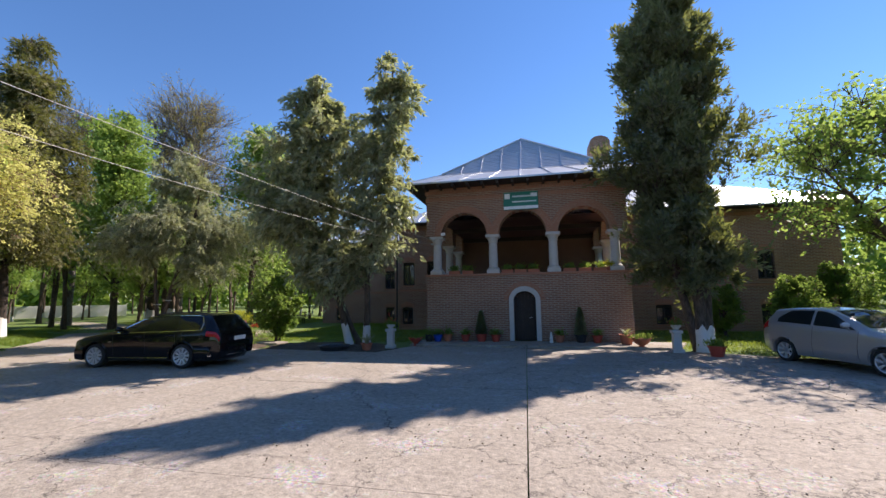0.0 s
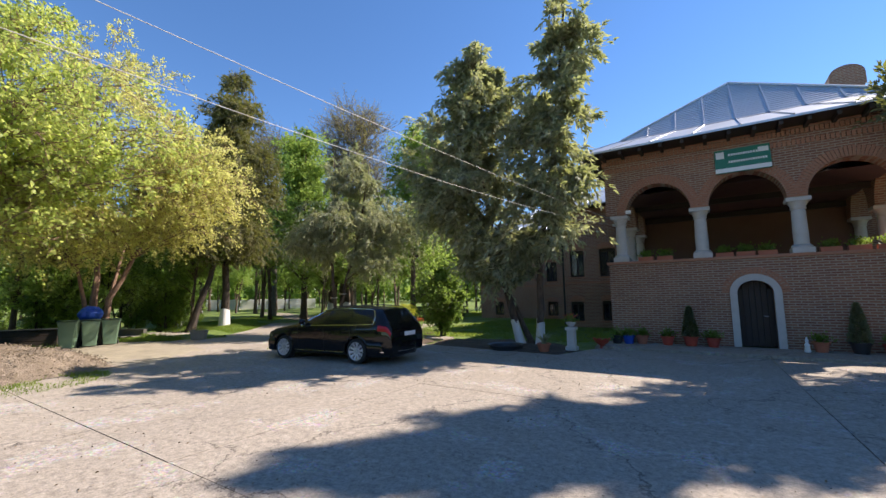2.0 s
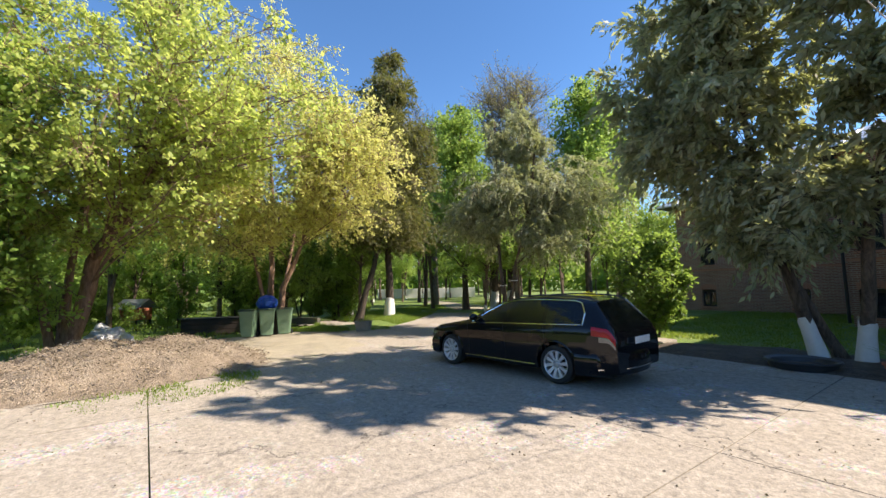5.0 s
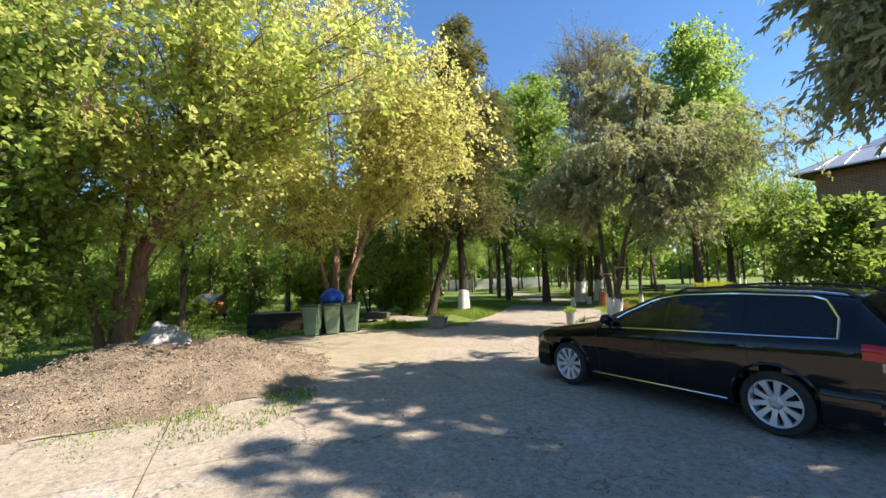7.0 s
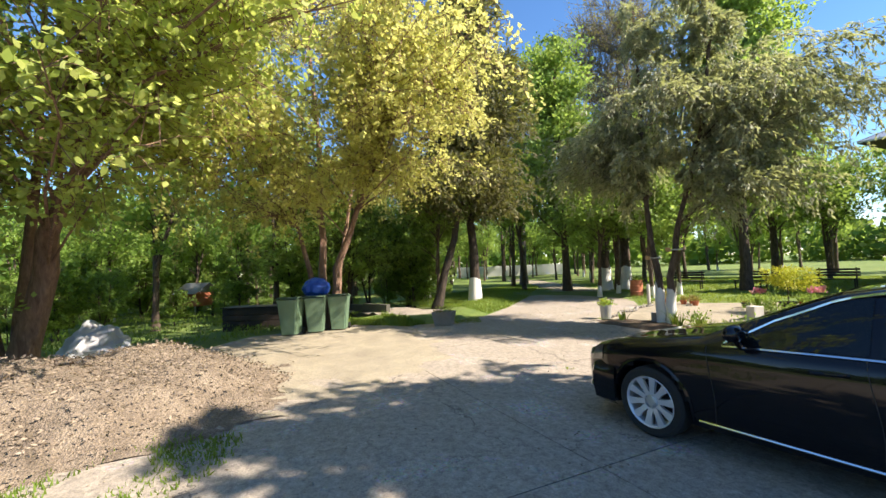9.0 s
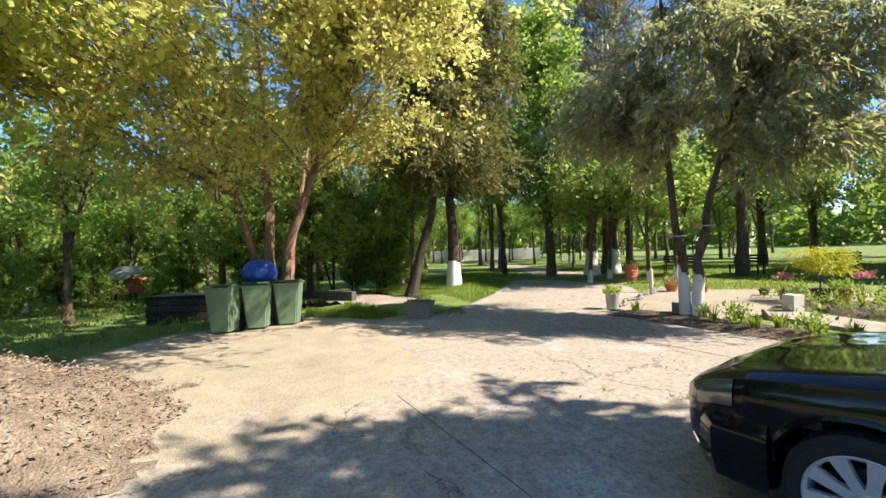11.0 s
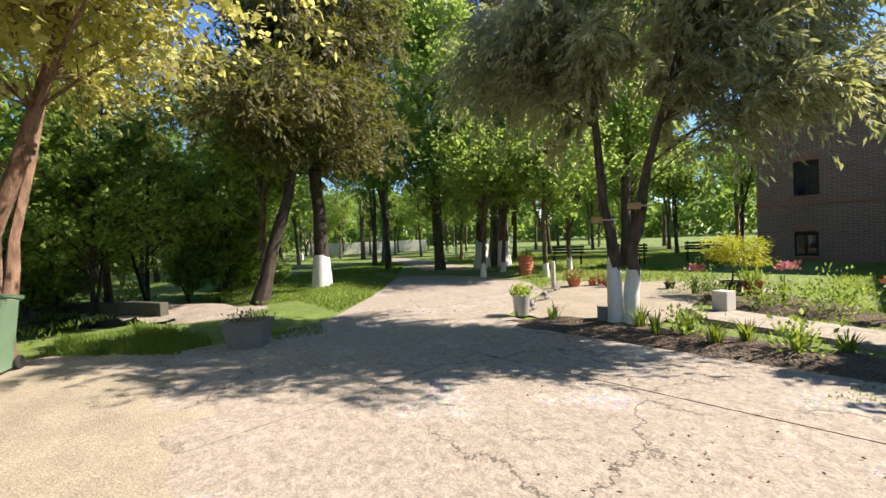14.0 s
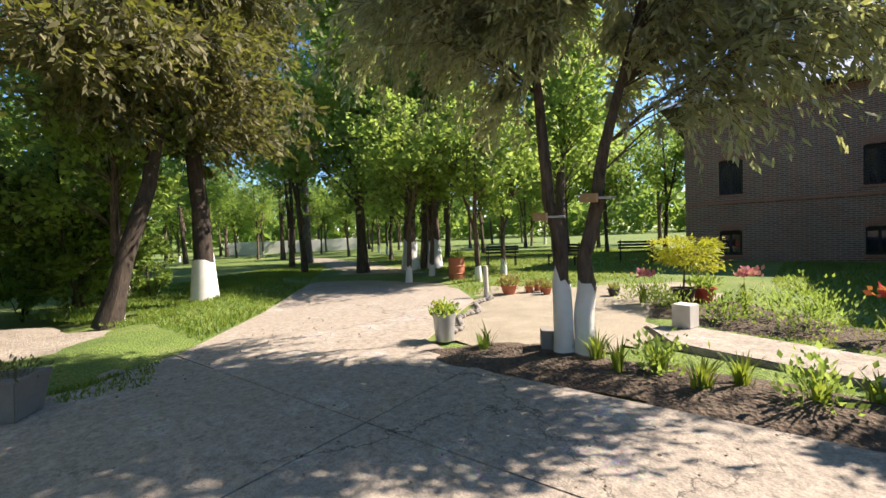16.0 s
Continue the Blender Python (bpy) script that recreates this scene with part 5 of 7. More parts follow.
# ---- cars ----
def car_surface(spec):
    """A car's skin as a function of s along its length (front to rear) and v from sill (0) to roof middle (1)."""
    L = spec["length"]

    def curve(key, s):
        pts = spec[key]
        return float(np.interp(s, [p[0] for p in pts], [p[1] for p in pts]))

    def at(s, v, side=1, out=0.0):
        w, belt, roof, rw = curve("width", s), curve("belt", s), curve("roof", s), curve("roofwidth", s)
        low = curve("sill", s)
        tuck = 0.93
        prof = [(w * tuck, low), (w * 0.985, low + 0.12), (w, low + (belt - low) * 0.55), (w * 0.985, belt - 0.06), (w * 0.955, belt),
                (w * 0.955 + (rw - w * 0.955) * 0.5, belt + (roof - belt) * 0.52), (rw, belt + (roof - belt) * 0.90), (rw * 0.86, belt + (roof - belt) * 0.975), (rw * 0.5, roof), (0.0, roof + 0.012)]
        ks = [0, 0.1, 0.28, 0.46, 0.52, 0.64, 0.76, 0.83, 0.91, 1.0]
        y, z = float(np.interp(v, ks, [p[0] for p in prof])), float(np.interp(v, ks, [p[1] for p in prof]))
        if out:
            y2, z2 = float(np.interp(v + 0.01, ks, [p[0] for p in prof])), float(np.interp(v + 0.01, ks, [p[1] for p in prof]))
            y1, z1 = float(np.interp(v - 0.01, ks, [p[0] for p in prof])), float(np.interp(v - 0.01, ks, [p[1] for p in prof]))
            n = Vector((0, z2 - z1, -(y2 - y1))).normalized()
            y, z = y + n.y * out, z + n.z * out
        return Vector((s, side * y, z))
    return at


def skin(at, ss, vs, side, out=0.0, skip=None):
    bm = bmesh.new()
    g = [[bm.verts.new(at(s, v, side, out)) for v in vs] for s in ss]
    for i in range(len(ss) - 1):
        for j in range(len(vs) - 1):
            q = (g[i][j], g[i + 1][j], g[i + 1][j + 1], g[i][j + 1])
            c = (q[0].co + q[1].co + q[2].co + q[3].co) / 4
            if skip and skip(c):
                continue
            bm.faces.new(q if side < 0 else q[::-1])
    for v in [v for v in bm.verts if not v.link_faces]:
        bm.verts.remove(v)
    return bm


def span(a, b, n):
    return [a + (b - a) * k / n for k in range(n + 1)]


def make_wheel(parent, x, y, r, side, spokes):
    w = thing("wheel", pose(x, y, r), "", "")
    w.parent = parent
    tyre = bmesh.new()
    prof = [(r * 0.70, -0.10), (r * 0.9, -0.112), (r * 0.985, -0.09), (r, -0.05), (r, 0.05), (r * 0.985, 0.09), (r * 0.9, 0.112), (r * 0.70, 0.10)]
    rings = [[tyre.verts.new((rr * math.cos(2 * math.pi * k / 40), yy, rr * math.sin(2 * math.pi * k / 40))) for k in range(40)] for rr, yy in prof]
    for a, b in zip(rings, rings[1:] + rings[:1]):
        for k in range(40):
            tyre.faces.new((a[k], a[(k + 1) % 40], b[(k + 1) % 40], b[k]))
    part("tyre", tyre, RUBBER, w, "", True)
    rim = bmesh.new()
    o = side
    prof = [(r * 0.70, 0.105), (r * 0.73, 0.112), (r * 0.715, 0.118), (r * 0.67, 0.10), (r * 0.65, 0.02), (r * 0.65, -0.08)]
    rings = []
    for rr, yy in prof:
        rings.append([rim.verts.new((rr * math.cos(2 * math.pi * k / 40), yy * o, rr * math.sin(2 * math.pi * k / 40))) for k in range(40)])
    for a, b in zip(rings, rings[1:]):
        for k in range(40):
            rim.faces.new((a[k], a[(k + 1) % 40], b[(k + 1) % 40], b[k]))
    for k in range(spokes):
        a = 2 * math.pi * (k + 0.25) / spokes
        d, n = Vector((math.cos(a), 0, math.sin(a))), Vector((-math.sin(a), 0, math.cos(a)))
        vs = []
        for rr, hw, yy in ((0.12, 0.026, 0.075), (0.4, 0.024, 0.095), (0.69, 0.036, 0.105)):
            for dy in (0.0, -0.035):
                for sgn in (-1, 1):
                    vs.append(rim.verts.new(d * rr * r + n * hw * sgn + Vector((0, (yy + dy) * o, 0))))
        for i in (0, 4):
            for q in ((0, 1, 5, 4), (2, 6, 7, 3), (0, 4, 6, 2), (1, 3, 7, 5)):
                rim.faces.new([vs[i + k] for k in q])
    part("rim", rim, ALLOY, w)
    hub = bmesh.new()
    lathe(hub, [(r * 0.2, 0.05), (r * 0.2, 0.085), (r * 0.13, 0.095), (0.03, 0.098)], 16, Matrix.Rotation(radians(-90 * o), 4, "X"))
    for k in range(5):
        a = 2 * math.pi * k / 5
        lathe(hub, [(0.012, 0.08), (0.012, 0.1), (0.004, 0.104)], 6, Matrix.Translation((math.cos(a) * 0.055, 0, math.sin(a) * 0.055)) @ Matrix.Rotation(radians(-90 * o), 4, "X"))
    part("hub_cap", hub, STEEL, w)
    disc = lathe(bmesh.new(), [(r * 0.48, -0.01), (r * 0.48, 0.012), (0.05, 0.02)], 24, Matrix.Rotation(radians(-90 * o), 4, "X"))
    part("brake_disc", disc, TRIM_BLACK, w)
    return w


def make_car(m, spec, label):
    car = thing("car", m, label, "car")
    at, L = car_surface(spec), spec["length"]
    h = L / 2
    paint = spec["paint"]
    axles, wr = spec["axles"], spec["wheel"]
    ss = sorted({*span(-h, h, 96), *[p[0] for p in spec["roof"]]})
    vs = [0, 0.05, 0.1, 0.16, 0.22, 0.28, 0.34, 0.40, 0.46, 0.49, 0.52, 0.58, 0.64, 0.70, 0.76, 0.795, 0.83, 0.87, 0.91, 0.96, 1.0]

    def well(c):
        return any((c.x - a) ** 2 + (c.z - wr) ** 2 < (wr + 0.055) ** 2 for a in axles) and c.z < 0.85
    body = bmesh.new()
    for side in (-1, 1):
        b = skin(at, ss, vs, side, 0.0, well)
        me = bpy.data.meshes.new("half")
        b.to_mesh(me)
        b.free()
        body.from_mesh(me)
        bpy.data.meshes.remove(me)
    bmesh.ops.remove_doubles(body, verts=body.verts, dist=0.0008)
    for s in (-h, h):
        ring = [v for v in body.verts if abs(v.co.x - s) < 1e-5]
        ring.sort(key=lambda v: math.atan2(v.co.z - 0.6, v.co.y))
        if len(ring) > 3:
            body.faces.new(ring)
    bd = part("body", body, paint, car, "", True)
    # floor pan and wheel housings
    fl = bmesh.new()
    box(fl, -h + 0.15, h - 0.15, -spec["halfwidth"] + 0.30, spec["halfwidth"] - 0.30, 0.17, 0.42)
    part("floor_pan", fl, TRIM_BLACK, car)
    for a in axles:
        for side in (-1, 1):
            arch = bmesh.new()
            rr = wr + 0.06
            rows = []
            for k in range(25):
                an = math.radians(-14 + 208 * k / 24)
                x, z = a + rr * math.cos(an), wr + rr * math.sin(an)
                v = np.interp(z, [at(x, q, 1).z for q in (0, 0.1, 0.28, 0.46)], [0, 0.1, 0.28, 0.46])
                edge = at(x, float(v), 1).y
                rows.append([arch.verts.new((a + (rr + o) * math.cos(an), side * yy, max(wr + (rr + o) * math.sin(an), 0.16)))
                             for o, yy in ((0.028, edge + 0.004), (0.006, edge + 0.012), (-0.012, edge - 0.012), (-0.012, 0.45))])
            for p, q in zip(rows, rows[1:]):
                for k in range(3):
                    arch.faces.new((p[k], q[k], q[k + 1], p[k + 1]))
            part("wheel_arch", arch, spec.get("archmat", paint), car, "", True)
            inner = bmesh.new()
            box(inner, a - wr, a + wr, min(side * 0.44, side * 0.52), max(side * 0.44, side * 0.52), 0.2, wr * 1.9)
            part("wheel_housing", inner, TRIM_BLACK, car)
            make_wheel(car, a, side * (spec["halfwidth"] - 0.125), wr, side, spec["spokes"])
    # glass
    for side in (-1, 1):
        for s0, s1 in spec["side_windows"]:
            n = 10
            bm = bmesh.new()
            g = []
            for s in span(s0, s1, n):
                top = min(0.745, spec["glass_top"](s))
                g.append([bm.verts.new(at(s, v, side, 0.006)) for v in span(0.535, max(top, 0.54), 5)])
            for a, b in zip(g, g[1:]):
                for j in range(5):
                    bm.faces.new((a[j], b[j], b[j + 1], a[j + 1]))
            part("side_window", bm, CAR_GLASS, bd, "", True)
        # bright line round the side glass
        s0, s1 = spec["side_windows"][0][0], spec["side_windows"][-1][1]
        line = [at(s, 0.525, side, 0.008) for s in span(s0, s1, 20)] + [at(s, min(0.755, spec["glass_top"](s) + 0.012), side, 0.008) for s in span(s1, s0, 24)]
        if spec["bright"]:
            part("window_trim", tube(bmesh.new(), line + [line[0]], 0.011, 5), CHROME, bd)
            part("sill_trim", tube(bmesh.new(), [at(s, 0.055, side, 0.006) for s in span(axles[0] + wr + 0.12, axles[1] - wr - 0.12, 8)], 0.010, 5), CHROME, bd)
            part("roof_rail", tube(bmesh.new(), [at(s, 0.83, side, 0.035 if 0 < k < 11 else 0.0) for k, s in enumerate(span(spec["side_windows"][0][0] + 0.9, spec["side_windows"][-1][1] + 0.15, 11))], 0.016, 6), BLACK_PLASTIC, bd)
        # shut lines, handles, mirror
        for s in spec["doors"]:
            part("door_gap", tube(bmesh.new(), [at(s + 0.03 * math.sin(v * 9), v, side, 0.0005) for v in span(0.06, 0.52, 10)], 0.004, 4), TRIM_BLACK, bd)
        for s in spec["handles"]:
            hb = bmesh.new()
            tube(hb, [at(s - 0.1, 0.43, side, 0.0), at(s - 0.085, 0.43, side, 0.03), at(s + 0.085, 0.435, side, 0.03), at(s + 0.1, 0.435, side, 0.0)], 0.014, 6)
            part("door_handle", hb, paint, bd)
        c = at(spec["mirror"], 0.55, side, 0.13)
        mb = bmesh.new()
        bmesh.ops.create_icosphere(mb, subdivisions=2, radius=1.0)
        for v in mb.verts:
            v.co = Vector((c.x + v.co.x * 0.07, c.y + v.co.y * 0.12, c.z + 0.03 + v.co.z * 0.075))
        tube(mb, [at(spec["mirror"], 0.53, side, 0), c], 0.025, 6)
        part("mirror", mb, paint, bd, "", True)
        # lamps
        for key, mat, nm in (("tail", TAIL_RED, "tail_light"), ("tail2", LAMP_CLEAR, "reverse_light"), ("head", LAMP_CLEAR, "headlight")):
            if key in spec:
                s0, s1, v0, v1 = spec[key]
                part(nm, skin(at, span(s0, s1, 6), span(v0, v1, 5), side, 0.007), mat, bd, "", True)
    # windscreen, rear window
    for key, nm in (("screen", "windscreen"), ("rear", "rear_window")):
        s0, s1, v0 = spec[key]
        gl = bmesh.new()
        for side in (-1, 1):
            b = skin(at, span(s0, s1, 8), span(v0, 1.0, 8), side, 0.006)
            me = bpy.data.meshes.new("half")
            b.to_mesh(me)
            b.free()
            gl.from_mesh(me)
            bpy.data.meshes.remove(me)
        part(nm, gl, CAR_GLASS, bd, "", True)
    # ends: bumpers, grille, plate
    for s, lab in ((-h, "front_bumper"), (h, "rear_bumper")):
        d = 1 if s > 0 else -1
        w = spec["halfwidth"]
        rows = []
        bb = bmesh.new()
        back = h - (abs(axles[0 if d < 0 else 1]) + wr + 0.045)
        prof_ = ((0.10, 0.20), (0.02, 0.24), (0.0, 0.36), (0.0, 0.50), (0.03, 0.58), (0.14, 0.66))
        ways_ = [(-1, True)] + [(-1 + k / 6, False) for k in range(13)] + [(1, True)]
        for y, wrap in ways_:
            x = s - d * back if wrap else s + d * (0.05 - 0.34 * abs(y) ** 2.6)
            rows.append([bb.verts.new((x if wrap else x - d * o, y * (w * (1.0 if wrap else 0.985) - (o * 0.6 if wrap or abs(y) == 1 else 0)), z)) for o, z in prof_])
        for a, b in zip(rows, rows[1:]):
            for j in range(5):
                bb.faces.new((a[j], b[j], b[j + 1], a[j + 1]))
        bp = part(lab, bb, paint, car, "", True)
        if spec["bright"]:
            part("bumper_trim", tube(bmesh.new(), [(s + d * (0.058 - 0.34 * abs(y) ** 2.6), y * w * 0.987, 0.34) for y in [-1 + k / 8 for k in range(17)]], 0.011, 5), CHROME, bp)
        part("number_plate", box(bmesh.new(), s + d * 0.062 - 0.008, s + d * 0.062 + 0.012, -0.26, 0.26, *((0.72, 0.83) if d > 0 and spec["bright"] else (0.42, 0.53)), 0.004), PLATE, bp)
    gr = bmesh.new()
    for k in range(4):
        zb = 0.55 + 0.032 * k
        tube(gr, [(-h - 0.03 + 0.09 * k * 0.25 + 0.30 * (abs(yy) / 0.91) ** 2.6, yy, zb) for yy in [-0.5 + q / 10 for q in range(11)]], 0.009, 5)
    part("grille", gr, CHROME if spec["bright"] else TRIM_BLACK, bd)
    return car


WAGON = dict(length=4.72, halfwidth=0.91, paint=BLACK_PAINT, axles=(-1.42, 1.29), wheel=0.33, spokes=10, bright=True,
             width=[(-2.36, 0.50), (-2.3, 0.66), (-2.18, 0.78), (-1.9, 0.875), (-1.2, 0.91), (1.2, 0.91), (1.9, 0.895), (2.2, 0.85), (2.36, 0.78)],
             sill=[(-2.36, 0.30), (-2.0, 0.22), (2.0, 0.22), (2.36, 0.30)],
             belt=[(-2.36, 0.58), (-2.28, 0.67), (-2.1, 0.75), (-1.9, 0.81), (-1.0, 0.93), (-0.6, 0.95), (1.2, 1.0), (2.0, 1.03), (2.25, 1.0), (2.36, 0.80)],
             roof=[(-2.36, 0.60), (-2.28, 0.70), (-2.1, 0.79), (-1.9, 0.85), (-1.3, 0.95), (-0.95, 1.01), (-0.55, 1.20), (-0.1, 1.40), (0.3, 1.475), (0.9, 1.50), (1.6, 1.475), (1.95, 1.43), (2.12, 1.22), (2.28, 1.03), (2.36, 0.83)],
             roofwidth=[(-2.36, 0.42), (-2.18, 0.64), (-1.9, 0.74), (-0.95, 0.78), (-0.1, 0.62), (0.9, 0.63), (1.9, 0.60), (2.15, 0.66), (2.36, 0.7)],
             side_windows=[(-0.75, 0.12), (0.17, 1.02), (1.07, 1.82)], doors=(-0.85, 0.14, 1.08), handles=(-0.08, 0.88), mirror=-0.62,
             glass_top=lambda s: float(np.interp(s, [-0.78, -0.45, 0.1, 1.55, 1.75, 1.83], [0.535, 0.69, 0.75, 0.75, 0.72, 0.60])),
             screen=(-0.92, -0.08, 0.80), rear=(1.97, 2.26, 0.80), tail=(1.98, 2.34, 0.40, 0.50), tail2=(2.1, 2.34, 0.345, 0.395), head=(-2.31, -1.97, 0.38, 0.52))
HATCH = dict(length=3.95, halfwidth=0.84, paint=SILVER_PAINT, axles=(-1.24, 1.22), wheel=0.30, spokes=7, bright=False,
             width=[(-1.97, 0.62), (-1.8, 0.76), (-1.4, 0.82), (-0.8, 0.84), (1.2, 0.84), (1.7, 0.82), (1.97, 0.72)],
             sill=[(-1.97, 0.30), (-1.6, 0.21), (1.6, 0.21), (1.97, 0.32)],
             belt=[(-1.97, 0.62), (-1.85, 0.72), (-1.4, 0.86), (-0.7, 0.95), (1.2, 1.03), (1.75, 1.06), (1.9, 1.0), (1.97, 0.85)],
             roof=[(-1.97, 0.63), (-1.85, 0.74), (-1.4, 0.90), (-0.95, 1.0), (-0.5, 1.24), (-0.1, 1.41), (0.4, 1.48), (1.1, 1.46), (1.6, 1.41), (1.78, 1.22), (1.9, 1.05), (1.97, 0.88)],
             roofwidth=[(-1.97, 0.55), (-1.4, 0.7), (-0.9, 0.72), (0, 0.58), (1.2, 0.57), (1.7, 0.58), (1.97, 0.65)],
             side_windows=[(-0.66, 0.35), (0.42, 1.40)], doors=(-0.72, 0.38), handles=(0.2,), mirror=-0.55,
             glass_top=lambda s: float(np.interp(s, [-0.7, -0.3, 0.1, 1.1, 1.42], [0.535, 0.69, 0.74, 0.73, 0.58])),
             screen=(-0.9, -0.06, 0.80), rear=(1.62, 1.88, 0.80), tail=(1.68, 1.95, 0.40, 0.54), head=(-1.95, -1.55, 0.42, 0.58))


def between(front_axle, rear_axle, spec):
    f, r = Vector(front_axle), Vector(rear_axle)
    d = (r - f).normalized()
    mid = (f + r) / 2 - d * (spec["axles"][0] + spec["axles"][1]) / 2
    return mid, math.degrees(math.atan2(d.y, d.x))


# the wheels nearest the walk stand at (-10.39, 12.91) and (-7.70, 13.16); the body lies beyond them
ang = math.atan2(13.16 - 12.91, -7.70 + 10.39)
nx, ny = -math.sin(ang), math.cos(ang)
half = WAGON["halfwidth"] - 0.03
mid, deg = between((-10.39 + nx * half, 12.91 + ny * half, 0), (-7.70 + nx * half, 13.16 + ny * half, 0), WAGON)
make_car(pose(mid.x, mid.y, 0.0, 0, 0, deg), WAGON, "black estate car with chrome trim parked in the yard")
make_car(pose(9.72, 15.95, 0.0, 0, 0, 107), HATCH, "silver three-door hatchback parked beside the cypress")

# ---- things of the yard ----
def wheelie_bin(m, k):
    b = thing("wheelie_bin", m, ("green plastic wheelie bin with faded sides", "green plastic wheelie bin caked with dried mud", "green plastic wheelie bin with its lid shut")[k], "bin", "row of bins")
    body = bmesh.new()
    rows = []
    for z, w, d in ((0.06, 0.20, 0.22), (0.9, 0.265, 0.30), (0.96, 0.285, 0.325), (0.99, 0.285, 0.325)):
        rows.append([body.verts.new((x * w, y * d, z)) for x, y in ((-1, -1), (1, -1), (1, 1), (-1, 1))])
    for p, q in zip(rows, rows[1:]):
        for i in range(4):
            body.faces.new((p[i], p[(i + 1) % 4], q[(i + 1) % 4], q[i]))
    body.faces.new(rows[0][::-1])
    body.faces.new(rows[-1])
    bmesh.ops.bevel(body, geom=[e for e in body.edges if abs(e.verts[0].co.z - e.verts[1].co.z) > 0.02], offset=0.03, segments=3, affect="EDGES")
    part("body", body, BIN_GREEN, b, "", True)
    lid = bmesh.new()
    rows = []
    for k2 in range(9):
        y = -0.36 + 0.70 * k2 / 8
        zz = 1.0 + 0.055 * math.sin(math.pi * min(1, (k2 + 1.2) / 8))
        rows.append([lid.verts.new((x, y, zz - dz)) for x, dz in ((-0.3, 0.045), (-0.28, 0.0), (0.28, 0.0), (0.3, 0.045))])
    for p, q in zip(rows, rows[1:]):
        for i in range(3):
            lid.faces.new((p[i], p[i + 1], q[i + 1], q[i]))
    bmesh.ops.solidify(lid, geom=lid.faces[:], thickness=0.012)
    part("lid", lid, BIN_GREEN, b, "", True)
    part("handle", tube(bmesh.new(), [(-0.26, 0.33, 0.93), (-0.26, 0.40, 0.97), (0.26, 0.40, 0.97), (0.26, 0.33, 0.93)], 0.016), BIN_GREEN, b)
    for x in (-0.24, 0.24):
        part("wheel", lathe(bmesh.new(), [(0.09, -0.025), (0.1, -0.015), (0.1, 0.015), (0.09, 0.025)], 18, Matrix.Translation((x, 0.25, 0.1)) @ Matrix.Rotation(radians(90), 4, "Y")), RUBBER, b)
    return b


for k, (x, y, r) in enumerate(((-19.62, 10.45, 62), (-19.72, 11.12, 72), (-19.80, 11.78, 68))):
    wheelie_bin(pose(x, y, 0.0, 0, 0, r + 0), k)
bag = thing("rubbish_bag", pose(-20.1, 11.2, 1.03), "blue plastic rubbish bag resting behind the bins", "bag")
bm = bmesh.new()
bmesh.ops.create_icosphere(bm, subdivisions=4, radius=0.36)
for v in bm.verts:
    n3 = v.co.normalized()
    v.co = Vector((v.co.x * 0.95, v.co.y * 1.05, max(v.co.z * 0.85, -0.2))) * (1 + 0.18 * noise.noise(n3 * 2.5) + 0.06 * noise.noise(n3 * 9))
    v.co.z += 0.2
part("sack", bm, BLUE_PLASTIC, bag, "", True)
stand = thing("old_cabinet", pose(-20.25, 11.2, 0, 0, 0, 65), "old dark box standing behind the bins", "box")
part("body", box(bmesh.new(), -0.45, 0.45, -0.2, 0.25, -0.1, 1.02, 0.02), DARK_WOOD, stand)

trough = thing("timber_box", pose(-23.4, 9.9, -0.3, 0, 0, 62), "dark old timber box under the maple", "box")
for k in range(4):
    part("board", box(bmesh.new(), -1.3, 1.3, -0.42, -0.37, 0.03 + k * 0.21, 0.22 + k * 0.21, 0.01), DARK_WOOD, trough)
    part("board", box(bmesh.new(), -1.3, 1.3, 0.37, 0.42, 0.03 + k * 0.21, 0.22 + k * 0.21, 0.01), DARK_WOOD, trough)
for x in (-1.3, 1.26):
    part("end_board", box(bmesh.new(), x, x + 0.045, -0.365, 0.365, 0.0, 0.86, 0.01), DARK_WOOD, trough)
part("lid", box(bmesh.new(), -1.36, 1.36, -0.46, 0.46, 0.875, 0.91, 0.01), TRIM_BLACK, trough)

# stone planter at the bend of the road
pl = thing("stone_planter", pose(-18.66, 14.6, 0, 0, 0, 48), "weathered grey stone planter with withered plants", "planter")
bm = bmesh.new()
rows = []
for z, w, d in ((0.0, 0.25, 0.17), (0.36, 0.31, 0.23), (0.40, 0.33, 0.25), (0.40, 0.27, 0.19), (0.33, 0.25, 0.17)):
    rows.append([bm.verts.new((x * w, y * d, z)) for x, y in ((-1, -1), (1, -1), (1, 1), (-1, 1))])
for p, q in zip(rows, rows[1:]):
    for i in range(4):
        bm.faces.new((p[i], p[(i + 1) % 4], q[(i + 1) % 4], q[i]))
bm.faces.new(rows[0][::-1])
bm.faces.new(rows[-1])
bmesh.ops.bevel(bm, geom=bm.edges[:], offset=0.012, segments=2, affect="EDGES")
part("trough", bm, GREY_STONE, pl, "", True)


def sprig(parent, name, center, spread, height, n, mat, seed, length=0.09, width=0.04, up=0.8):
    rng_ = np.random.default_rng(seed)
    at_ = np.array(center) + rng_.normal(0, 1, (n, 3)) * (spread, spread, height * 0.3) + (0, 0, height * 0.45)
    at_[:, 2] = np.maximum(at_[:, 2], center[2] + 0.01)
    out_ = at_ - np.array(center)
    return part_mesh(name, leaves(name, at_, unit(out_) * 0.8 + (0, 0, up), length, width, rng_, 0.5), mat, parent)


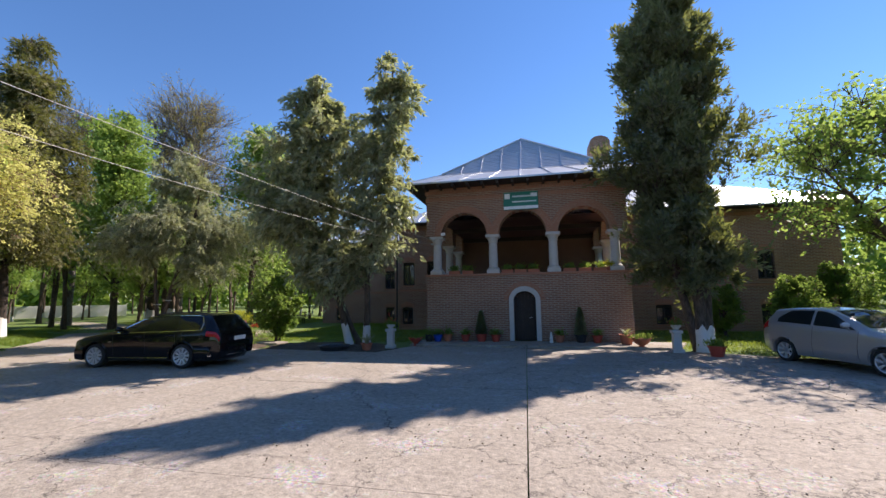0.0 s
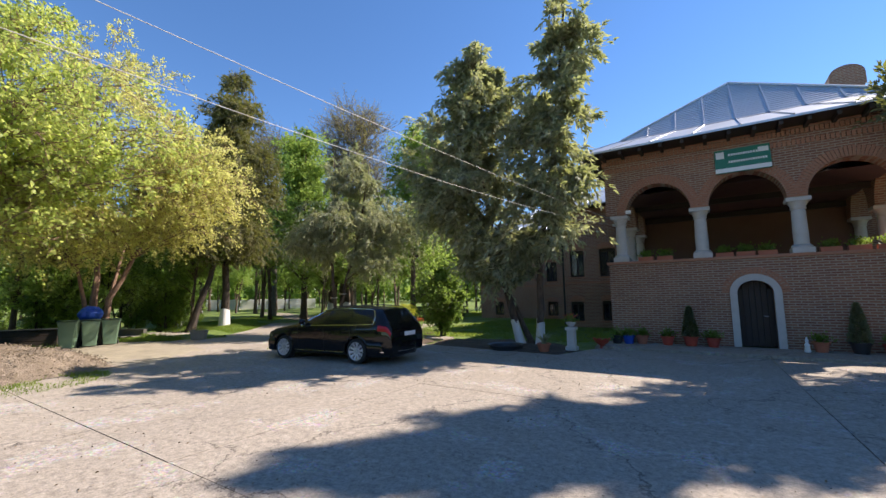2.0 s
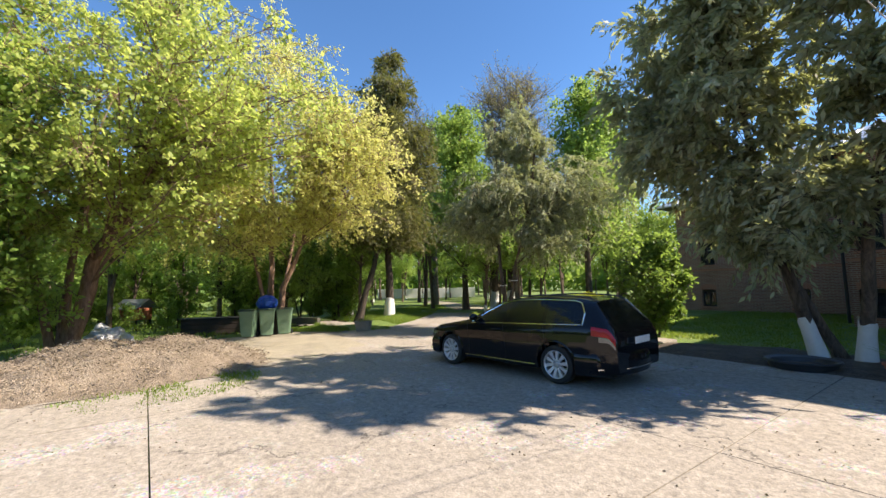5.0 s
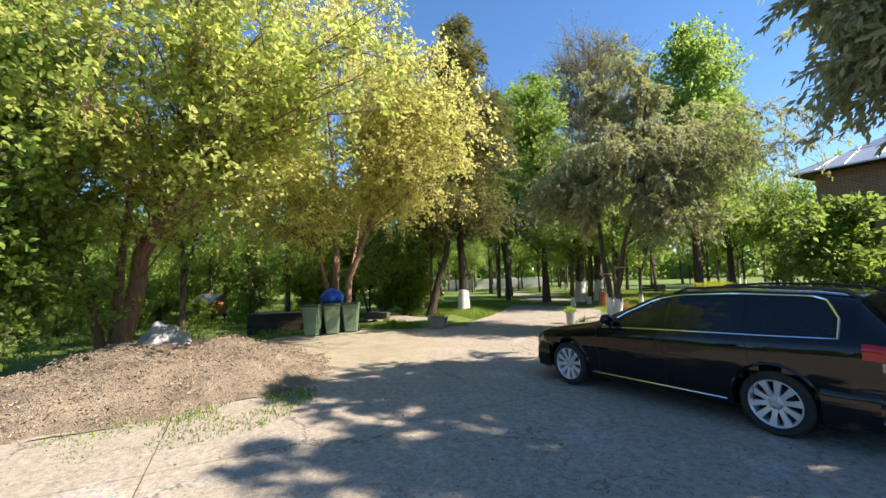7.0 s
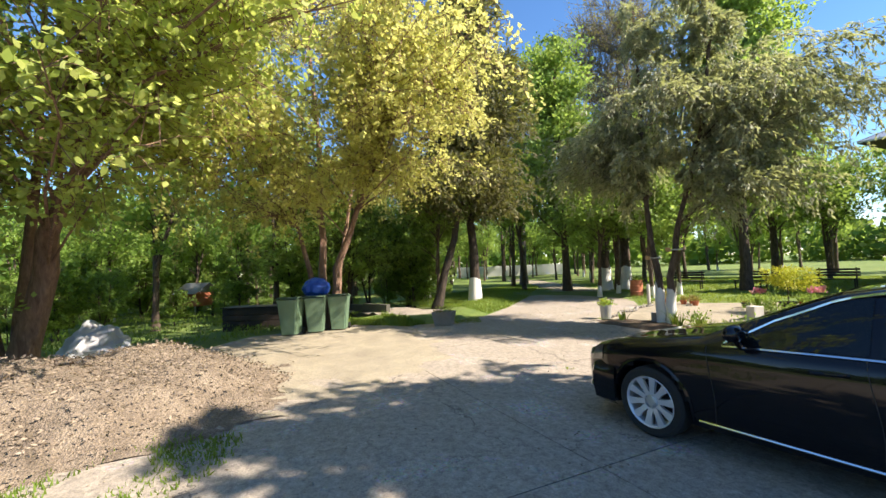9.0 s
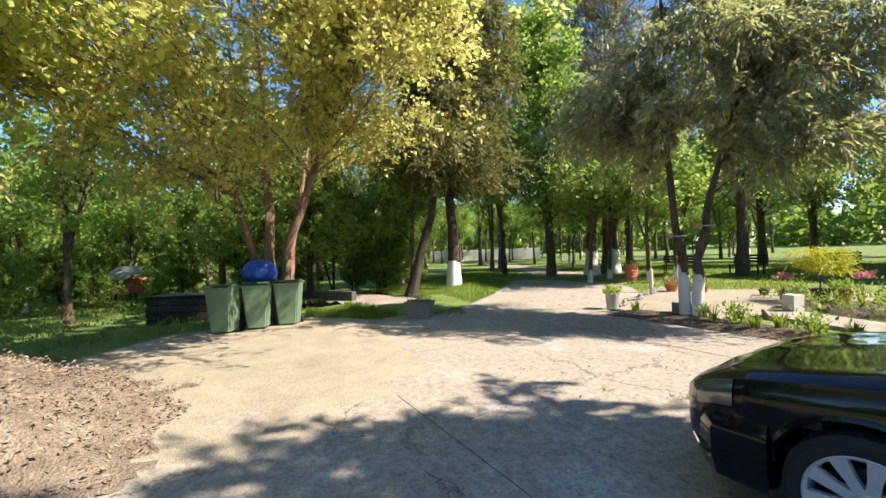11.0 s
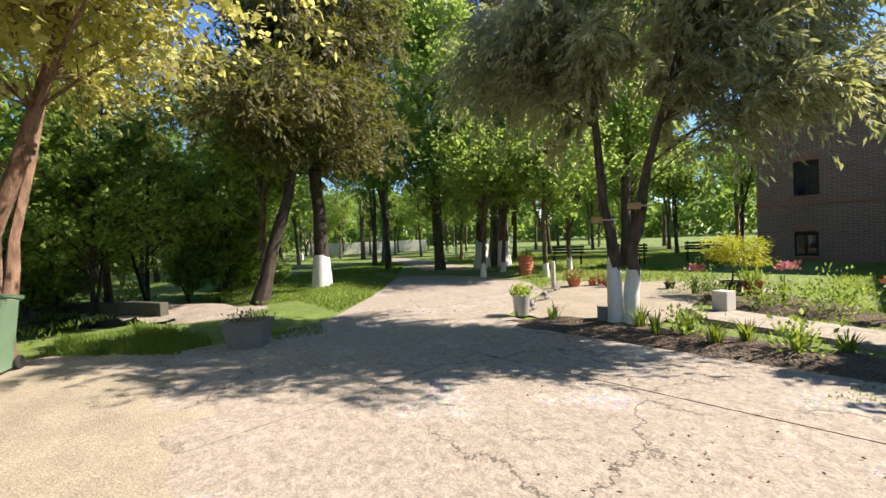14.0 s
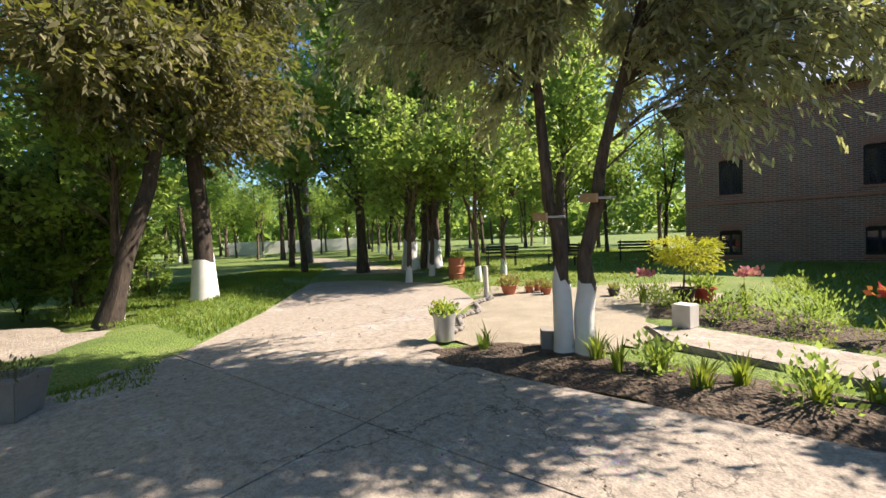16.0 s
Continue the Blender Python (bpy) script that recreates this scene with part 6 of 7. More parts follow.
def blades(parent, name, center, n, height, lean, mat, seed, width=0.022, foot=0.06):
    """Sword-shaped leaves that fan out of one root."""
    r_ = random.Random(seed)
    bm_ = bmesh.new()
    for _ in range(n):
        a_ = r_.uniform(0, 6.283)
        o = Vector((math.cos(a_), math.sin(a_), 0))
        s_ = Vector((-o.y, o.x, 0))
        h_ = height * r_.uniform(0.6, 1.1)
        l_ = lean * r_.uniform(0.3, 1.2) * h_
        p0 = Vector(center) + o * r_.uniform(0, foot)
        rows_ = []
        for k in range(5):
            f = k / 4
            w_ = width * (1 - f ** 2) + 0.001
            p_ = p0 + o * l_ * f * f + Vector((0, 0, h_ * (f - 0.25 * lean * f * f)))
            rows_.append([bm_.verts.new(p_ - s_ * w_), bm_.verts.new(p_ + s_ * w_)])
        for p_, q_ in zip(rows_, rows_[1:]):
            bm_.faces.new((p_[0], p_[1], q_[1], q_[0]))
    return part(name, bm_, mat, parent, "", True)


sprig(pl, "plant", (0, 0, 0.34), 0.16, 0.18, 260, LEAF_SPRUCE, 61, 0.06, 0.02)


def pot(m, label, r, h, mat, category="flower pot", plant=None, group="", rim=True):
    """A tapered pot with a rim, its soil, and what grows in it."""
    p = thing("flower_pot", m, label, category, group)
    prof = [(r * 0.68, 0.0), (r * 0.97, h * 0.86), (r * 1.08, h * 0.86), (r * 1.1, h), (r * 0.95, h), (r * 0.9, h * 0.88)] if rim else [(r * 0.8, 0.0), (r, h), (r * 0.93, h), (r * 0.9, h * 0.9)]
    part("pot", lathe(bmesh.new(), prof, 22), mat, p, "", True)
    part("soil", lathe(bmesh.new(), [(r * 0.9, h * 0.84), (r * 0.88, h * 0.9), (0.02, h * 0.92)], 16), MULCH, p)
    if plant:
        plant(p, h * 0.9)
    return p


pot(pose(-16.6, 18.88, 0), "grey metal bucket planted with yellow-green shoots", 0.17, 0.40, STEEL, "bucket", lambda p, z: (sprig(p, "plant", (0, 0, z), 0.1, 0.16, 260, LEAF_FRESH, 62, 0.08, 0.035), sprig(p, "flower", (0, 0, z + 0.06), 0.08, 0.12, 60, LEAF_LIME, 63, 0.05, 0.04)), rim=False)
# garden by the juniper
blk = thing("stone_block", pose(-13.76, 21.0, 0.05, 0, 0, -20), "pale square cement block beside the garden walk", "block")
part("block", box(bmesh.new(), -0.13, 0.13, -0.13, 0.13, 0, 0.34, 0.012), STONE, blk)
blk = thing("stone_block", pose(-15.05, 19.0, 0.02, 0, 0, 30), "small grey cement post by the juniper trunk", "block")
part("block", box(bmesh.new(), -0.09, 0.09, -0.09, 0.09, 0, 0.28, 0.012), GREY_STONE, blk)
post = thing("post", pose(-18.1, 22.6, 0), "pale round wooden post beside the road", "post")
part("shaft", lathe(bmesh.new(), [(0.06, -0.1), (0.058, 0.7), (0.045, 0.76)], 14), STONE, post, "", True)
barrel = thing("barrel", pose(-20.7, 25.1, 0), "rusty red metal barrel among the trees", "barrel")
part("drum", lathe(bmesh.new(), [(0.27, 0.0), (0.28, 0.03), (0.26, 0.05), (0.26, 0.24), (0.28, 0.26), (0.26, 0.28), (0.26, 0.48), (0.28, 0.5), (0.26, 0.52), (0.26, 0.74), (0.28, 0.76), (0.25, 0.77), (0.25, 0.72)], 24), TERRACOTTA, barrel, "", True)
sprig(barrel, "plant", (0, 0, 0.72), 0.12, 0.2, 160, LEAF_GREEN, 66)


def green_plant(seed, mat=LEAF_GREEN, s=0.12, hh=0.22, n=260):
    return lambda p, z: sprig(p, "plant", (0, 0, z), s, hh, n, mat, seed)


pot(pose(-17.75, 23.1, 0.01), "terracotta pot with a dry brown plant by the path", 0.2, 0.24, TERRACOTTA, plant=green_plant(67, LEAF_BARE), group="pots by the path")
for k, (x, y) in enumerate(((-17.4, 23.5), (-17.1, 23.7), (-16.9, 23.4), (-17.35, 23.9))):
    pot(pose(x, y, 0.01), "small terracotta pot by the path", 0.11, 0.16, TERRACOTTA, plant=green_plant(70 + k, LEAF_BARE, 0.06, 0.1, 90), group="pots by the path")
pot(pose(-15.45, 23.7, 0.01), "small black plastic pot on the path", 0.13, 0.17, BLACK_PLASTIC, plant=green_plant(75, LEAF_BARE, 0.04, 0.06, 50))
pot(pose(-13.72, 23.45, 0.02), "red-brown plastic pot with green leaves in the bed", 0.2, 0.3, RED_PLASTIC, plant=green_plant(76, LEAF_FRESH))


def golden(p, z):
    bm_ = tube(bmesh.new(), [(0, 0, z - 0.05), (0.02, 0, z + 0.3), (-0.02, 0.02, z + 0.62)], [0.022, 0.016, 0.012], 7)
    for a_ in range(6):
        tube(bm_, [(0, 0, z + 0.4 + 0.04 * a_), (0.3 * math.cos(a_), 0.3 * math.sin(a_), z + 0.65 + 0.05 * a_)], [0.01, 0.004], 4)
    part("stem", bm_, BARK, p)
    rng_ = np.random.default_rng(78)
    n_ = 2600
    cl = np.stack([rng_.uniform(-0.5, 0.5, 34), rng_.uniform(-0.5, 0.5, 34), z + 0.72 + rng_.uniform(-0.2, 0.3, 34)], 1)
    cl[:, 2] -= 0.35 * (cl[:, 0] ** 2 + cl[:, 1] ** 2)
    k_ = rng_.integers(0, 34, n_)
    at_ = cl[k_] + rng_.normal(0, 1, (n_, 3)) * (0.11, 0.11, 0.035)
    part_mesh("crown", leaves("crown", at_, (at_ - (0, 0, z + 0.7)) * 1.5 + (0, 0, -0.2), 0.09, 0.022, rng_, 0.4), LEAF_LIME, p, "golden feathery leaves")


pot(pose(-14.02, 23.1, 0.02), "black pot with a small golden-leaved tree", 0.2, 0.32, BLACK_PLASTIC, "potted tree", golden)

# bed plants
bedr = random.Random(5)
for k, (x, y) in enumerate(((-15.75, 18.55), (-14.1, 18.6), (-13.75, 18.75), (-13.35, 18.45), (-13.05, 18.7), (-12.55, 18.5), (-12.15, 18.75), (-11.6, 18.5), (-11.1, 18.7), (-10.6, 18.45), (-10.0, 18.6), (-9.5, 18.4), (-14.4, 18.85))):
    t_ = thing("border_plant", pose(x, y, 0.05), "clump of fresh green lily leaves in the bed", "plant", "border plants")
    blades(t_, "leaves", (0, 0, 0), bedr.randint(22, 36), bedr.uniform(0.24, 0.42), 0.55, GRASS if k else LEAF_GREEN, 200 + k, 0.014, 0.09)
    if k % 3 == 2:
        sprig(t_, "foliage", (0, 0, 0.02), 0.13, 0.34, 220, LEAF_FRESH, 220 + k, 0.07, 0.04)
for k, (x, y, hh, kind) in enumerate(((-15.0, 23.2, 0.45, 0), (-14.7, 22.9, 0.5, 1), (-14.4, 22.7, 0.35, 0), (-14.55, 23.4, 0.5, 0), (-13.3, 21.75, 0.4, 2), (-13.05, 22.3, 0.62, 1), (-12.7, 22.1, 0.45, 0), (-12.35, 21.5, 0.6, 2), (-12.15, 21.9, 0.4, 0), (-11.6, 21.3, 0.5, 3), (-10.9, 21.0, 0.42, 0), (-14.1, 22.45, 0.3, 0))):
    t_ = thing("flowering_plant", pose(x, y, 0.04), ("leafy green plant in the spring bed", "iris with pink flowers and sword leaves", "rounded leafy peony bush in the bed", "tulip clump with a red flower")[kind], "plant", "flower bed plants")
    if kind in (0, 2):
        sprig(t_, "foliage", (0, 0, 0.0), 0.13 if kind == 0 else 0.19, hh, 300 if kind == 0 else 620, LEAF_GREEN if kind == 2 else LEAF_FRESH, 240 + k, 0.06, 0.03)
    else:
        blades(t_, "leaves", (0, 0, 0), 22, hh, 0.4, GRASS, 260 + k, 0.016)
        sprig(t_, "flower", (0.03, 0, hh), 0.07, 0.12, 70, PETAL_PINK if kind == 1 else PETAL_RED, 280 + k, 0.09, 0.07)
# dark dry iris by the bucket
t_ = thing("border_plant", pose(-15.75, 18.7, 0.03), "dark bronze sword-leaved plant", "plant", "border plants")
blades(t_, "leaves", (0, 0, 0), 9, 0.4, 0.7, LEAF_SPRUCE, 300, 0.018)
# row of small edging stones from the bucket to the post
edge = random.Random(3)
for k in range(26):
    f = k / 25
    x, y = -16.75 + (-18.0 + 16.75) * f + 0.12 * math.sin(k * 0.6), 19.2 + 3.3 * f
    st = bmesh.new()
    bmesh.ops.create_icosphere(st, subdivisions=2, radius=1.0)
    for v in st.verts:
        v.co = v.co * (1 + 0.3 * noise.noise(v.co * 1.5 + Vector((k, 0, 0))))
        v.co = Vector((v.co.x * 0.055, v.co.y * 0.07, v.co.z * 0.05 + 0.025))
    s_ = part("edging_stone", st, GREY_STONE, None, "", True)
    s_.matrix_world = pose(x, y, 0.0, 0, 0, edge.uniform(0, 360))
    tagged(s_, "small grey stone edging the path", "stone", "edging stones")
# little boards nailed to the juniper trunks
for x, y, z, r in ((-15.0, 18.83, 1.72, -35), (-14.42, 18.85, 1.9, -35)):
    b_ = thing("wooden_plaque", pose(x, y, z, 0, 4, r), "small sawn wooden board tied to the trunk", "plaque")
    part("board", box(bmesh.new(), -0.15, 0.15, -0.05, -0.02, -0.05, 0.05, 0.006), PLANK_WOOD, b_)
    part("cord", lathe(bmesh.new(), [(0.17, -0.012), (0.175, 0.0), (0.17, 0.012)], 16, Matrix.Translation((0, 0.12, 0))), CABLE, b_)
# two stout limed trunks at the lawn
for x, y, r in ((-25.6, 28.4, 0.34), (-24.9, 29.3, 0.3)):
    grow_tree("old_tree", pose(x, y, 0), "stout old tree with a broad whitewashed trunk", (([(0, 0, -0.15), (0.1, 0, 4), (0, 0, 10)], r), ([(0, 0, 2.5), (1, 0.6, 5), (1.6, 1, 8)], r * 0.5)),
              ((0, 0, 7.2, 3.4, 3.4, 3.0, 1),), BARK, LEAF_GREEN, int(x * -10), 100, 14, 9, 0.7, 0.19, 0.13, tip=0.55, flat=0.6, spread=0.9, fluff=0.12, lime=1.3)
# garden benches, far side of the lawn
for x, y, r in ((-22.0, 30.5, 20), (-19.5, 31.5, -10), (-17.0, 33.5, 10)):
    be = thing("bench", pose(x, y, 0, 0, 0, r), "dark wooden garden bench on the lawn", "bench", "lawn benches")
    for k in range(3):
        part("seat_slat", box(bmesh.new(), -0.75, 0.75, -0.2 + k * 0.14, -0.09 + k * 0.14, 0.42, 0.455, 0.006), DARK_WOOD, be)
    for k in range(3):
        part("back_slat", box(bmesh.new(), -0.75, 0.75, 0.24, 0.27, 0.55 + k * 0.13, 0.64 + k * 0.13, 0.006), DARK_WOOD, be)
    for x2 in (-0.65, 0.6):
        part("leg", box(bmesh.new(), x2, x2 + 0.05, -0.2, -0.15, 0, 0.418), DARK_WOOD, be)
        part("back_leg", box(bmesh.new(), x2, x2 + 0.05, 0.19, 0.235, 0, 0.95), DARK_WOOD, be)

# covered well in the wood
well = thing("covered_well", pose(-33, 6.9, -0.35, 0, 0, 40), "small covered well with a grey pitched roof", "well")
part("box", box(bmesh.new(), -0.6, 0.6, -0.5, 0.5, 0.55, 1.25, 0.02), TERRACOTTA, well)
for x in (-0.55, 0.5):
    for y in (-0.45, 0.4):
        part("leg", box(bmesh.new(), x, x + 0.08, y, y + 0.08, -0.1, 0.55), DARK_WOOD, well)
bm = roof_sheet([[(-0.95, -0.8, 1.2), (0.95, -0.8, 1.2)], [(-0.95, 0, 1.75), (0.95, 0, 1.75)], [(-0.95, 0.8, 1.2), (0.95, 0.8, 1.2)]])
bmesh.ops.solidify(bm, geom=bm.faces[:], thickness=0.05)
part("roof", bm, ZINC, well)
fw = part("boundary_wall", box(bmesh.new(), -8, 8, -0.1, 0.1, -0.3, 1.5, 0.02), FAR_WALL)
fw.matrix_world = pose(-60, 45, 0, 0, 0, 57)
tagged(fw, "low white wall beyond the wood", "wall", kind="structure")
kerb = tagged(new("retaining_wall"), "low dark concrete kerb wall beside the side lane", "wall", kind="structure")
for k in range(5):
    b_ = part("concrete_block", box(bmesh.new(), -0.76, 0.76, -0.1, 0.1, -0.5, 0.3, 0.02), SHADED_STONE, kerb)
    f = (k + 0.5) / 5
    b_.matrix_world = pose(-23.3 - 7.0 * f, 14.35 - 3.0 * f, 0.02 - 0.06 * k, 0, 0, 23.2)
# tarpaulined heap by the maple
tp = thing("tarpaulin", pose(-19.0, 6.4, 0, 0, 0, 25), "crumpled grey tarpaulin over a heap under the maple", "tarpaulin")
bm = bmesh.new()
bmesh.ops.create_icosphere(bm, subdivisions=4, radius=1.0)
for v in bm.verts:
    n3 = v.co.normalized()
    k = 1 + 0.25 * noise.noise(n3 * 2.2) + 0.12 * noise.noise(n3 * 6)
    v.co = Vector((v.co.x * 0.9 * k, v.co.y * 0.6 * k, max(v.co.z * 0.75 * k, -0.02)))
part("sheet", bm, TARP, tp, "", True)

# ---- by the porch ----
def pedestal(x, y, label, mat_plant, seed):
    p = thing("pedestal", pose(x, y, 0), label, "pedestal")
    bm_ = bmesh.new()
    box(bm_, -0.17, 0.17, -0.17, 0.17, 0, 0.12, 0.015)
    box(bm_, -0.12, 0.12, -0.12, 0.12, 0.12, 0.62, 0.015)
    box(bm_, -0.16, 0.16, -0.16, 0.16, 0.62, 0.72, 0.015)
    part("stone_shaft", bm_, STONE, p)
    part("bowl", lathe(bmesh.new(), [(0.06, 0.72), (0.15, 0.84), (0.16, 0.88), (0.13, 0.88)], 18), STONE, p, "", True)
    sprig(p, "plant", (0, 0, 0.86), 0.1, 0.22, 160, LEAF_GREEN, seed, 0.07, 0.04)
    sprig(p, "flower", (0, 0, 0.95), 0.09, 0.16, 60, mat_plant, seed + 50, 0.05, 0.04)


pedestal(-3.5, 18.4, "pale stone pedestal with a planted bowl", PETAL_RED, 310)
pedestal(6.3, 18.35, "grey stone pedestal with dark red flowers", PETAL_RED, 311)


def bowl_pot(x, y, label, seed, k=1.0, mat=TERRACOTTA, plant=LEAF_GREEN, z=0.0):
    p = thing("flower_bowl", pose(x, y, z), label, "flower pot", "bowls by the porch")
    part("bowl", lathe(bmesh.new(), [(0.13 * k, 0), (0.11 * k, 0.04 * k), (0.07 * k, 0.09 * k), (0.2 * k, 0.18 * k), (0.28 * k, 0.30 * k), (0.27 * k, 0.33 * k), (0.24 * k, 0.3 * k)], 24), mat, p, "", True)
    part("soil", lathe(bmesh.new(), [(0.25 * k, 0.27 * k), (0.02, 0.29 * k)], 16), MULCH, p)
    sprig(p, "plant", (0, 0, 0.28 * k), 0.15 * k, 0.16, 300, plant, seed)


bowl_pot(-2.8, 19.35, "red footed flower bowl at the porch corner", 320, 1.0, RED_PLASTIC)
bowl_pot(5.45, 19.3, "terracotta footed bowl with green succulents", 321, 1.15)
pot(pose(5.1, 20.0, 0.07), "terracotta pot with long spiky leaves", 0.25, 0.36, TERRACOTTA, plant=lambda p, z: blades(p, "plant", (0, 0, z), 16, 0.4, 1.3, LEAF_JUNIPER, 330, 0.02))
pot(pose(7.15, 17.55, 0), "red-brown pot with a low green plant on the yard", 0.24, 0.32, RED_PLASTIC, plant=green_plant(331, LEAF_GREEN, 0.14, 0.2, 300))
pot(pose(-4.15, 17.65, 0), "terracotta pot with a pale striped agave", 0.2, 0.26, TERRACOTTA, plant=lambda p, z: blades(p, "plant", (0, 0, z), 34, 0.55, 1.25, LEAF_JUNIPER, 332, 0.022))


def dwarf_cypress(h_):
    def grow_(p, z):
        rng_ = np.random.default_rng(int(h_ * 100))
        n_ = 3800
        f = rng_.uniform(0, 1, n_)
        a_ = rng_.uniform(0, 6.283, n_)
        r_ = 0.24 * (1 - f) ** 0.7 * np.sqrt(rng_.uniform(0.3, 1, n_))
        at_ = np.stack([np.cos(a_) * r_, np.sin(a_) * r_, z + f * h_], 1)
        part_mesh("plant", leaves("plant", at_, np.stack([np.cos(a_), np.sin(a_), 1.2 + 0 * a_], 1), 0.07, 0.025, rng_, 0.4), LEAF_CYPRESS, p)
    return grow_


pot(pose(-0.35, 20.55, 0.07), "red pot with a conical dwarf cypress against the wall", 0.22, 0.3, RED_PLASTIC, "potted tree", dwarf_cypress(0.95), "pots along the porch")
pot(pose(3.55, 20.55, 0.07), "dark pot with a conical dwarf cypress against the wall", 0.22, 0.3, BLACK_PLASTIC, "potted tree", dwarf_cypress(1.05), "pots along the porch")
for k, (x, y, mt, lb) in enumerate(((-1.0, 20.5, RED_PLASTIC, "red"), (0.25, 20.5, RED_PLASTIC, "red"), (4.15, 20.5, RED_PLASTIC, "red"), (2.75, 20.5, TERRACOTTA, "terracotta"), (-1.75, 20.5, TERRACOTTA, "terracotta"), (-2.15, 20.4, BLUE_PLASTIC, "blue"), (-2.5, 20.3, BLACK_PLASTIC, "black"))):
    pot(pose(x, y, 0.07), f"{lb} flower pot along the porch wall", 0.19, 0.28, mt, plant=green_plant(340 + k, LEAF_GREEN, 0.1, 0.2, 200), group="pots along the porch")
fig = thing("figurine", pose(2.42, 20.3, 0.07), "small white garden figurine by the door", "figurine")
part("figure", lathe(bmesh.new(), [(0.07, 0), (0.08, 0.03), (0.055, 0.14), (0.065, 0.2), (0.03, 0.26), (0.045, 0.31), (0.03, 0.36), (0.008, 0.42)], 16), WHITE, fig, "", True)
ba = thing("pond_basin", pose(-5.45, 17.7, 0), "low black plastic pond basin on the paving", "basin")
part("basin", lathe(bmesh.new(), [(0.5, 0.0), (0.55, 0.13), (0.6, 0.15), (0.58, 0.17), (0.5, 0.14), (0.46, 0.05)], 28), BLACK_PLASTIC, ba, "", True)
# flower boxes on the parapet
for k, x in enumerate((-1.55, -0.95, 0.75, 1.3, 1.85, 3.3, 3.9, 4.5)):
    f_ = thing("flower_box", pose(x, PY + 0.22, FLOOR + 0.09), "terracotta flower box on the porch parapet", "flower box", "parapet flower boxes")
    part("box", box(bmesh.new(), -0.24, 0.24, -0.09, 0.09, 0, 0.15, 0.012), TERRACOTTA, f_)
    sprig(f_, "plant", (0, 0, 0.14), 0.1, 0.2, 240, LEAF_GREEN, 360 + k, 0.07, 0.045)
pot(pose(4.85, PY + 0.2, FLOOR + 0.09), "white-green variegated plant on the parapet", 0.13, 0.16, TERRACOTTA, plant=green_plant(380, LEAF_LIME, 0.13, 0.22, 260))
# lamp on the left column
la = thing("wall_lamp", pose(-1.98, PY - 0.02, 4.62), "small white lamp on the arch of the porch", "lamp")
part("shade", box(bmesh.new(), -0.09, 0.09, -0.14, -0.02, -0.06, 0.07, 0.015), SIGN_WHITE, la)
part("bracket", box(bmesh.new(), -0.03, 0.03, -0.025, 0.06, -0.03, 0.03), STEEL, la)


def cable_line(x0, z0, x1, z1, sag, label):
    pts = []
    for k in range(33):
        s_ = 1.15 * k / 32
        pts.append((x0 + (x1 - x0) * s_, 20.9 - 27 * s_, z0 + (z1 - z0) * s_ - sag * 4 * s_ * (1 - s_)))
    c_ = thing("overhead_cable", pose(0, 0, 0), label, "cable")
    part("wire", tube(bmesh.new(), pts, 0.0045, 6), CABLE, c_, "", True)
    part("anchor", box(bmesh.new(), x0 - 0.04, x0 + 0.04, 20.86, 20.98, z0 - 0.04, z0 + 0.04, 0.008), STEEL, c_)


cable_line(-2.42, 4.39, -5.0, 4.87, 0.37, "pale overhead cable slung to the porch corner")
cable_line(-2.5, 4.22, -4.9, 4.62, 0.70, "sagging pale overhead cable slung to the porch")


# ---- grass ----
def grass_patch(name, outline, per_m2, height, label, seed, mat=GRASS, patchy=0.0):
    rng_ = np.random.default_rng(seed)
    xs_, ys_ = [p[0] for p in outline], [p[1] for p in outline]
    n_ = int((max(xs_) - min(xs_)) * (max(ys_) - min(ys_)) * per_m2)
    xy = rng_.uniform((min(xs_), min(ys_)), (max(xs_), max(ys_)), (n_, 2))
    keep = [i for i in range(n_) if inside(xy[i, 0], xy[i, 1], outline) and noise.noise(Vector((xy[i, 0] * 0.9, xy[i, 1] * 0.9, seed))) > patchy - 0.5]
    xy = xy[keep]
    z_ = np.array([max(ground_height(a_, b_), -0.02) for a_, b_ in xy])
    at_ = np.column_stack([xy, z_])
    h_ = height * (0.7 + 0.5 * np.array([noise.noise(Vector((a_ * 0.5, b_ * 0.5, 3))) for a_, b_ in xy]))[:, None] * rng_.uniform(0.5, 1.2, (len(xy), 1))
    d_ = unit(np.array((0, 0, 1.0)) + rng_.normal(0, 0.35, (len(xy), 3)))
    s_ = unit(np.cross(d_, rng_.normal(0, 1, (len(xy), 3)))) * 0.011 * (1 + per_m2 ** -0.5 * 6)
    v_ = np.stack([at_ - s_, at_ + s_, at_ + d_ * h_], 1).reshape(-1, 3)
    g_ = part_mesh(name, mesh_np(name, v_, np.arange(3 * len(xy)).reshape(-1, 3)), mat)
    tagged(g_, label, "grass", kind="stuff")


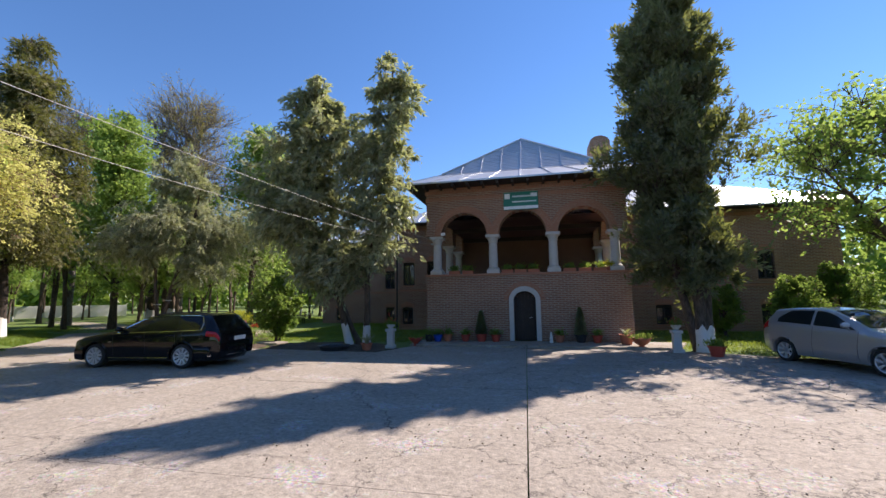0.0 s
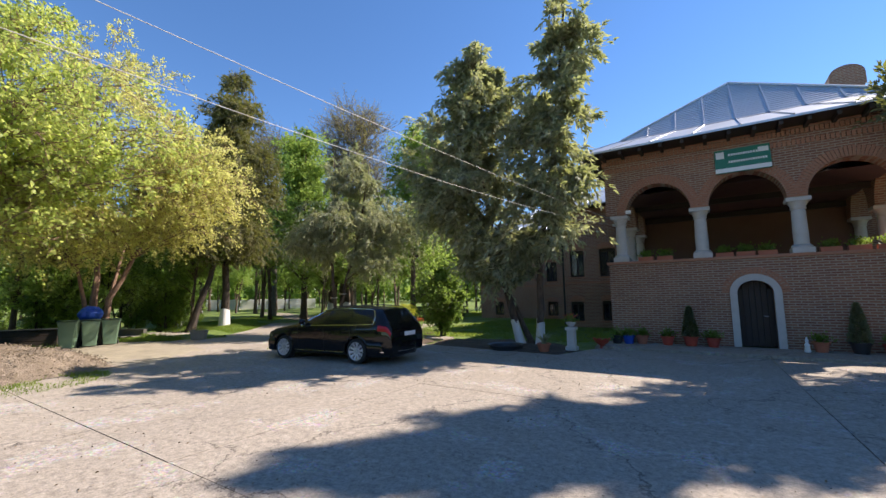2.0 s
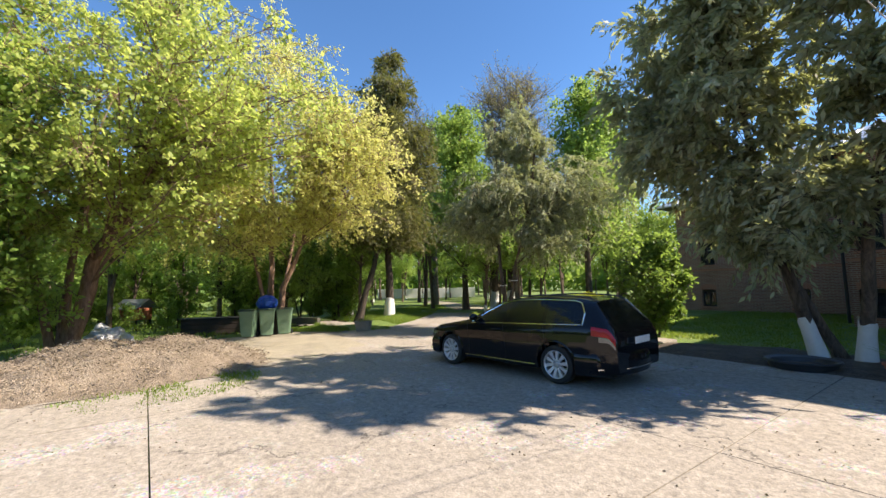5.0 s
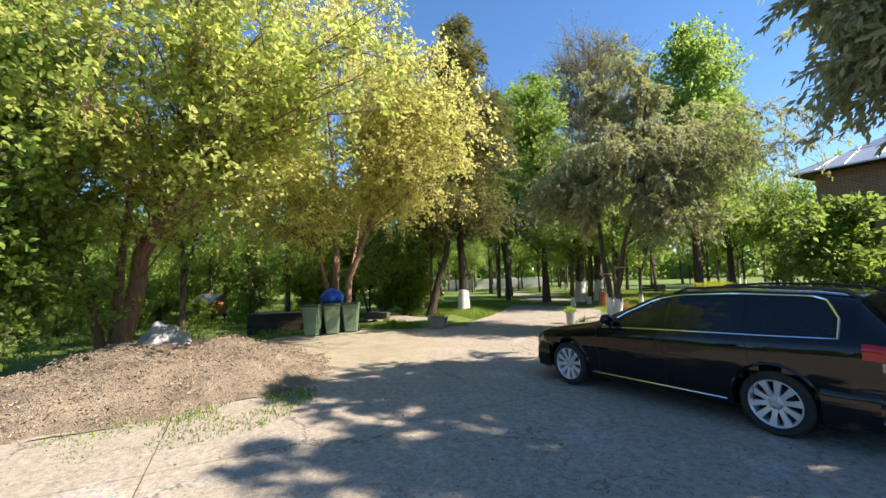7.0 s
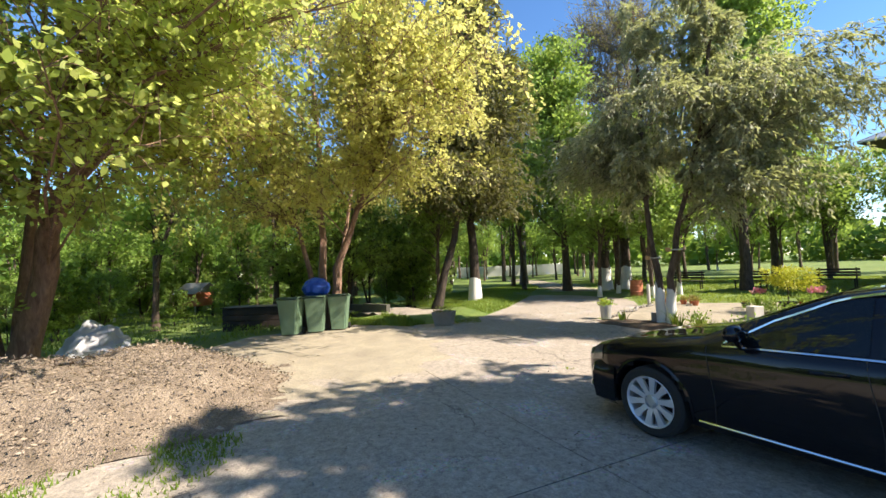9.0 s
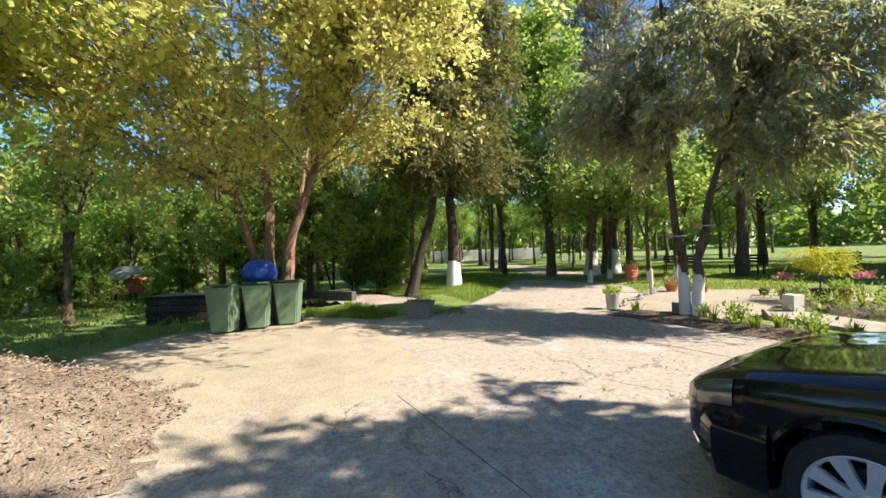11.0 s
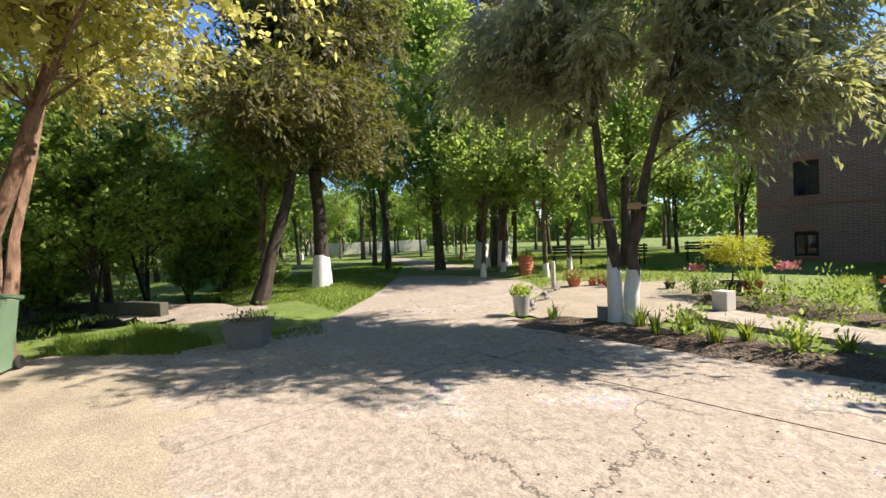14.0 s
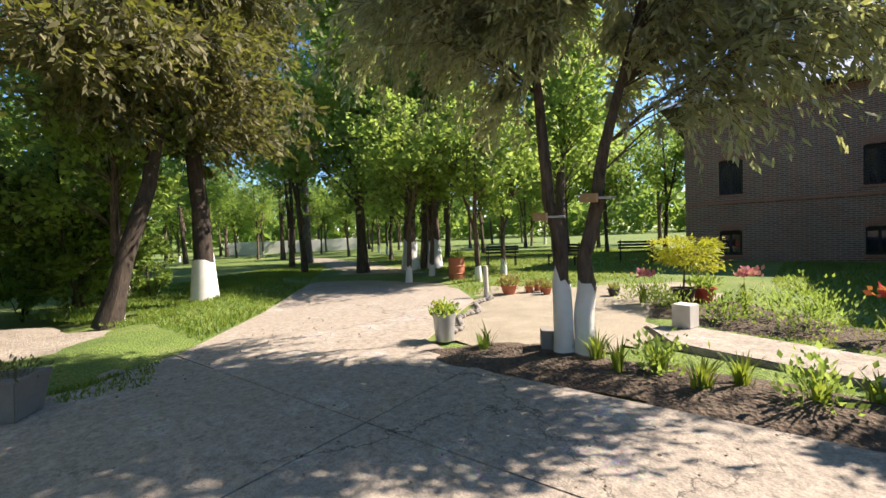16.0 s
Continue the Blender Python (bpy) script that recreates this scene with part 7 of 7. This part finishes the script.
BANK = [(-20.1, 17.0), (-21.7, 19.0), (-25.4, 22.8), (-33, 29.3), (-36, 29), (-31, 20), (-27.5, 15.6), (-22.6, 16.8)]
grass_patch("bank_grass", BANK, 330, 0.13, "sunlit grass on the bank beside the road", 1)
grass_patch("tall_grass", [(-19.0, 13.7), (-19.35, 14.3), (-21.4, 13.6), (-22.3, 12.6), (-20.7, 12.3)], 900, 0.28, "tall fresh grass beside the planter", 2)
grass_patch("tuft_grass", [(-18.6, 15.0), (-18.4, 15.7), (-19.4, 16.2), (-19.2, 15.0)], 700, 0.12, "short grass tufts at the planter", 3)
grass_patch("lawn", [(-13.0, 20.9), (-10.0, 20.2), (-6.6, 20.5), (-6.6, 27), (-6.6, 34), (-12, 34), (-12.6, 27), (-11.5, 23)], 230, 0.11, "green lawn in front of the house wing", 4)
grass_patch("lawn", [(-9.5, 18.6), (-5.5, 20.4), (-3.5, 20.6), (-3.2, 27.5), (-6.4, 27.5), (-7, 20.5)], 200, 0.1, "shaded lawn beside the porch", 5)
grass_patch("lawn", [(6.8, 19.2), (9.5, 17.8), (20, 17.2), (20, 27.5), (7.4, 27.5)], 160, 0.13, "grass strip under the cypress", 6)
grass_patch("lawn", [(-18.6, 22.8), (-19.8, 23.8), (-22.4, 26.4), (-28, 30), (-36, 34.5), (-34, 42), (-18, 46), (-15.6, 30), (-16.6, 25)], 110, 0.13, "open lawn with young trees", 7)
grass_patch("wood_grass", [(-20.4, 9.2), (-22, 12.2), (-27, 15), (-40, 16), (-40, -6), (-19, -4), (-15, 3.6), (-17.8, 7.2)], 60, 0.2, "patchy grass under the trees", 8, GRASS, 0.45)
grass_patch("yard_weeds", [(-11.4, 6.6), (-11.9, 9.2), (-12.6, 9.4), (-12.7, 7.6), (-11.9, 6.0)], 420, 0.1, "patch of weeds beside the chip heap", 9, GRASS, 0.4)
grass_patch("yard_weeds", [(-12.9, 14.0), (-12.2, 14.5), (-11.4, 15.8), (-11.0, 15.2), (-11.9, 13.9)], 420, 0.11, "weeds growing from a crack in the yard", 10, GRASS, 0.45)
grass_patch("yard_weeds", [(-12.3, 17.2), (-10.4, 17.0), (-9.0, 17.9), (-12.0, 17.95)], 350, 0.09, "weeds along the bed's edge", 11, GRASS, 0.45)


grass_patch("yard_weeds", [(-10.6, 6.9), (-11.0, 8.5), (-11.8, 9.2), (-12.5, 9.4), (-12.9, 8.6), (-12.0, 7.4), (-11.2, 6.4)], 500, 0.12, "fresh weeds along the foot of the chip heap", 12, GRASS, 0.3)


# loose chips over the heap, and dry leaves and grit strewn on the yard
pile = bpy.data.objects["wood_chip_pile"]
co = np.array([v.co for v in pile.data.vertices if v.co.z > 0.03])
rng = np.random.default_rng(90)
at = co[rng.integers(0, len(co), 15000)] + rng.normal(0, 1, (15000, 3)) * (0.09, 0.09, 0.012) + (0, 0, 0.012)
tagged(part_mesh("loose_chips", leaves("loose_chips", at, rng.normal(0, 1, (15000, 3)) * (1, 1, 0.25), 0.055, 0.022, rng, 0.3), CHIP_WOOD), "pale loose wood chips on the heap", "wood chips", kind="stuff")
n = 9000
xy = np.column_stack([rng.uniform(-20, 9, n), rng.uniform(5, 19, n)])
xy = xy[[inside(a_, b_, DRIVE) and noise.noise(Vector((a_ * 0.5, b_ * 0.5, 6))) > -0.05 for a_, b_ in xy]]
at = np.column_stack([xy, np.full(len(xy), 0.012)])
tagged(part_mesh("litter", leaves("litter", at, rng.normal(0, 1, (len(xy), 3)) * (1, 1, 0.15), 0.03, 0.018, rng, 0.2), CHIP_WOOD), "dry leaf crumbs strewn on the paving", "litter", kind="stuff")
